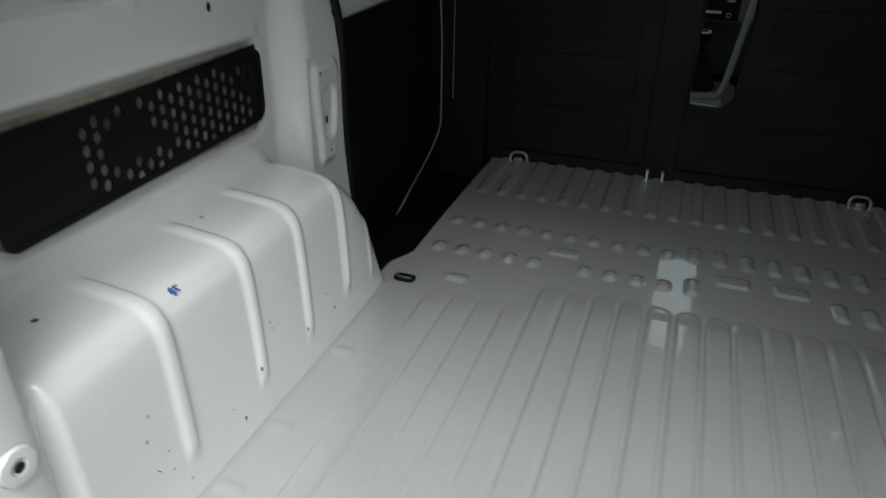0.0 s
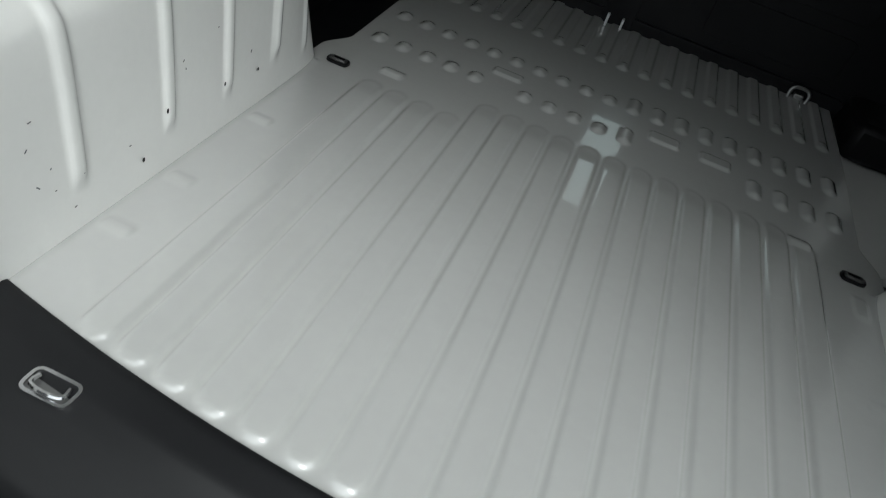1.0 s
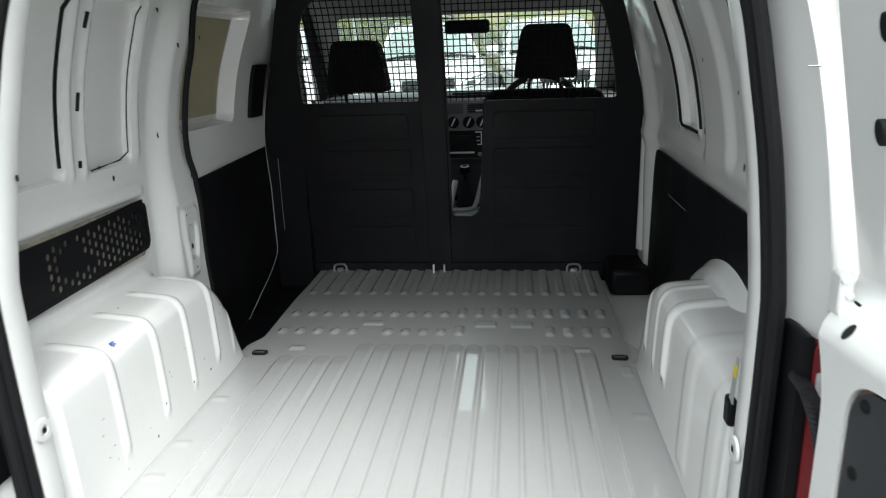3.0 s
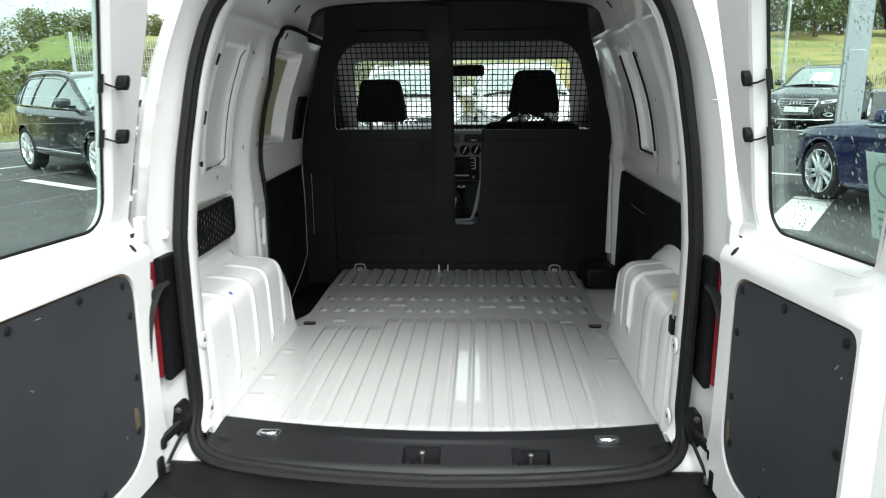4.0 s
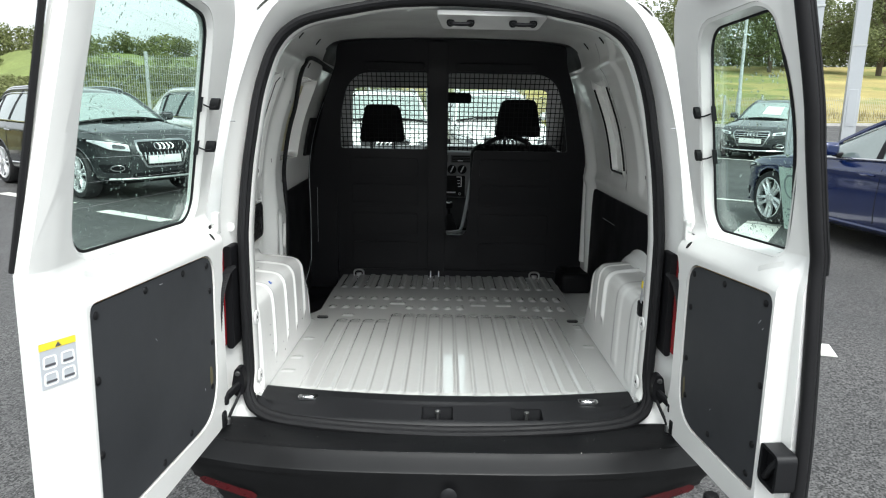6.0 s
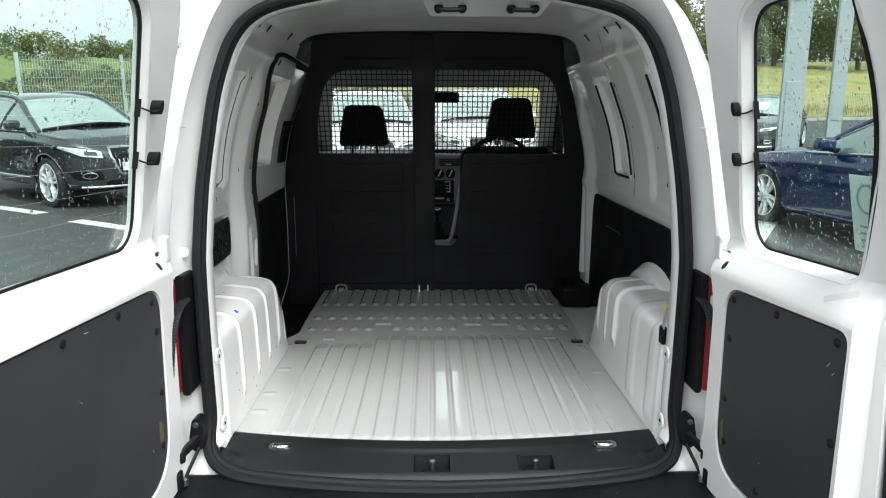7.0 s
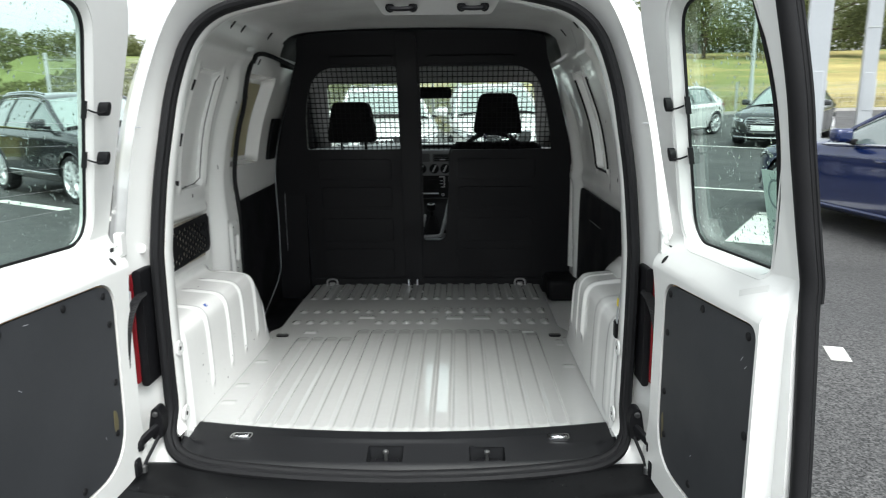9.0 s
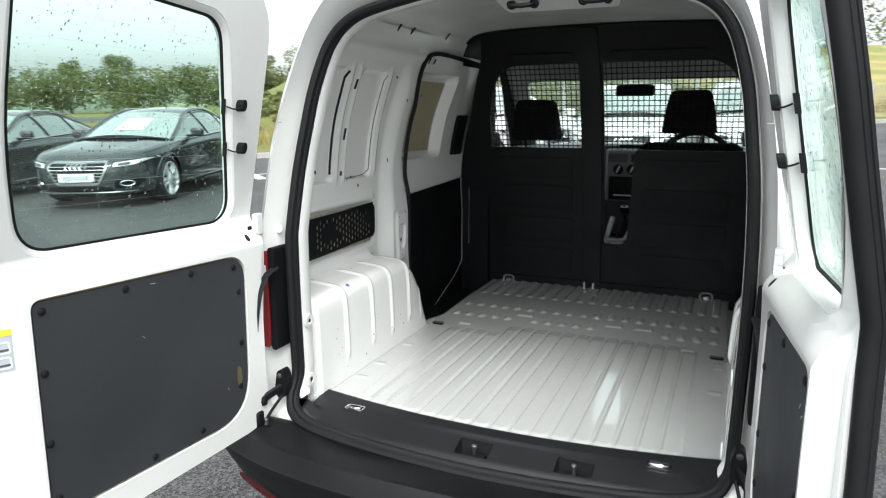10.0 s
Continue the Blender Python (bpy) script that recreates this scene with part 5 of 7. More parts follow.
bulk_rib(-0.112, -0.020, 0.585, 1.80, 0.016, "centre_post")
for z0, z1 in ((0.66, 0.78), (0.82, 0.94), (0.98, 1.10), (1.14, 1.24)):
    bulk_rib(-0.52, -0.165, z0, z1, 0.0045)
    bulk_rib(0.16, 0.54, z0, z1, 0.0045)
bulk_rib(-0.42, -0.13, 1.675, 1.71, 0.008)
bulk_rib(0.02, 0.42, 1.675, 1.71, 0.008)
bulk_rib(-0.60, 0.60, 0.585, 0.625, 0.012, "foot_rail")


def grille(outline, label):
    """A welded wire mesh in a bulkhead window, thin square bars."""
    bm = bmesh.new()
    xs2, zs2 = [p[0] for p in outline], [p[1] for p in outline]

    def span(fixed, axis):
        hits = []
        k = len(outline)
        for i in range(k):
            a, b = outline[i], outline[(i + 1) % k]
            if (a[axis] - fixed) * (b[axis] - fixed) < 0:
                t = (fixed - a[axis]) / (b[axis] - a[axis])
                hits.append(a[1 - axis] + t * (b[1 - axis] - a[1 - axis]))
        return (min(hits), max(hits)) if len(hits) > 1 else None
    x = min(xs2) + 0.012
    while x < max(xs2):
        s = span(x, 0)
        if s:
            tube([on_bulk(x, z, -0.012) for z in lin(s[0], s[1], 8)], 0.0021, bm=bm, sides=4)
        x += 0.0232
    z = min(zs2) + 0.012
    while z < max(zs2):
        s = span(z, 1)
        if s:
            tube([on_bulk(q, z, -0.0145) for q in (s[0], s[1])], 0.0021, bm=bm, sides=4)
        z += 0.0232
    return part("wire_mesh", bm, BLACK, bulkhead, label)


grille(win_l, "black welded wire mesh")
grille([p for p in rounded([(-0.012, 1.668), (0.46, 1.666), (0.530, 1.62), (0.580, 1.48), (0.615, 1.285), (-0.012, 1.285)], [0.01, 0.06, 0.05, 0.08, 0.015, 0.001], 5)], "black welded wire mesh")

# ---- catch panel above the rear opening ----
o = rounded([(-0.034, 1.704), (0.254, 1.704), (0.274, 1.731), (-0.054, 1.733)], 0.008, 4)
panel = part("roof_catch_panel", plate(o, [], lambda x, z, w: Vector((x, 0.122 + 3.0 * (1.725 - z) - w * 0.3, z + 0.007 - w * 0.95)), -0.01, 0.004), CATCH, van, "catch panel at the top of the rear opening, dimmed to grey")
for cx in (0.018, 0.204):
    bm = tube(smooth_curve([(cx - 0.033, 0.134, 1.719), (cx - 0.025, 0.114, 1.714), (cx, 0.110, 1.712), (cx + 0.025, 0.114, 1.714), (cx + 0.033, 0.134, 1.719)], 5), 0.006, sides=8)
    part("striker", bm, BLACK, panel, "black door striker")
    for e in (-0.030, 0.030):
        part("striker_boss", turned([(0.012, 0), (0.012, 0.012), (0.006, 0.016)], 12, m=pose(cx + e, 0.139, 1.719, 90)), BLACK, panel)

# ---- the cab seen through the bulkhead ----
def seat(cx, zshift):
    bm = bmesh.new()
    box(bm, cx - 0.24, cx + 0.24, 1.71, 1.86, 0.70, 1.28 + zshift)
    st = bevelled(part("cab_seat", bm, CLOTH, van, "black cloth cab seat"), 0.06, 4)
    o = rounded([(cx - 0.118, 1.325 + zshift), (cx + 0.118, 1.325 + zshift), (cx + 0.105, 1.42 + zshift), (cx + 0.085, 1.515 + zshift), (cx - 0.085, 1.515 + zshift), (cx - 0.105, 1.42 + zshift)], [0.02, 0.02, 0.06, 0.03, 0.03, 0.06], 5)
    bevelled(part("headrest", plate(o, [], lambda x, z, w: Vector((x, 1.615 + w - 0.1 * (z - 1.4), z)), 0.0, 0.10, (1.36, 1.40, 1.45, 1.49)), CLOTH, st, "black cloth headrest"), 0.018, 3)
    for e in (-0.06, 0.06):
        part("headrest_post", tube([(cx + e, 1.72, 1.20 + zshift), (cx + e, 1.67, 1.35 + zshift)], 0.006, sides=8), CHROME, st)


seat(-0.355, 0.0)
seat(0.355, 0.035)

# dashboard
bm = sheet(lambda x, i: (x, [2.86, 2.50, 2.44, 2.43, 2.46, 2.56][i], [1.262, 1.258, 1.245, 1.232, 0.95, 0.72][i] + 0.012 * math.cos(x * 3)), lin(-0.74, 0.74, 30), range(6))
dash = part("dashboard", bm, DASH, van, "grey dashboard with centre console")
bm = bmesh.new()
box(bm, -0.16, 0.20, 2.40, 2.66, 1.262, 1.285)
tray = bevelled(part("dash_tray", bm, SILVER, dash, "pale grey dashboard top"), 0.010, 3)
bm = bmesh.new()
box(bm, -0.06, 0.14, 2.396, 2.42, 1.266, 1.276)
part("tray_slot", bm, HOLE, tray)
bm = bmesh.new()
box(bm, -0.13, 0.165, 2.352, 2.46, 0.955, 1.255)
cons = bevelled(part("centre_console", bm, CONSOLE, dash, "grey centre console with vent, dials and radio"), 0.018, 3)


def console_plate(name, x0, x1, z0, z1, y, mat, parent, label="", r=0.006):
    o = rounded([(x0, z0), (x1, z0), (x1, z1), (x0, z1)], r, 4)
    return bevelled(part(name, plate(o, [], lambda x, z, w: Vector((x, y - w, z)), 0.0, 0.007), mat, parent, label), 0.002)


vent_box = console_plate("air_vent", 0.012, 0.148, 1.180, 1.228, 2.353, DASH, cons, "rectangular air vent")
console_plate("vent_slot", 0.020, 0.140, 1.186, 1.222, 2.349, HOLE, vent_box)
for z in (1.194, 1.204, 1.214):
    console_plate("vent_slat", 0.022, 0.138, z - 0.0015, z + 0.0015, 2.345, DASH, vent_box, r=0.001)
console_plate("vent_tab", 0.055, 0.088, 1.190, 1.197, 2.338, SILVER, vent_box, r=0.002)
console_plate("air_vent", -0.115, -0.005, 1.180, 1.228, 2.353, DASH, cons, "rectangular air vent")
for kx in (-0.055, 0.020, 0.085):
    dial = part("heater_knob", turned([(0.029, 0), (0.028, 0.010), (0.022, 0.013), (0.004, 0.014)], 20, m=pose(kx, 2.353, 1.138, 90)), BLACK, cons, "round heater knob")
    bm = bmesh.new()
    box(bm, -0.004, 0.004, -0.006, 0.0, -0.020, 0.024, pose(kx, 2.340, 1.138, 0, 25, 0))
    bevelled(part("knob_grip", bm, SILVER, dial), 0.002)
radio = console_plate("radio", -0.105, 0.105, 0.965, 1.098, 2.353, BLACK, cons, "black radio with a small screen")
console_plate("radio_screen", -0.080, 0.040, 1.000, 1.075, 2.347, HOLE, radio)
console_plate("radio_bar", -0.075, 0.046, 0.988, 0.996, 2.345, SILVER, radio, "bright bar under the screen", r=0.002)
for x0, x1, z0, z1 in ((0.078, 0.083, 1.030, 1.092), (0.050, 0.083, 1.088, 1.093), (0.060, 0.083, 1.028, 1.032), (0.056, 0.072, 1.066, 1.069), (0.056, 0.072, 1.048, 1.051)):
    console_plate("key_line", x0, x1, z0, z1, 2.346, SILVER, radio, r=0.001)
part("radio_knob", tube([(0.072 + 0.007 * math.cos(q), 2.344, 0.983 + 0.007 * math.sin(q)) for q in lin(0, 2 * math.pi, 13)[:-1]], 0.0015, closed=True, sides=5), SILVER, radio)
# tunnel, gear lever, hand brake
bm = bmesh.new()
box(bm, -0.11, 0.15, 1.76, 2.46, 0.50, 0.735)
tun = bevelled(part("floor_console", bm, DASH, van, "dark plastic console between the seats"), 0.03)
gaiter = part("gear_gaiter", turned([(0.060, 0), (0.052, 0.03), (0.030, 0.09), (0.016, 0.13)], 16, m=pose(0.010, 2.30, 0.735, 10)), RUBBER, tun, "black gear lever gaiter")
part("gear_stick", tube([(0.008, 2.285, 0.84), (0.003, 2.262, 0.91)], 0.009, sides=8), BLACK, tun)
knob = part("gear_knob", turned([(0.010, 0), (0.024, 0.012), (0.027, 0.03), (0.024, 0.044), (0.008, 0.050)], 16, m=pose(0.003, 2.262, 0.895, 12)), BLACK, tun, "black gear knob with a pale cap")
part("knob_cap", turned([(0.0255, 0), (0.022, 0.009), (0.008, 0.013)], 16, m=pose(0.003, 2.255, 0.931, 12)), SILVER, knob, "pale cap")
brake = part("hand_brake", tube([(-0.060, 2.000, 0.735), (-0.050, 2.012, 0.79), (-0.038, 2.035, 0.85), (-0.029, 2.058, 0.893), (-0.027, 2.063, 0.902)], 0.0135, sides=10), SILVER, tun, "pale grey hand brake lever")
part("brake_foot", turned([(0.016, 0), (0.027, 0.010), (0.027, 0.035), (0.016, 0.050), (0.006, 0.054)], 14, m=pose(-0.064, 1.990, 0.715, -8, 12, 0)), SILVER, brake)
part("console_rim", tube(smooth_curve([(0.158, 2.34, 1.20), (0.140, 2.20, 1.10), (0.112, 2.04, 0.98), (0.092, 1.93, 0.895), (0.074, 1.86, 0.835), (0.055, 1.83, 0.822), (-0.020, 1.82, 0.820)], 6), 0.010, sides=8), CONSOLE, tun, "grey console rim")
part("tray_rim", tube(smooth_curve([(-0.015, 1.80, 0.802), (0.050, 1.795, 0.802), (0.066, 1.79, 0.798), (0.070, 1.785, 0.776)], 5), 0.0035, sides=6), SILVER, tun, "bright rim of the console tray")
part("tray_lip", tube(smooth_curve([(0.094, 1.80, 0.80), (0.096, 1.79, 0.775), (0.080, 1.785, 0.765), (0.0, 1.79, 0.768)], 5), 0.0030, sides=6), SILVER, tun)
bm = bmesh.new()
box(bm, -0.020, 0.085, 1.80, 1.96, 0.735, 0.790)
bevelled(part("cup_holder", bm, CONSOLE, tun), 0.012)
# steering wheel
wm = pose(0.36, 2.18, 1.18, 68, 0, 0)
wheel = part("steering_wheel", tube([wm @ Vector((0.185 * math.cos(q), 0.185 * math.sin(q), 0)) for q in lin(0, 2 * math.pi, 41)[:-1]], 0.015, closed=True, sides=8), RUBBER, van, "black steering wheel")
part("wheel_hub", turned([(0.07, -0.02), (0.075, 0.0), (0.05, 0.02), (0.01, 0.024)], 20, m=wm), RUBBER, wheel)
for q in (0, math.pi, 1.5 * math.pi):
    part("wheel_spoke", tube([wm @ Vector((0.05 * math.cos(q), 0.05 * math.sin(q), 0)), wm @ Vector((0.18 * math.cos(q), 0.18 * math.sin(q), 0))], 0.012, sides=6), RUBBER, wheel)
# windscreen frame, glass and mirror
scr = rounded([(-0.70, 0.0), (0.70, 0.0), (0.60, 0.810), (-0.60, 0.810)], 0.05, 4)


def on_screen(u, v, w):
    return Vector((u, 2.98 - v * 0.80 + w * 0.5, 1.18 + v * 0.58 + w * 0.8))


part("windscreen_frame", plate(rounded([(-0.80, -0.06), (0.80, -0.06), (0.72, 0.95), (-0.72, 0.95)], 0.04, 3), [scr], on_screen, -0.02, 0.02), LINER, van, "grey lined windscreen frame")
pane = part("windscreen", plate(inset(scr, -0.005), [], on_screen, -0.003, 0.003), CLEAR, van, "clear wet windscreen", smooth=False)
pane.visible_shadow = False
rnd = random.Random(31)
bm = bmesh.new()
for i in range(1500):
    u, v, r = rnd.uniform(-0.62, 0.62), rnd.uniform(0.03, 0.78), 0.0022 + 0.0055 * rnd.random() ** 3
    rows = [[bm.verts.new(on_screen(u + r * q * math.cos(a), v + r * q * math.sin(a), 0.0035 + r * 0.5 * h)) for a in [j * math.pi / 3 for j in range(6)]] for h, q in ((0.0, 1.0), (0.5, 0.8), (0.8, 0.4))]
    for a, b in zip(rows, rows[1:]):
        for j in range(6):
            bm.faces.new((a[j], a[(j + 1) % 6], b[(j + 1) % 6], b[j]))
    bm.faces.new(rows[-1])
wet = part("screen_rain_drops", bm, DROP, pane, "rain drops on the windscreen")
wet["kind"] = "stuff"
wet.visible_shadow = False
bm = bmesh.new()
box(bm, -0.075, 0.130, 2.24, 2.27, 1.545, 1.605)
bevelled(part("rear_view_mirror", bm, BLACK, van, "black inside mirror"), 0.015, 3)
# cab roof, sides with window openings, floor and nose
bm = bmesh.new()
box(bm, -0.62, 0.62, 1.40, 2.30, 1.80, 1.83)
part("cab_roof", bm, LINER, van, "grey cab headlining")
for side in (-1, 1):
    o = [(1.70, 0.45), (3.0, 0.45), (3.0, 1.18), (2.25, 1.80), (1.70, 1.80)]
    hole = rounded([(1.84, 1.17), (2.80, 1.17), (2.25, 1.68), (1.84, 1.70)], 0.04, 4)
    part("cab_door", plate(o, [hole], lambda y, z, w: Vector((side * (0.79 - 0.16 * max(0, z - 1.15) + w), y, z)), 0.0, 0.04, (1.15,)), BLACK, van, "black lined cab door")
bm = bmesh.new()
box(bm, -0.78, 0.78, 1.72, 2.9, 0.40, 0.44)
box(bm, -0.78, 0.78, 2.86, 2.92, 0.40, 1.15)
part("cab_floor", bm, BLACK, van, "black cab floor")
part("bonnet", sheet(lambda x, q: (x, 2.92 + 0.75 * q, 1.16 - 0.14 * q - 0.25 * q ** 6 - 0.06 * (x / 0.8) ** 2), lin(-0.78, 0.78, 14), lin(0, 1, 12)), WHITE, van, "white bonnet")
# white outside of the cab: doors, wings, nose and front bumper
for side in (-1, 1):
    o = [(1.86, 0.40), (2.92, 0.40), (2.92, 1.12), (2.28, 1.78), (1.86, 1.84)]
    hole = rounded([(1.92, 1.16), (2.80, 1.16), (2.27, 1.70), (1.92, 1.74)], 0.04, 4)
    door = part("cab_door_skin", plate(o, [hole], lambda y, z, w: Vector((side * (0.845 - 0.20 * max(0, z - 1.12) + w), y, z)), 0.0, 0.02, (1.12,)), WHITE, van, "white outer skin of the cab door")
    bm = bmesh.new()
    box(bm, side * 0.868, side * 0.885, 2.02, 2.16, 1.00, 1.035)
    bevelled(part("cab_door_handle", bm, BLACK, door), 0.006)
    bm = bmesh.new()
    box(bm, side * 0.86, side * 1.02, 2.55, 2.66, 1.14, 1.34)
    bevelled(part("door_mirror", bm, BLACK, door, "black door mirror"), 0.03, 3)
    part("front_wing", sheet(lambda y, z: (side * (0.86 - 0.10 * step(3.3, 3.72, y)), y, max(z, 0.33 + math.sqrt(max(0.0, 0.155 - (y - 3.1) ** 2)) if abs(y - 3.1) < 0.39 else z)), lin(2.92, 3.72, 26), lin(0.38, 1.04, 14)), WHITE, van, "white front wing")
part("front_bumper", sheet(lambda x, z: (x, 3.72 + 0.10 * (1 - (x / 0.80) ** 2) - 0.05 * abs(z - 0.5), z), lin(-0.77, 0.77, 20), lin(0.28, 0.78, 10)), WHITE, van, "white front bumper")
bm = sheet(lambda x, z: (x, 3.70 + 0.06 * (1 - (x / 0.80) ** 2) - 0.25 * (z - 0.78), z), lin(-0.60, 0.60, 12), lin(0.77, 0.93, 5))
part("front_grille", bm, BLACK, van, "black front grille")
part("cab_roof_skin", sheet(lambda x, y: (x, y, 1.868 - 0.05 * (x / 0.7) ** 2 - 0.10 * step(1.95, 2.45, y)), lin(-0.70, 0.70, 14), lin(1.88, 2.34, 10)), WHITE, van, "white cab roof")
# wheels under the van
for wx, wy in ((-0.72, 0.45), (0.72, 0.45), (-0.72, 3.1), (0.72, 3.1)):
    part("tyre", turned([(0.20, -0.09), (0.29, -0.095), (0.315, -0.07), (0.315, 0.07), (0.29, 0.095), (0.20, 0.09)], 28, m=pose(wx, wy, 0.325 + 0.0305 * wy + 0.008 * wx, 0, 90, 0)), TYRE, van, "black van tyre")


# ---- outdoors: the car park rises gently ahead of the van ----
G = pose(0, 0, 0, 1.75, -0.46, 0)


def rise(y):
    """The car park grows a little steeper past the nearest row."""
    return 0.022 * (y - 8.0) ** 2 / 8.0 if 8.0 < y < 12.0 else 0.022 * max(0.0, min(y, 34.0) - 10.0)


def ground_pose(x, y, rz=0.0, z=0.0):
    return G @ pose(x, y, z + rise(y), 0, 0, rz)


def slope_pose(x, y, rz=0.0):
    """A pose that also lies along the slope."""
    return G @ pose(x, y, rise(y), math.degrees(rise(y + 0.5) - rise(y - 0.5)), 0, 0) @ pose(0, 0, 0, 0, 0, rz)


ground = part("ground", sheet(lambda y, x: (x, y, rise(y)), [-900.0, -400.0, -150.0, -50.0] + lin(-20, 8, 8) + lin(8.25, 12, 16) + [16.0, 22.0, 28.0, 34.0, 50.0, 120.0, 300.0, 900.0], [-900.0, -300.0, -100.0, -40.0, -15.0, 0.0, 15.0, 40.0, 100.0, 300.0, 900.0][::-1]), ASPHALT, smooth=False)
ground.matrix_world = G
tagged(ground, "damp dark grey asphalt of a car park", "ground", kind="structure")


def marking(points, label="white painted parking line"):
    bm = plate(points, [], lambda x, y, w: Vector((x, y, w + rise(y))), 0.0, 0.005)
    ob = part("road_marking", bm, ROADPAINT)
    ob.matrix_world = G @ pose(0, 0, 0.001)
    tagged(ob, label, "road marking", "parking lines", "structure")


def line(a, b, w=0.11):
    a, b = Vector(a), Vector(b)
    n = (b - a).normalized()
    n = Vector((-n.y, n.x)) * w / 2
    marking([tuple(a - n), tuple(b - n), tuple(b + n), tuple(a + n)])


line((-7.05, 8.76), (-5.42, 7.75), 0.18)
line((-4.64, 7.12), (-3.50, 6.40), 0.19)
line((-8.75, 9.95), (-7.95, 9.30), 0.20)
line((-8.60, 9.90), (-8.00, 10.80), 0.09)
line((3.05, 5.02), (3.98, 6.50), 0.42)
line((4.02, 6.56), (4.10, 6.68), 0.42)
line((2.85, 9.85), (4.90, 8.50), 0.10)
line((5.90, 16.4), (7.70, 15.05), 0.12)
line((1.5, 14.0), (4.5, 12.2), 0.10)
line((2.29, 2.07), (2.39, 2.04), 0.22)
line((10.5, 16.6), (14.0, 14.6), 0.12)


# boundary line of the car park: kerb, fence, then rough ground
bound = [(-30, -6), (-17.5, 4.2), (-10.9, 12.9), (-2.0, 20.5), (7.5, 28.5), (16.0, 31.5), (34.0, 34.0), (70.0, 36.0)]


def along(points, d):
    """Spots every d metres on a line of points, with their direction."""
    out = []
    for a, b in zip(points, points[1:]):
        a, b = Vector(a), Vector(b)
        n = max(1, round((b - a).length / d))
        for i in range(n):
            out.append((a + (b - a) * i / n, (b - a).normalized()))
    return out


edge = [p for p, d in along([(x - 0.35, y + 0.35) for x, y in bound], 3.0)]
fld = part("field", sheet(lambda p, b: (p.x - 0.6 * b, p.y + 0.8 * b, 0.10 + rise(p.y + 0.8 * b)), edge, [0.0, 1.0, 2.5, 5.0, 9.0, 15.0, 25.0, 60.0, 150.0, 330.0]), GRASS)
fld.matrix_world = G
tagged(fld, "rough green and straw coloured field", "field", kind="structure")
kerb_line = along(bound, 2.0)
mesh = None
for i, (p, d) in enumerate(kerb_line):
    if not -22 < p.x < 46:
        continue
    if mesh is None:
        bm = bmesh.new()
        box(bm, 0, 1.98, -0.09, 0.09, -0.1, 0.13)
        k = part("kerb", bm, CONCRETE, smooth=False)
        mesh = k.data
    else:
        k = part("kerb", None, CONCRETE, data=mesh)
    k.matrix_world = slope_pose(p.x, p.y, math.degrees(math.atan2(d.y, d.x)))
    tagged(k, "pale concrete kerb along the car park edge", "kerb", "kerb stones", "structure")


def fence_panel(height, pitch):
    """One bay of welded mesh fencing with its post."""
    f = new("fence_panel")
    bm = bmesh.new()
    box(bm, -0.04, 0.04, -0.03, 0.03, 0, height + 0.08)
    part("post", bm, GALV, f, "galvanised post", smooth=False)
    bm = bmesh.new()
    x = 0.08
    while x < 2.46:
        box(bm, x - 0.004, x + 0.004, -0.004, 0.004, 0.06, height)
        x += pitch
    z = 0.1
    while z < height:
        box(bm, 0.03, 2.47, -0.006, 0.002, z - 0.004, z + 0.004)
        z += 0.2
    part("mesh_panel", bm, GALV, f, "welded wire mesh", smooth=False)
    return tagged(f, "galvanised welded mesh fence bay with a post", "fence", "boundary fence")


high = fence_panel(2.38, 0.06)
low = fence_panel(1.25, 0.10)
first = {True: True, False: True}
for p, d in along([(x - 0.6, y + 0.6) for x, y in bound], 2.5):
    if not -10.4 < p.x < 36:
        continue
    tall = p.x < 1.5
    src = high if tall else low
    m = ground_pose(p.x, p.y, math.degrees(math.atan2(d.y, d.x)), 0.1)
    if first[tall]:
        src.matrix_world = m
        first[tall] = False
    else:
        copy_thing(src, m)

# hills behind
bm = sheet(lambda a, r: (math.sin(a) * r, math.cos(a) * r, -2 + (26 + 10 * math.sin(a * 3 + 1) + 6 * math.sin(a * 7)) * step(90, 330, r) * (0.55 + 0.45 * step(-0.2, -1.2, a) + 0.3 * step(0.3, 0.9, a))), lin(-2.0, 2.0, 60), lin(70, 420, 24))
hill = part("hill", bm, FARHILL)
tagged(hill, "distant green hillside with fields and hedges", "hill", kind="backdrop")
hill["kind"] = "structure"


# a meadow climbs behind the low fence
def meadow_rise(b):
    return 6.0 * min(1.0, max(0.0, b) / 60.0) ** 1.1


def meadow(a, b):
    x0 = 3.0 + 100.0 * a
    y0 = float(np.interp(x0, [p[0] for p in bound], [p[1] for p in bound]))
    return (x0 - 0.25 * b, y0 + b, -0.05 + 0.17 * step(0.9, 1.6, b) + rise(y0 + b) + meadow_rise(b) * step(0.0, 0.10, a) + 0.15 * math.sin(a * 40 + b * 0.3) * min(1.0, b / 10))


md = part("meadow", sheet(meadow, lin(0, 1, 50), [0.9 + 130.0 * q * q for q in lin(0, 1, 40)]), MEADOW)
md.matrix_world = G
tagged(md, "straw and green meadow climbing behind the low fence", "meadow", kind="structure")


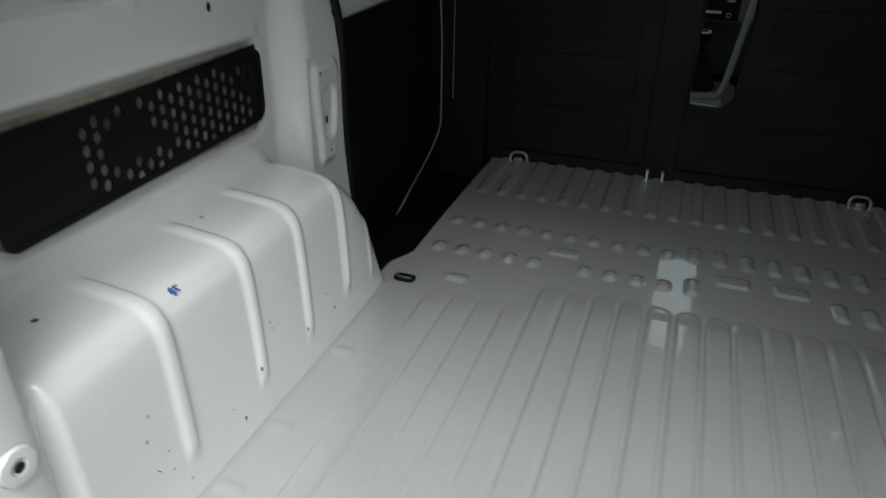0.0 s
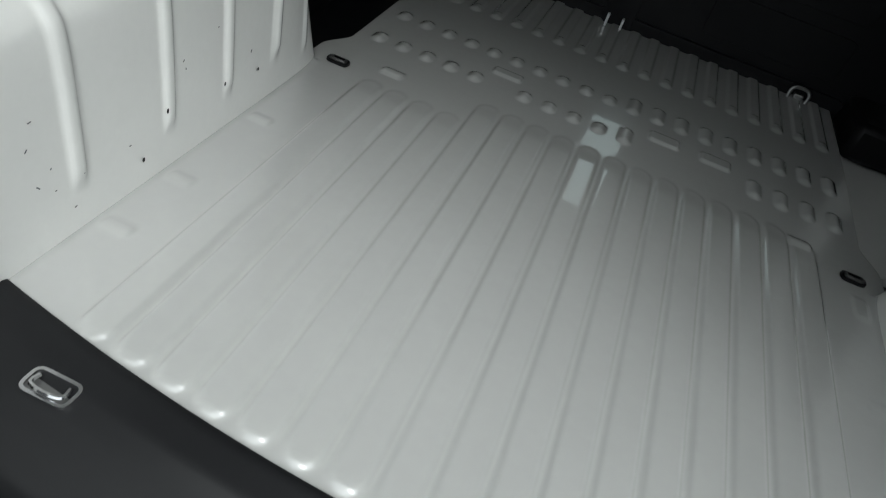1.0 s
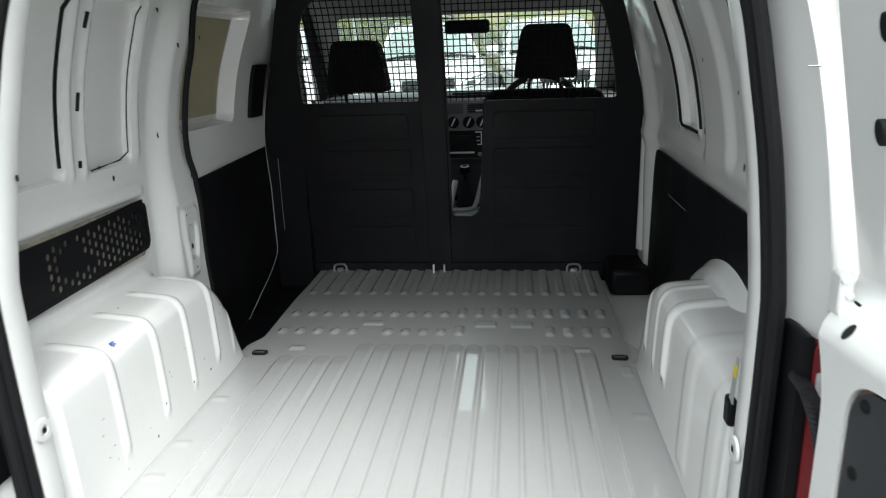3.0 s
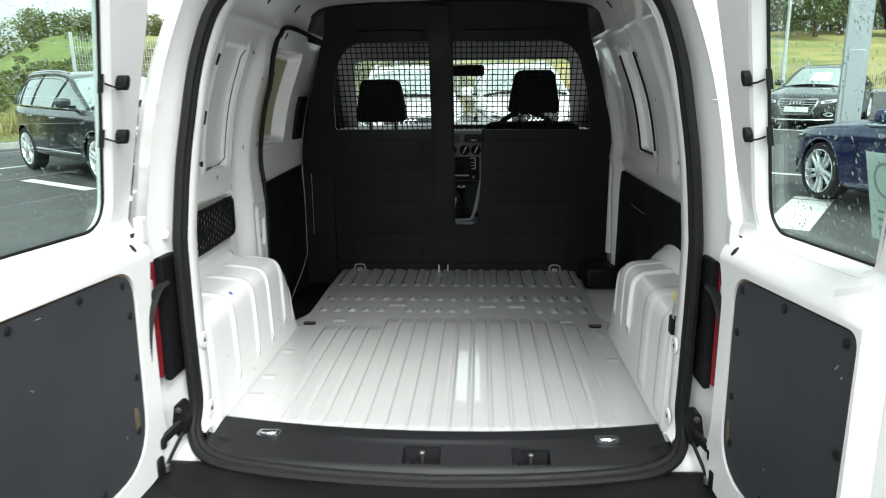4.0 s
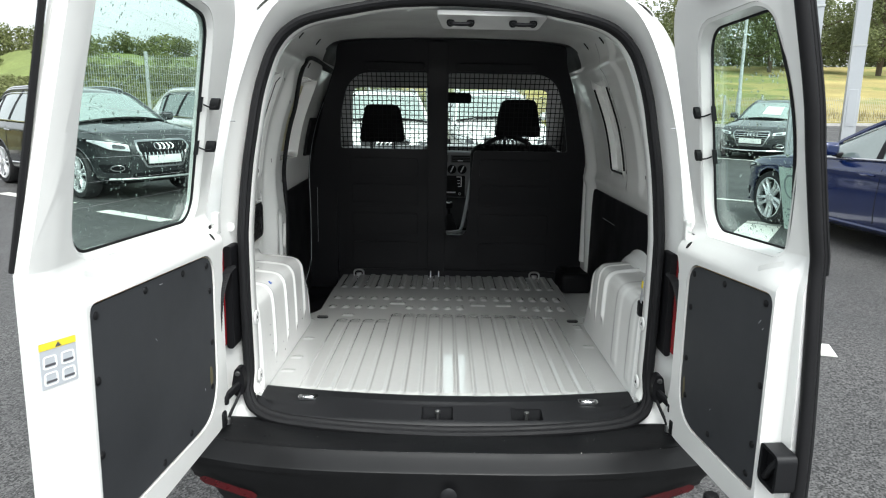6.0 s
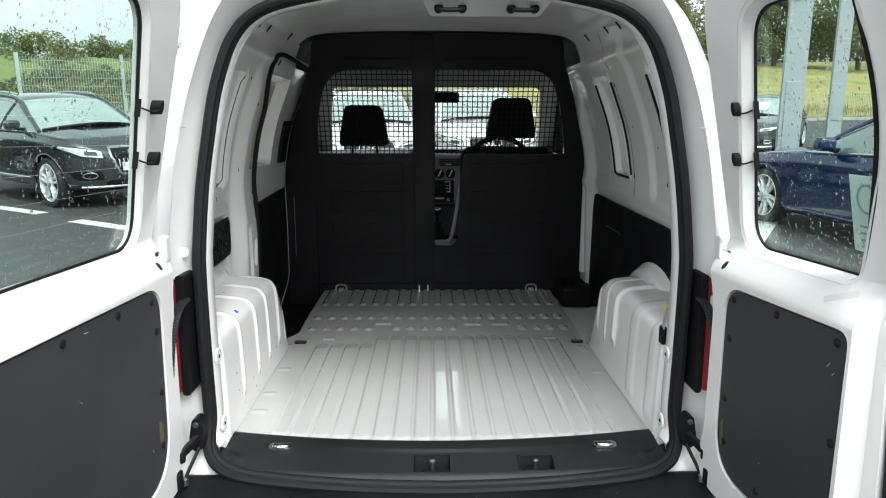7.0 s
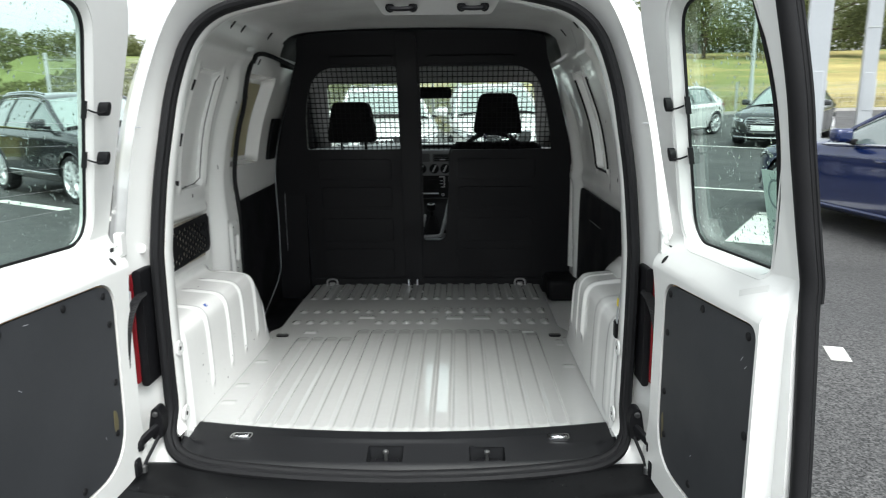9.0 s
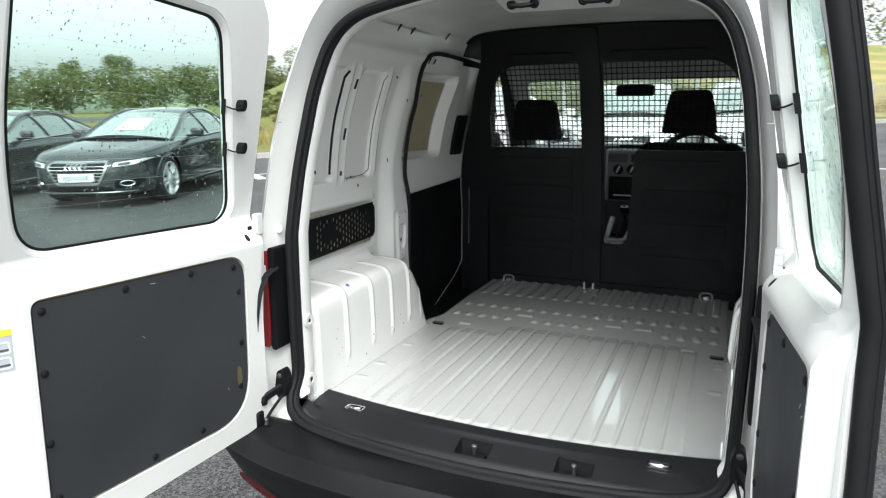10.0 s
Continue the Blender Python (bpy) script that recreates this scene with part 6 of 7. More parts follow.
# ---- vegetation ----
def leaf_cloud(rnd, centres, count, size, bm, squash=0.8):
    """Loose leaf clumps as small bent triangles round a set of centres."""
    for i in range(count):
        c, r = rnd.choice(centres)
        v = Vector((rnd.gauss(0, 1), rnd.gauss(0, 1), rnd.gauss(0, 1))).normalized() * r * (0.55 + 0.5 * rnd.random())
        p = Vector(c) + Vector((v.x, v.y, v.z * squash))
        a = Vector((rnd.gauss(0, 1), rnd.gauss(0, 1), rnd.gauss(0, 0.7))).normalized()
        b = a.cross(Vector((rnd.gauss(0, 1), rnd.gauss(0, 1), rnd.gauss(0, 1)))).normalized()
        s = size * (0.6 + 0.8 * rnd.random())
        q = [bm.verts.new(p + a * s), bm.verts.new(p + b * s * 0.6), bm.verts.new(p - a * s), bm.verts.new(p - b * s * 0.6)]
        bm.faces.new(q)


def tree(seed, height, leaf, spread):
    rnd = random.Random(seed)
    t = new("tree")
    bm = bmesh.new()
    h0 = height * 0.30
    tube([(0, 0, -0.2), (0.05, 0.02, h0 * 0.5), (0.0, 0.08, h0), (0.1, 0.0, height * 0.75)], height * 0.022, bm=bm, sides=7)
    centres = []
    for i in range(15):
        a, e = rnd.uniform(0, 6.28), rnd.random()
        r = spread * (0.25 + 0.75 * rnd.random()) * (1 - 0.5 * e)
        c = (r * math.cos(a), r * math.sin(a), height * (0.17 + 0.73 * e))
        centres.append((c, spread * rnd.uniform(0.28, 0.5)))
        tube([(0, 0, h0 * (0.7 + 0.5 * e)), (c[0] * 0.5, c[1] * 0.5, c[2] * 0.85), c], height * 0.008, bm=bm, sides=5)
    part("trunk", bm, BARK, t, "grey brown trunk and limbs")
    bm = bmesh.new()
    leaf_cloud(rnd, centres, 13000, height * 0.0110, bm)
    part("crown", bm, leaf, t, "loose green crown", smooth=False, normals=False)
    return tagged(t, "broad green tree beyond the fence", "tree", "trees behind the fence")


rnd = random.Random(21)
trees = [tree(1, 8.0, LEAF2, 3.2), tree(2, 7.0, LEAF, 2.6), tree(3, 10.0, LEAF2, 4.0)]
spots = [(24, 50), (19, 52), (30, 48), (36, 52), (43, 50), (50, 55), (28, 58), (40, 62), (22, 64), (58, 58), (34, 44), (27, 54), (46, 58),
         (-20, 40), (-27, 34), (-33, 44), (-38, 30), (-45, 40), (-14, 46), (-52, 26), (-48, 52), (-60, 40), (-30, 56), (-8, 58), (-24, 62), (-40, 16), (-56, 12)]
for i, (x, y) in enumerate(spots):
    src = trees[i % 3]
    x, y = (x * 1.9, y * 1.9) if x < 0 else (x * 1.6, y * 1.6)
    m = ground_pose(x + rnd.uniform(-1, 1), y + rnd.uniform(-1, 1), rnd.uniform(0, 360), 0.05 if x < 0 else meadow_rise(y - 31)) @ Matrix.Scale((1.25 if x > 0 else 0.6) + 0.4 * rnd.random(), 4)
    if i < 3:
        src.matrix_world = m
    else:
        copy_thing(src, m).scale = m.to_scale()


def hedge(name, pts, height, depth, leaf, count, size, label, base=0.6):
    rnd = random.Random(len(label) + count)
    bm = bmesh.new()
    cs = []
    for p, d in along(pts, 0.9):
        for j in range(2):
            cs.append(((p.x + rnd.uniform(-depth, depth) / 2, p.y + rnd.uniform(-depth, depth) / 2, base + height * (0.3 + 0.55 * rnd.random())), height * rnd.uniform(0.3, 0.5)))
    leaf_cloud(rnd, cs, count, size, bm)
    ob = part(name, bm, leaf, smooth=False, normals=False)
    ob.matrix_world = G
    tagged(ob, label, "hedge", kind="stuff")


# a rough bank rises behind the high fence
def bank(a, b):
    x, y = -17.0 + 21.0 * a - 0.62 * b, 15.2 + 15.5 * a + 0.78 * b
    h = (1.9 * step(0.5, 11.0, b) + 1.7 * step(11.0, 26.0, b)) * (0.15 + 0.85 * step(0.05, 0.36, a)) * (1 - step(0.85, 1.0, a)) + 0.25 * math.sin(a * 31 + b) * math.sin(b * 0.9)
    return (x, y, 0.06 + rise(y) + max(0.0, h))


bk = part("grass_bank", sheet(bank, lin(0, 1, 60), lin(0, 13, 26)), GRASS)
bk.matrix_world = G
tagged(bk, "rough straw and olive grass bank behind the fence", "bank", kind="structure")
pasture = part("pasture", sheet(bank, lin(0, 1, 60), lin(13, 30, 26)), PASTURE)
pasture.matrix_world = G
tagged(pasture, "green pasture on top of the bank", "field", kind="structure")
rnd = random.Random(77)
bm = bmesh.new()
cs = []
for i in range(620):
    a, b = 0.95 - 0.93 * rnd.random() ** 1.25, 1.5 + (11.0 if i % 6 else 22.0) * rnd.random() ** 0.7
    q = bank(a, b)
    cs.append(((q[0], q[1], q[2] + 0.25), rnd.uniform(0.3, 0.8) * (0.8 if b > 9 else 1.0) * (0.45 + 0.55 * step(0.15, 0.40, a))))
leaf_cloud(rnd, cs, 70000, 0.075, bm, 0.7)
ob = part("brambles", bm, LEAF, smooth=False, normals=False)
ob.matrix_world = G
tagged(ob, "olive green brambles and scrub on the bank", "shrubs", kind="stuff")
hedge("ridge_trees", [bank(a, 25.0)[:2] for a in lin(0.25, 0.9, 8)], 1.9, 4.0, LEAF, 20000, 0.075, "row of bushy trees along the top of the pasture", 3.7)
hedge("field_bushes", [(-120, 2), (-86, 36), (-60, 60), (-36, 74)], 4.6, 7.0, LEAF, 62000, 0.125, "rounded green bushes along the far side of the field")
hedge("tree_belt", [(22, 112), (60, 106), (110, 96)], 16.0, 9.0, LEAF2, 60000, 0.27, "dark green belt of trees beyond the field")
hedge("far_hedge", [(-95, 30), (-60, 62), (-25, 80), (-5, 88)], 5.0, 6.0, LEAF2, 30000, 0.20, "far hedgerow of dark trees on the rise")
# dry grass along the fence
rnd = random.Random(8)
bm = bmesh.new()
for p, d in along([(x - 1.2, y + 1.2) for x, y in bound[1:7]], 0.12):
    for j in range(14):
        q = Vector((p.x + rnd.uniform(-2.6, 0.4), p.y + rnd.uniform(-0.4, 2.6), 0.0))
        q.z = 0.08 + rise(q.y)
        h, a = rnd.uniform(0.3, 0.85), rnd.uniform(0, 6.28)
        w = Vector((math.cos(a), math.sin(a), 0)) * 0.02
        bm.faces.new([bm.verts.new(q - w), bm.verts.new(q + w), bm.verts.new(q + Vector((rnd.uniform(-0.2, 0.2), rnd.uniform(-0.2, 0.2), h)))])
dry = part("dry_grass", bm, STRAW, smooth=False, normals=False)
dry.matrix_world = G
tagged(dry, "tall straw coloured grass along the fence", "grass", kind="stuff")


# ---- steel columns ----
def column(x, y, w, height, label, category="column", group=""):
    c = thing("steel_column", label, category, ground_pose(x, y, -22), group)
    bm = bmesh.new()
    box(bm, -w / 2, w / 2, -w / 2, w / 2, 0, height)
    part("shaft", bm, COLUMN, c, smooth=False)
    bm = bmesh.new()
    box(bm, -w * 0.8, w * 0.8, -w * 0.8, w * 0.8, 0, 0.05)
    part("base_plate", bm, GALV, c, smooth=False)
    bm = bmesh.new()
    box(bm, -w * 0.53, w * 0.53, -w * 0.53, w * 0.53, 2.9, 2.93)
    part("joint_collar", bm, GALV, c, smooth=False)
    bm = bmesh.new()
    box(bm, -w * 0.34, w * 0.34, -w / 2 - 0.012, -w / 2 + 0.01, 0.75, 1.75)
    bevelled(part("access_hatch", bm, COLUMN, c, "screwed-on access hatch"), 0.006)


column(5.46, 8.81, 0.30, 9.0, "pale grey painted steel column in the car park", group="steel columns")
column(11.25, 17.45, 0.34, 9.0, "pale grey painted steel column in the car park", group="steel columns")


def lamp_post(x, y, height):
    t = thing("lamp_post", "slim galvanised lamp post beside the fence", "lamp post", ground_pose(x, y))
    part("pole", turned([(0.09, 0), (0.085, 1.6), (0.06, 1.7), (0.045, height)], 12), GALV, t)
    part("arm", tube([(0, 0, height), (0.3, -0.1, height + 0.2), (0.9, -0.3, height + 0.25)], 0.03, sides=6), GALV, t)
    bm = bmesh.new()
    box(bm, 0.85, 1.4, -0.5, -0.2, height + 0.2, height + 0.3)
    bevelled(part("lantern", bm, GALV, t), 0.03)


lamp_post(10.83, 23.9, 7.5)


# ---- parked cars ----
class Shape:
    """The lines of one kind of car, nose towards +x, standing on z = 0."""

    def __init__(self, nose, tail, width, low, wheel, axles, shoulder, rail, front, rear, posts, grille, lamp):
        self.nose, self.tail, self.width, self.low, self.wheel, self.axles = nose, tail, width, low, wheel, axles
        self.shoulder, self.rail, self.front, self.rear, self.posts, self.grille, self.lamp = shoulder, rail, front, rear, posts, grille, lamp
        self.mid, self.half = (nose + tail) / 2, (nose - tail) / 2

    def top(self, x):
        xs, zs = [p[0] for p in self.shoulder], [p[1] for p in self.shoulder]
        return float(np.interp(-x, [-q for q in xs], zs))

    def bottom(self, x, y):
        z = self.low
        if abs(y) > 0.6 * self.width:
            for ax in self.axles:
                r = self.wheel * 1.14
                if abs(x - ax) < r:
                    z = max(z, self.wheel + math.sqrt(r * r - (x - ax) ** 2))
        return z

    def tuck(self, v, x):
        """How far the flank lies inside the widest outline, from the sill (0) to the shoulder (1)."""
        d = float(np.interp(v, [0, 0.05, 0.15, 0.32, 0.5, 0.66, 0.78, 0.83, 0.93, 1], [0.075, 0.036, 0.016, 0.006, 0.0, 0.006, 0.010, 0.002, 0.028, 0.075]))
        return d + 0.10 * step(self.nose - 0.5, self.nose, x) * max(0.0, (v - 0.72) / 0.28) ** 2

    def outline(self, n):
        """Half of the plan outline from the nose round to the tail: x, y and the way inwards."""
        pts = []
        for i in range(1201):
            a = math.pi * i / 1200
            c, s = math.cos(a), math.sin(a)
            pts.append((self.mid + self.half * math.copysign(abs(c) ** (2 / 7), c), self.width * abs(s) ** (2 / 2.6)))
        pts = resample(pts, n)
        out = []
        for i, (x, y) in enumerate(pts):
            a, b = pts[max(i - 1, 0)], pts[min(i + 1, n - 1)]
            t = Vector((b[0] - a[0], b[1] - a[1])).normalized()
            out.append((x, y, Vector((-abs(t.y) if x > self.mid else abs(t.y), -abs(t.x)))))
        return out

    def spot(self, x, y, inward, v):
        z0, z1 = self.bottom(x, y), self.top(x)
        d = self.tuck(v if z0 < self.low + 0.02 else (z0 + (z1 - z0) * v - self.low) / (z1 - self.low), x)
        return (x + inward.x * d, max(0.0, y + inward.y * d), z0 + (z1 - z0) * v)

    def face(self, y, z, w):
        """A spot on the nose; w stands forward."""
        at, d = abs(y), 0.0
        for i in range(4):
            at = min(at, self.width * 0.999)
            x = self.mid + self.half * max(0.0, 1 - (at / self.width) ** 2.6) ** (1 / 7)
            out = Vector((7 * max(0.0, (x - self.mid) / self.half) ** 6 / self.half, 2.6 * (at / self.width) ** 1.6 / self.width)).normalized()
            d = self.tuck(min(1.0, max(0.0, (z - self.low) / (self.top(x) - self.low))), x) - w
            at = abs(y) + out.y * d
        return Vector((x - out.x * d, y, z))

    def side(self, x, z, sgn, w):
        """A spot on the flank; w stands outwards."""
        v = min(1.0, max(0.0, (z - self.low) / (self.top(x) - self.low)))
        y = self.width * max(0.0, 1 - abs((x - self.mid) / self.half) ** 7) ** (1 / 2.6)
        return Vector((x, sgn * (y - self.tuck(v, x) + w), z))


SHAPES = {
    "suv": Shape(2.32, -2.31, 0.945, 0.29, 0.368, (1.42, -1.39),
                 [(2.32, 0.885), (2.22, 0.935), (2.0, 0.99), (1.4, 1.055), (0.95, 1.085), (0, 1.085), (-1.2, 1.10), (-2.0, 1.12), (-2.31, 1.09)],
                 [(1.04, 0.79, 1.09), (0.60, 0.72, 1.325), (0.20, 0.645, 1.53), (-0.30, 0.625, 1.605), (-1.0, 0.615, 1.61), (-1.72, 0.605, 1.54), (-2.16, 0.74, 1.12)], 2, 5, (0.0, -0.95, -1.62), (0.69, 0.205, 0.43), (0.80, 1.4)),
    "saloon": Shape(2.38, -2.37, 0.915, 0.21, 0.335, (1.41, -1.42),
                    [(2.38, 0.70), (2.25, 0.755), (2.0, 0.80), (1.4, 0.86), (0.85, 0.905), (0, 0.93), (-1, 0.955), (-1.8, 0.97), (-2.2, 0.96), (-2.37, 0.90)],
                    [(0.78, 0.755, 0.905), (0.32, 0.69, 1.14), (-0.11, 0.605, 1.335), (-0.50, 0.58, 1.405), (-0.98, 0.575, 1.395), (-1.40, 0.585, 1.30), (-1.95, 0.68, 0.985)], 2, 5, (-0.28, -1.12), (0.545, 0.19, 0.44), (0.66, 1.0)),
    "coupe": Shape(2.48, -2.48, 0.955, 0.21, 0.345, (1.47, -1.45),
                   [(2.48, 0.69), (2.33, 0.755), (2.0, 0.81), (1.4, 0.87), (0.95, 0.90), (0, 0.935), (-1, 0.965), (-1.9, 0.97), (-2.3, 0.96), (-2.48, 0.90)],
                   [(1.02, 0.785, 0.905), (0.52, 0.71, 1.13), (0.06, 0.615, 1.315), (-0.45, 0.585, 1.385), (-1.0, 0.575, 1.36), (-1.55, 0.585, 1.22), (-2.12, 0.70, 0.98)], 2, 5, (-0.22, -1.16), (0.53, 0.175, 0.45), (0.65, 0.95)),
}


def alloy_rim(wr):
    """An alloy rim with five split, tapered spokes."""
    bm = turned([(wr * 0.70, 0.02), (wr * 0.76, 0.06), (wr * 0.765, 0.108), (wr * 0.735, 0.114), (wr * 0.70, 0.075), (wr * 0.68, 0.03)], 30)
    for q in range(5):
        a = q * 2 * math.pi / 5 + 0.3
        for side in (-1, 1):
            def place(u, v, w, a=a, side=side):
                b = v * (1 - 0.30 * u) + side * (0.020 + 0.026 * u)
                r = 0.045 + u * (wr * 0.71 - 0.045)
                return Vector((r * math.cos(a) - b * math.sin(a), r * math.sin(a) + b * math.cos(a), w - 0.020 * math.sin(u * math.pi) + 0.012 * u))
            tmp = plate([(0, -0.022), (0.35, -0.023), (0.7, -0.025), (1, -0.030), (1, 0.030), (0.7, 0.025), (0.35, 0.023), (0, 0.022)], [], place, 0.078, 0.102)
            mesh = bpy.data.meshes.new("spoke")
            tmp.to_mesh(mesh)
            tmp.free()
            bm.from_mesh(mesh)
            bpy.data.meshes.remove(mesh)
    turned([(0.07, 0.07), (0.066, 0.108), (0.045, 0.116), (0.02, 0.118)], 16, bm=bm)
    return bm


def parked_car(name, shape, colour, m, label, seed=0, chrome=True, paper=False):
    """A parked car: shaped flanks, bonnet, roof shell, glass, wheels, lamps, grille, mirrors and plate."""
    s = SHAPES[shape]
    suv = shape == "suv"
    car = thing(name, label, "car", m, "parked cars")
    low, wr, width = s.low, s.wheel, s.width
    ring_pts = s.outline(150)
    levels = [0, 0.05, 0.12, 0.22, 0.34, 0.46, 0.58, 0.68, 0.76, 0.80, 0.84, 0.90, 0.95, 1.0]
    bm = bmesh.new()
    for sgn in (1, -1):
        sheet(lambda i, v: tuple(a * b for a, b in zip(s.spot(*ring_pts[i], v), (1, sgn, 1))), range(len(ring_pts)), levels, bm)
    # bonnet and boot between the shoulders
    a_base, c_base = s.rail[0], s.rail[-1]

    def deck(i, f, crown):
        x, y, z = s.spot(*ring_pts[i], 1.0)
        ridge = 0.014 * math.exp(-(((abs(f) - 0.62) / 0.10) ** 2)) if x > 0 else 0.0
        return (x, f * y, z + crown(x) * (1 - f * f) + ridge * min(1.0, 2.5 * abs(s.nose - x)))

    front_rows = [i for i, p in enumerate(ring_pts) if p[0] > a_base[0] - 0.35]
    rear_rows = [i for i, p in enumerate(ring_pts) if p[0] < c_base[0] + 0.35]
    crown_f = lambda x: 0.088 * step(s.nose + 0.15, a_base[0], x)
    crown_r = lambda x: 0.03
    sheet(lambda i, f: deck(i, f, crown_f), front_rows, lin(-1, 1, 15), bm)
    sheet(lambda i, f: deck(i, f, crown_r), rear_rows, lin(-1, 1, 9), bm)
    bmesh.ops.remove_doubles(bm, verts=bm.verts, dist=0.002)
    body = part("body", bm, colour, car, "glossy painted body, wet with rain")
    # cabin shell between the two rails
    rail = smooth_curve(s.rail, 6)
    n_f, n_r, n_end = s.front * 6, s.rear * 6, len(rail) - 1

    def shell(i, f, lift=0.0):
        x, y, z = rail[i]
        t = i / n_f if i < n_f else 1.0
        e = max(0.0, (i - n_r) / (n_end - n_r))
        bow = 0.26 - 0.19 * t - (0.07 + 0.05) * step(0, 1, max(0, (i - n_f) / (n_r - n_f))) - 0.15 * e
        crown = 0.085 - 0.040 * t
        return (x + bow * (1 - f * f), f * (y + 0.004), z + crown * (1 - f * f) + lift)

    part("roof", sheet(lambda i, f: shell(i, f), range(n_f, n_r + 1), lin(-1, 1, 11)), colour, body)
    part("front_windscreen", sheet(lambda i, f: shell(i, f * 0.965), range(0, n_f + 1), lin(-1, 1, 11)), SCREEN, body, "windscreen, pale sky reflection in its colour")
    part("screen_cowl", tube([shell(0, f, 0.012) for f in lin(-0.95, 0.95, 11)], 0.022, sides=6), BLACK, body)
    part("rear_window", sheet(lambda i, f: shell(i, f * 0.95), range(n_r, n_end + 1), lin(-1, 1, 9)), CARGLASS, body, "dark rear window")
    if paper:
        bm = sheet(lambda i, f: shell(i, 0.10 + 0.30 * f, 0.008), range(3, 9), lin(-1, 1, 3))
        part("price_paper", bm, PAPER, body, "white paper behind the windscreen", smooth=False)

    def pane_at(i, v, sgn, out=0.0):
        """A spot on the cabin's side: i along the rail, v from the belt (0) to the rail (1)."""
        x1, y1, z1 = rail[i]
        f = i / n_end
        x0 = a_base[0] + (c_base[0] - a_base[0]) * f
        p0 = s.side(x0, s.top(x0) - 0.001, 1, 0.0)
        y0, z0 = p0.y + 0.010, p0.z
        bulge = 0.022 * math.sin(v * math.pi)
        return (x0 + (x1 - x0) * v, sgn * (y0 + (y1 - y0) * v + bulge + out), z0 + (z1 - z0) * v)

    for sgn in (-1, 1):
        part("side_window", sheet(lambda i, v: pane_at(i, v, sgn), range(0, n_end + 1), lin(0, 1, 7)), CARGLASS, body, "dark side windows")
        part("cant_rail", tube([pane_at(i, 1.0, sgn, 0.0) for i in range(0, n_end + 1)], 0.036, sides=7), colour, body, "roof pillar and rail in body colour")
        tail_i = n_end - (5 if suv else 7)
        part("rear_pillar", sheet(lambda i, v: pane_at(i, v, sgn, 0.008), range(tail_i, n_end + 1), lin(0, 1, 5)), colour, body)
        for px in s.posts:
            i0 = min(range(n_end), key=lambda i: abs(pane_at(i, 0.5, 1)[0] - px))
            bm = sheet(lambda e, v: (pane_at(i0, v, sgn, 0.006)[0] + e, *pane_at(i0, v, sgn, 0.006)[1:]), (-0.04, 0.04), lin(0.02, 0.96, 6))
            part("door_pillar", bm, BLACK, body)
        if chrome:
            low_line = [pane_at(i, 0.02, sgn, 0.014) for i in range(1, tail_i + 1)]
            top_line = [pane_at(i, 0.90, sgn, 0.012) for i in range(tail_i, 4, -1)]
            part("window_trim", tube(low_line, 0.011, sides=5), CHROME, body, "bright window trim")
            part("window_trim", tube(top_line, 0.009, sides=5), CHROME, body, "bright window trim")
            if suv:
                part("roof_rail", tube([(x - 0.0, sgn * (abs(y) - 0.03), z + 0.055) for x, y, z in [pane_at(i, 1.0, sgn) for i in range(n_f + 2, n_r + 1)]], 0.018, sides=6), CHROME, body, "bright roof rail")
        part("sill_strip", tube([s.side(x, low + (0.13 if suv else 0.05), sgn, 0.006) for x in lin(0.92, -0.88, 8)], 0.013 if suv else 0.02, sides=6), CHROME if suv else colour, body)
        for hx in ((0.02, -0.92) if suv else (-0.22, -1.10)):
            z = s.top(hx) - 0.145
            part("door_handle", tube([s.side(hx + 0.095, z, sgn, 0.004), s.side(hx + 0.05, z + 0.006, sgn, 0.030), s.side(hx - 0.05, z + 0.008, sgn, 0.030), s.side(hx - 0.095, z, sgn, 0.004)], 0.013, sides=6), CHROME if (chrome and suv) else colour, body)
        gaps = (0.82, -0.28, -1.0) if suv else (0.80, -0.36, -1.12)
        for hx in gaps:
            part("door_gap", tube([s.side(hx - 0.04 * q, low + 0.10 + (s.top(hx) - low - 0.11) * q, sgn, 0.0005) for q in lin(0, 1, 9)], 0.0045, sides=4), HOLE, body)
        part("bonnet_gap", tube([s.side(x, s.top(x) - 0.022, sgn, -0.002) for x in lin(1.02, s.nose - 0.45, 9)], 0.004, sides=4), HOLE, body)
        mx = a_base[0] - (0.33 if suv else 0.50)
        zb = s.top(mx) + 0.02
        y0 = s.side(mx, s.top(mx), 1, 0).y
        bm = bmesh.new()
        box(bm, mx - 0.06, mx + 0.09, sgn * (y0 + 0.05), sgn * (y0 + 0.25), zb + 0.01, zb + 0.155)
        mir = bevelled(part("door_mirror", bm, colour, body, "door mirror"), 0.045, 4)
        bm = bmesh.new()
        box(bm, mx - 0.02, mx + 0.05, sgn * (y0 - 0.03), sgn * (y0 + 0.08), zb - 0.005, zb + 0.04)
        bevelled(part("mirror_foot", bm, BLACK, mir), 0.012)
        # wheel arch lip
        for ax in s.axles:
            r = wr * 1.14
            pts = []
            for q in lin(0.10, math.pi - 0.10, 15):
                x, z = ax + r * math.cos(q), wr + r * math.sin(q)
                if z > low + 0.02:
                    pts.append(s.side(x, z, sgn, -0.004))
            part("arch_lip", tube(pts, 0.012, sides=6), BLACK if suv and colour is not GRAPHITE else colour, body)
    # front: grille, plate, lamps and bumper
    zc, gh, gw = s.grille
    o = rounded([(-gw * 0.93, zc + gh), (gw * 0.93, zc + gh), (gw, zc + gh * 0.45), (gw * 0.70, zc - gh), (-gw * 0.70, zc - gh), (-gw, zc + gh * 0.45)], 0.05, 4)
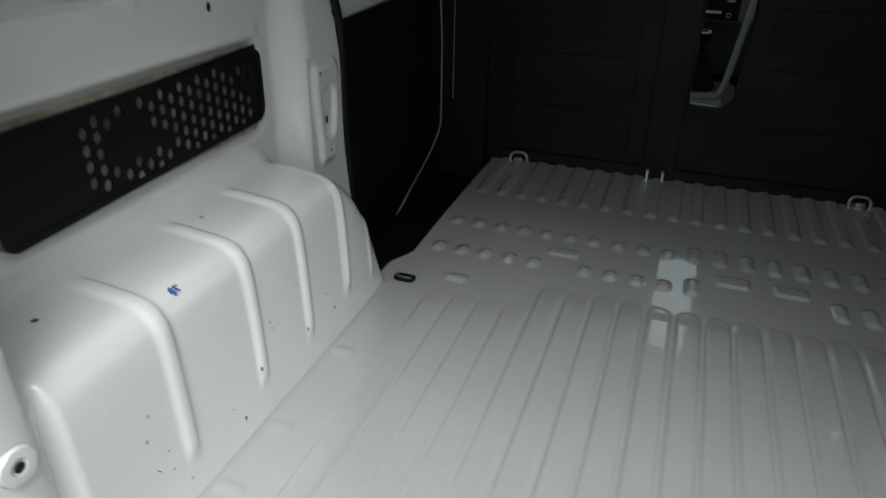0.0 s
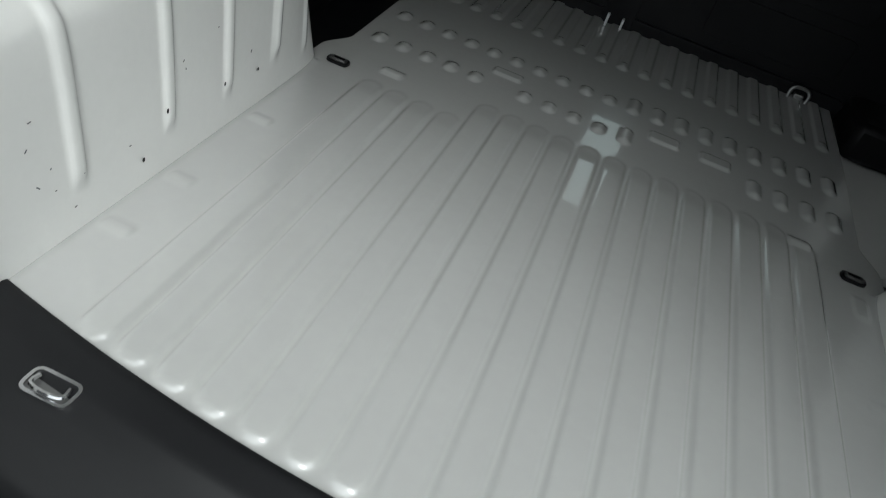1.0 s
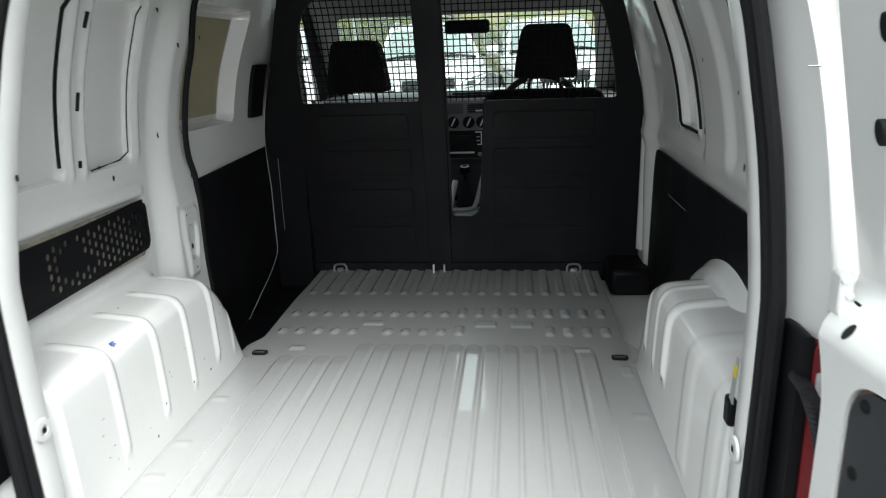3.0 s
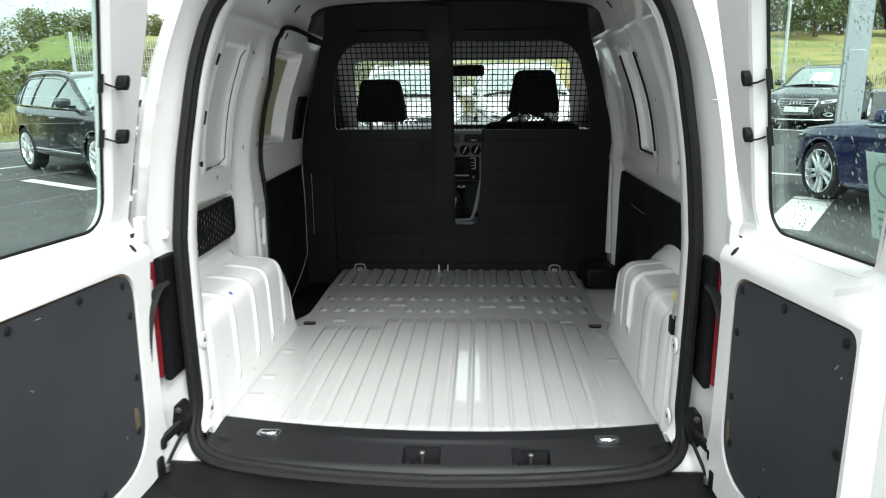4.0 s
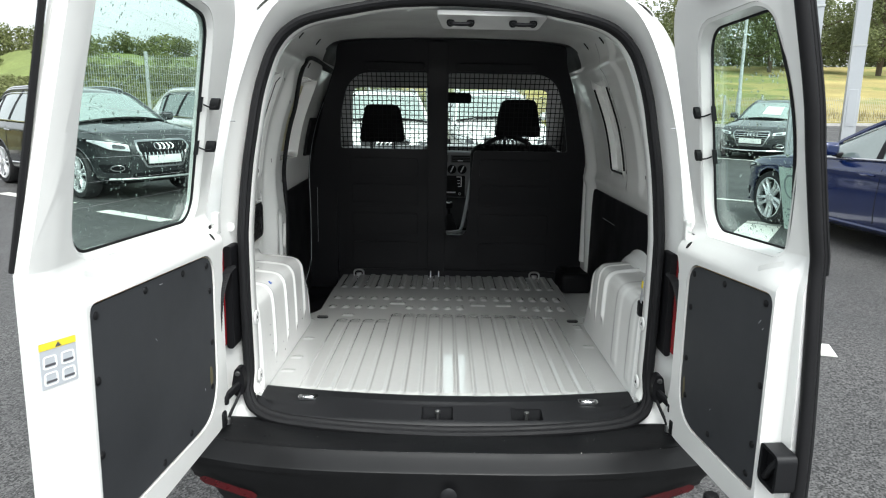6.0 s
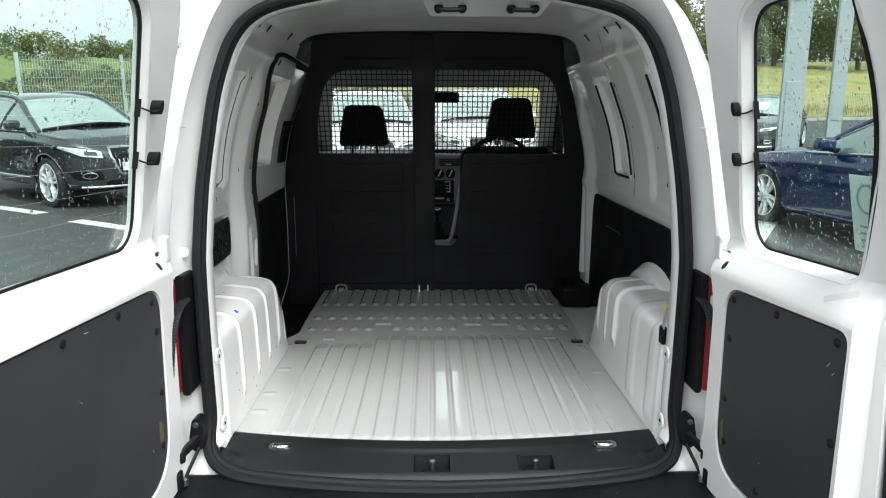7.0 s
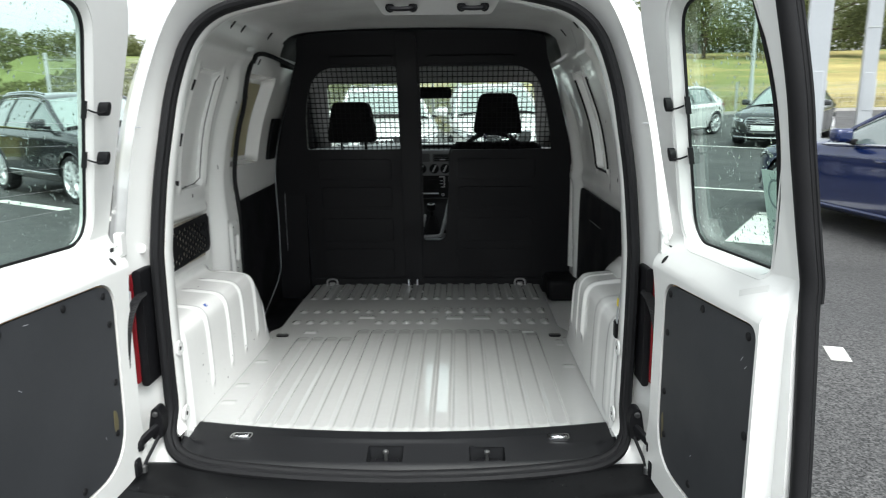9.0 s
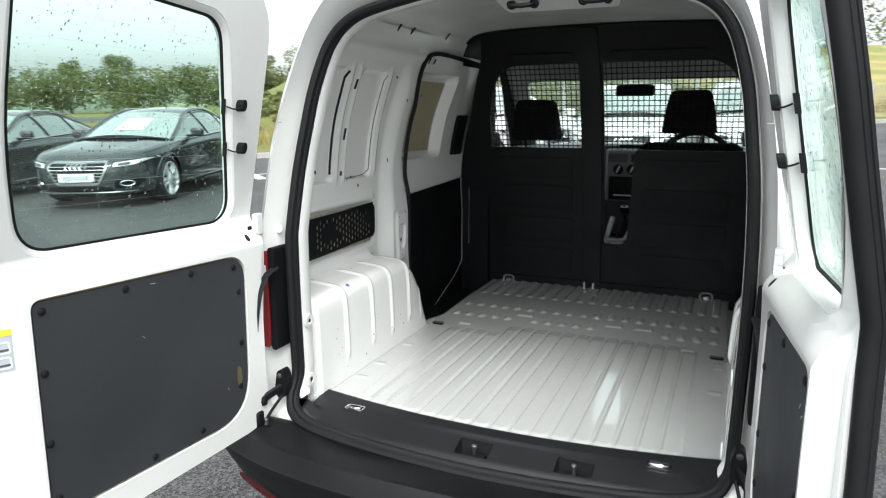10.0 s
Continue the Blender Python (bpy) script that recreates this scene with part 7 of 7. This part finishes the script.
    spread = tuple(lin(-0.8, 0.8, 17))
    g = part("grille", plate(o, [], s.face, -0.05, 0.006, across=spread), BLACK, body, "dark grille with bright bars")
    part("grille_frame", plate(o, [inset(o, 0.028)], s.face, -0.02, 0.024, across=spread), CHROME, g)
    if suv:
        for i in range(13):
            y = -0.36 + 0.06 * i
            reach = gh * (0.90 if abs(y) < gw * 0.66 else 0.45)
            part("grille_bar", plate([(y - 0.007, zc - reach), (y + 0.007, zc - reach), (y + 0.007, zc + gh * 0.90), (y - 0.007, zc + gh * 0.90)], [], s.face, 0.0, 0.020, cuts=(zc,)), CHROME, g)
    else:
        for i in range(7):
            z = zc - gh * 0.80 + i * gh * 0.27
            reach = gw * float(np.interp(z, [zc - gh, zc + gh * 0.45, zc + gh], [0.66, 0.93, 0.88]))
            part("grille_bar", plate([(-reach, z - 0.006), (reach, z - 0.006), (reach, z + 0.006), (-reach, z + 0.006)], [], s.face, 0.0, 0.018, across=spread), CHROME, g)
    pz = zc - gh * (0.42 if suv else 0.35)
    plate_ob = part("number_plate", plate([(-0.26, pz - 0.058), (0.26, pz - 0.058), (0.26, pz + 0.058), (-0.26, pz + 0.058)], [], s.face, 0.0, 0.034, across=(-0.13, 0, 0.13)), PAPER, body, "white plate with a plain bar")
    part("plate_bar", plate([(-0.20, pz - 0.030), (0.20, pz - 0.030), (0.20, pz + 0.030), (-0.20, pz + 0.030)], [], s.face, 0.0, 0.037, across=(-0.1, 0, 0.1)), GREYINK2 if seed in (3, 4) else PAPER, plate_ob)
    for i in range(4):
        part("badge_ring", tube([s.face(-0.105 + 0.070 * i + 0.046 * math.cos(q), zc + gh * 0.52 + 0.046 * math.sin(q), 0.028) for q in lin(0, 2 * math.pi, 17)[:-1]], 0.0075, closed=True, sides=5), CHROME, g)
    hz, tall = s.lamp
    for sgn in (-1, 1):
        o2 = rounded([(0.49, hz - 0.055 * tall), (0.74, hz - 0.030 * tall), (0.915, hz + 0.055 * tall), (0.90, hz + 0.085 * tall), (0.70, hz + 0.060 * tall), (0.50, hz + 0.030 * tall)], [0.02, 0.03, 0.02, 0.01, 0.03, 0.02], 4)
        o2 = [(sgn * y * width / 0.945, z) for y, z in o2]
        fine_cuts = tuple(sgn * q * width / 0.945 for q in (0.55, 0.62, 0.68, 0.74, 0.79, 0.83, 0.86, 0.89))
        hl = part("headlamp", plate(o2, [], s.face, -0.06, 0.010, across=fine_cuts), LAMP, body, "clear headlamp")
        part("lamp_bezel", plate(o2, [inset(o2, 0.010)], s.face, -0.01, 0.014, across=fine_cuts), BLACK, hl)
        o3 = [(sgn * y * width / 0.945, z) for y, z in rounded([(0.56, hz - 0.022 * tall), (0.70, hz - 0.012 * tall), (0.70, hz + 0.030 * tall), (0.57, hz + 0.018 * tall)], 0.012, 3)]
        part("lamp_lens", plate(o3, [], s.face, 0.0, 0.013, across=fine_cuts), INK, hl)
        fz = low + (0.20 if suv else 0.16)
        well = rounded([(0.50, fz - 0.07), (0.80, fz - 0.06), (0.84, fz + 0.06), (0.52, fz + 0.055)], 0.04, 4)
        well = [(sgn * y, z) for y, z in well]
        fog = part("fog_recess", plate(well, [], s.face, -0.02, 0.004, across=fine_cuts), BLACK, body)
        part("fog_lamp", tube([s.face(sgn * (0.66 + 0.075 * math.cos(q)), fz + 0.040 * math.sin(q), 0.010) for q in lin(0, 2 * math.pi, 17)[:-1]], 0.009, closed=True, sides=5), CHROME, fog)
        o4 = [(sgn * 0.52, 0.80 + (0.10 if suv else 0)), (sgn * 0.86, 0.80 + (0.10 if suv else 0)), (sgn * 0.86, 0.92 + (0.10 if suv else 0)), (sgn * 0.52, 0.92 + (0.10 if suv else 0))]
        part("tail_light", plate(o4, [], lambda y, z, w: Vector((2 * s.mid - s.face(y, 0.6, 0.0).x - w, y, z)), -0.05, 0.02, across=(sgn * 0.62, sgn * 0.7, sgn * 0.78)), RED, body, "red tail light")
    low_in = rounded([(-0.50, low + 0.05), (0.50, low + 0.05), (0.46, low + 0.125), (-0.46, low + 0.125)], 0.03, 4)
    part("lower_intake", plate(low_in, [], s.face, -0.03, 0.005, across=spread), BLACK, body)
    part("bumper_strip", tube([s.face(y, low + 0.035, 0.006) for y in lin(-0.74, 0.74, 17)], 0.016, sides=6), GALV if suv else (CHROME if shape == "saloon" and colour is GRAPHITE else colour), body)
    # wheels
    rim_mesh = None
    for ax in s.axles:
        for sgn in (-1, 1):
            w = part("wheel", turned([(wr * 0.74, -0.01), (wr * 0.76, -0.11), (wr * 0.93, -0.115), (wr * 0.985, -0.09), (wr, -0.06), (wr, 0.06), (wr * 0.985, 0.09), (wr * 0.93, 0.115), (wr * 0.76, 0.11), (wr * 0.74, 0.01)], 36), TYRE, car, "black tyre on an alloy rim")
            w.matrix_local = pose(ax, sgn * (width - 0.135), wr, 90, 0, 0)
            if rim_mesh is None:
                rim = part("rim", alloy_rim(wr), ALLOY, w, "five-spoke alloy rim")
                rim_mesh = rim.data
            else:
                rim = part("rim", None, ALLOY, w, "five-spoke alloy rim", data=rim_mesh)
            rim.matrix_local = pose(0, 0, 0, 180 if sgn > 0 else 0, 0, 0)
            back = part("brake_disc", turned([(wr * 0.68, 0.03), (wr * 0.68, 0.045)], 20), HOLE, w)
            back.matrix_local = pose(0, 0, 0, 180 if sgn > 0 else 0, 0, 0)
            # near-black filler box: the shade inside the wheel well as a solid
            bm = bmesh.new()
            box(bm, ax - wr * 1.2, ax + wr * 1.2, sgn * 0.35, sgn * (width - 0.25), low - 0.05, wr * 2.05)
            part("wheel_well_shade", bm, HOLE, car)
    # another near-black box puts in the shade underneath the car
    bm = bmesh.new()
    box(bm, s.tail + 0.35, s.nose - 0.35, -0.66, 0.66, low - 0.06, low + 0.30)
    part("underbody_shade", bm, HOLE, car)
    return car


def heading(dx, dy):
    return math.degrees(math.atan2(dy, dx))


parked_car("suv_car", "suv", GRAPHITE, slope_pose(-6.15, 9.90, -37.5), "dark graphite SUV with a bright vertical-bar grille", 1)
parked_car("suv_car", "suv", CARWHITE, slope_pose(-4.1, 12.0, -37.5), "white SUV parked beyond the graphite one", 2)
parked_car("coupe_car", "coupe", GRAPHITE, slope_pose(-8.98, 7.65, -69.9), "dark graphite four-door coupe with a white price paper", 3, paper=True)
parked_car("coupe_car", "coupe", GRAPHITE, slope_pose(-11.75, 6.6, -69.9), "dark parked car beside the graphite coupe", 4)
parked_car("saloon_car", "saloon", NAVY, slope_pose(5.15, 5.35, 98.0), "navy blue saloon car, wet with rain", 5)
parked_car("saloon_car", "saloon", GRAPHITE, slope_pose(9.0, 17.1, -127.5), "black saloon car facing the van", 6, paper=True)
parked_car("saloon_car", "saloon", CARWHITE, slope_pose(6.38, 19.4, heading(-0.78, -0.62)), "white saloon car near the field fence", 7)
parked_car("suv_car", "suv", CARWHITE, slope_pose(0.85, 12.3, heading(0.08, -1)), "white car parked ahead of the van", 8)
parked_car("suv_car", "suv", CARWHITE, slope_pose(-1.22, 11.4, heading(0.10, -1)), "white SUV parked ahead of the van", 9)
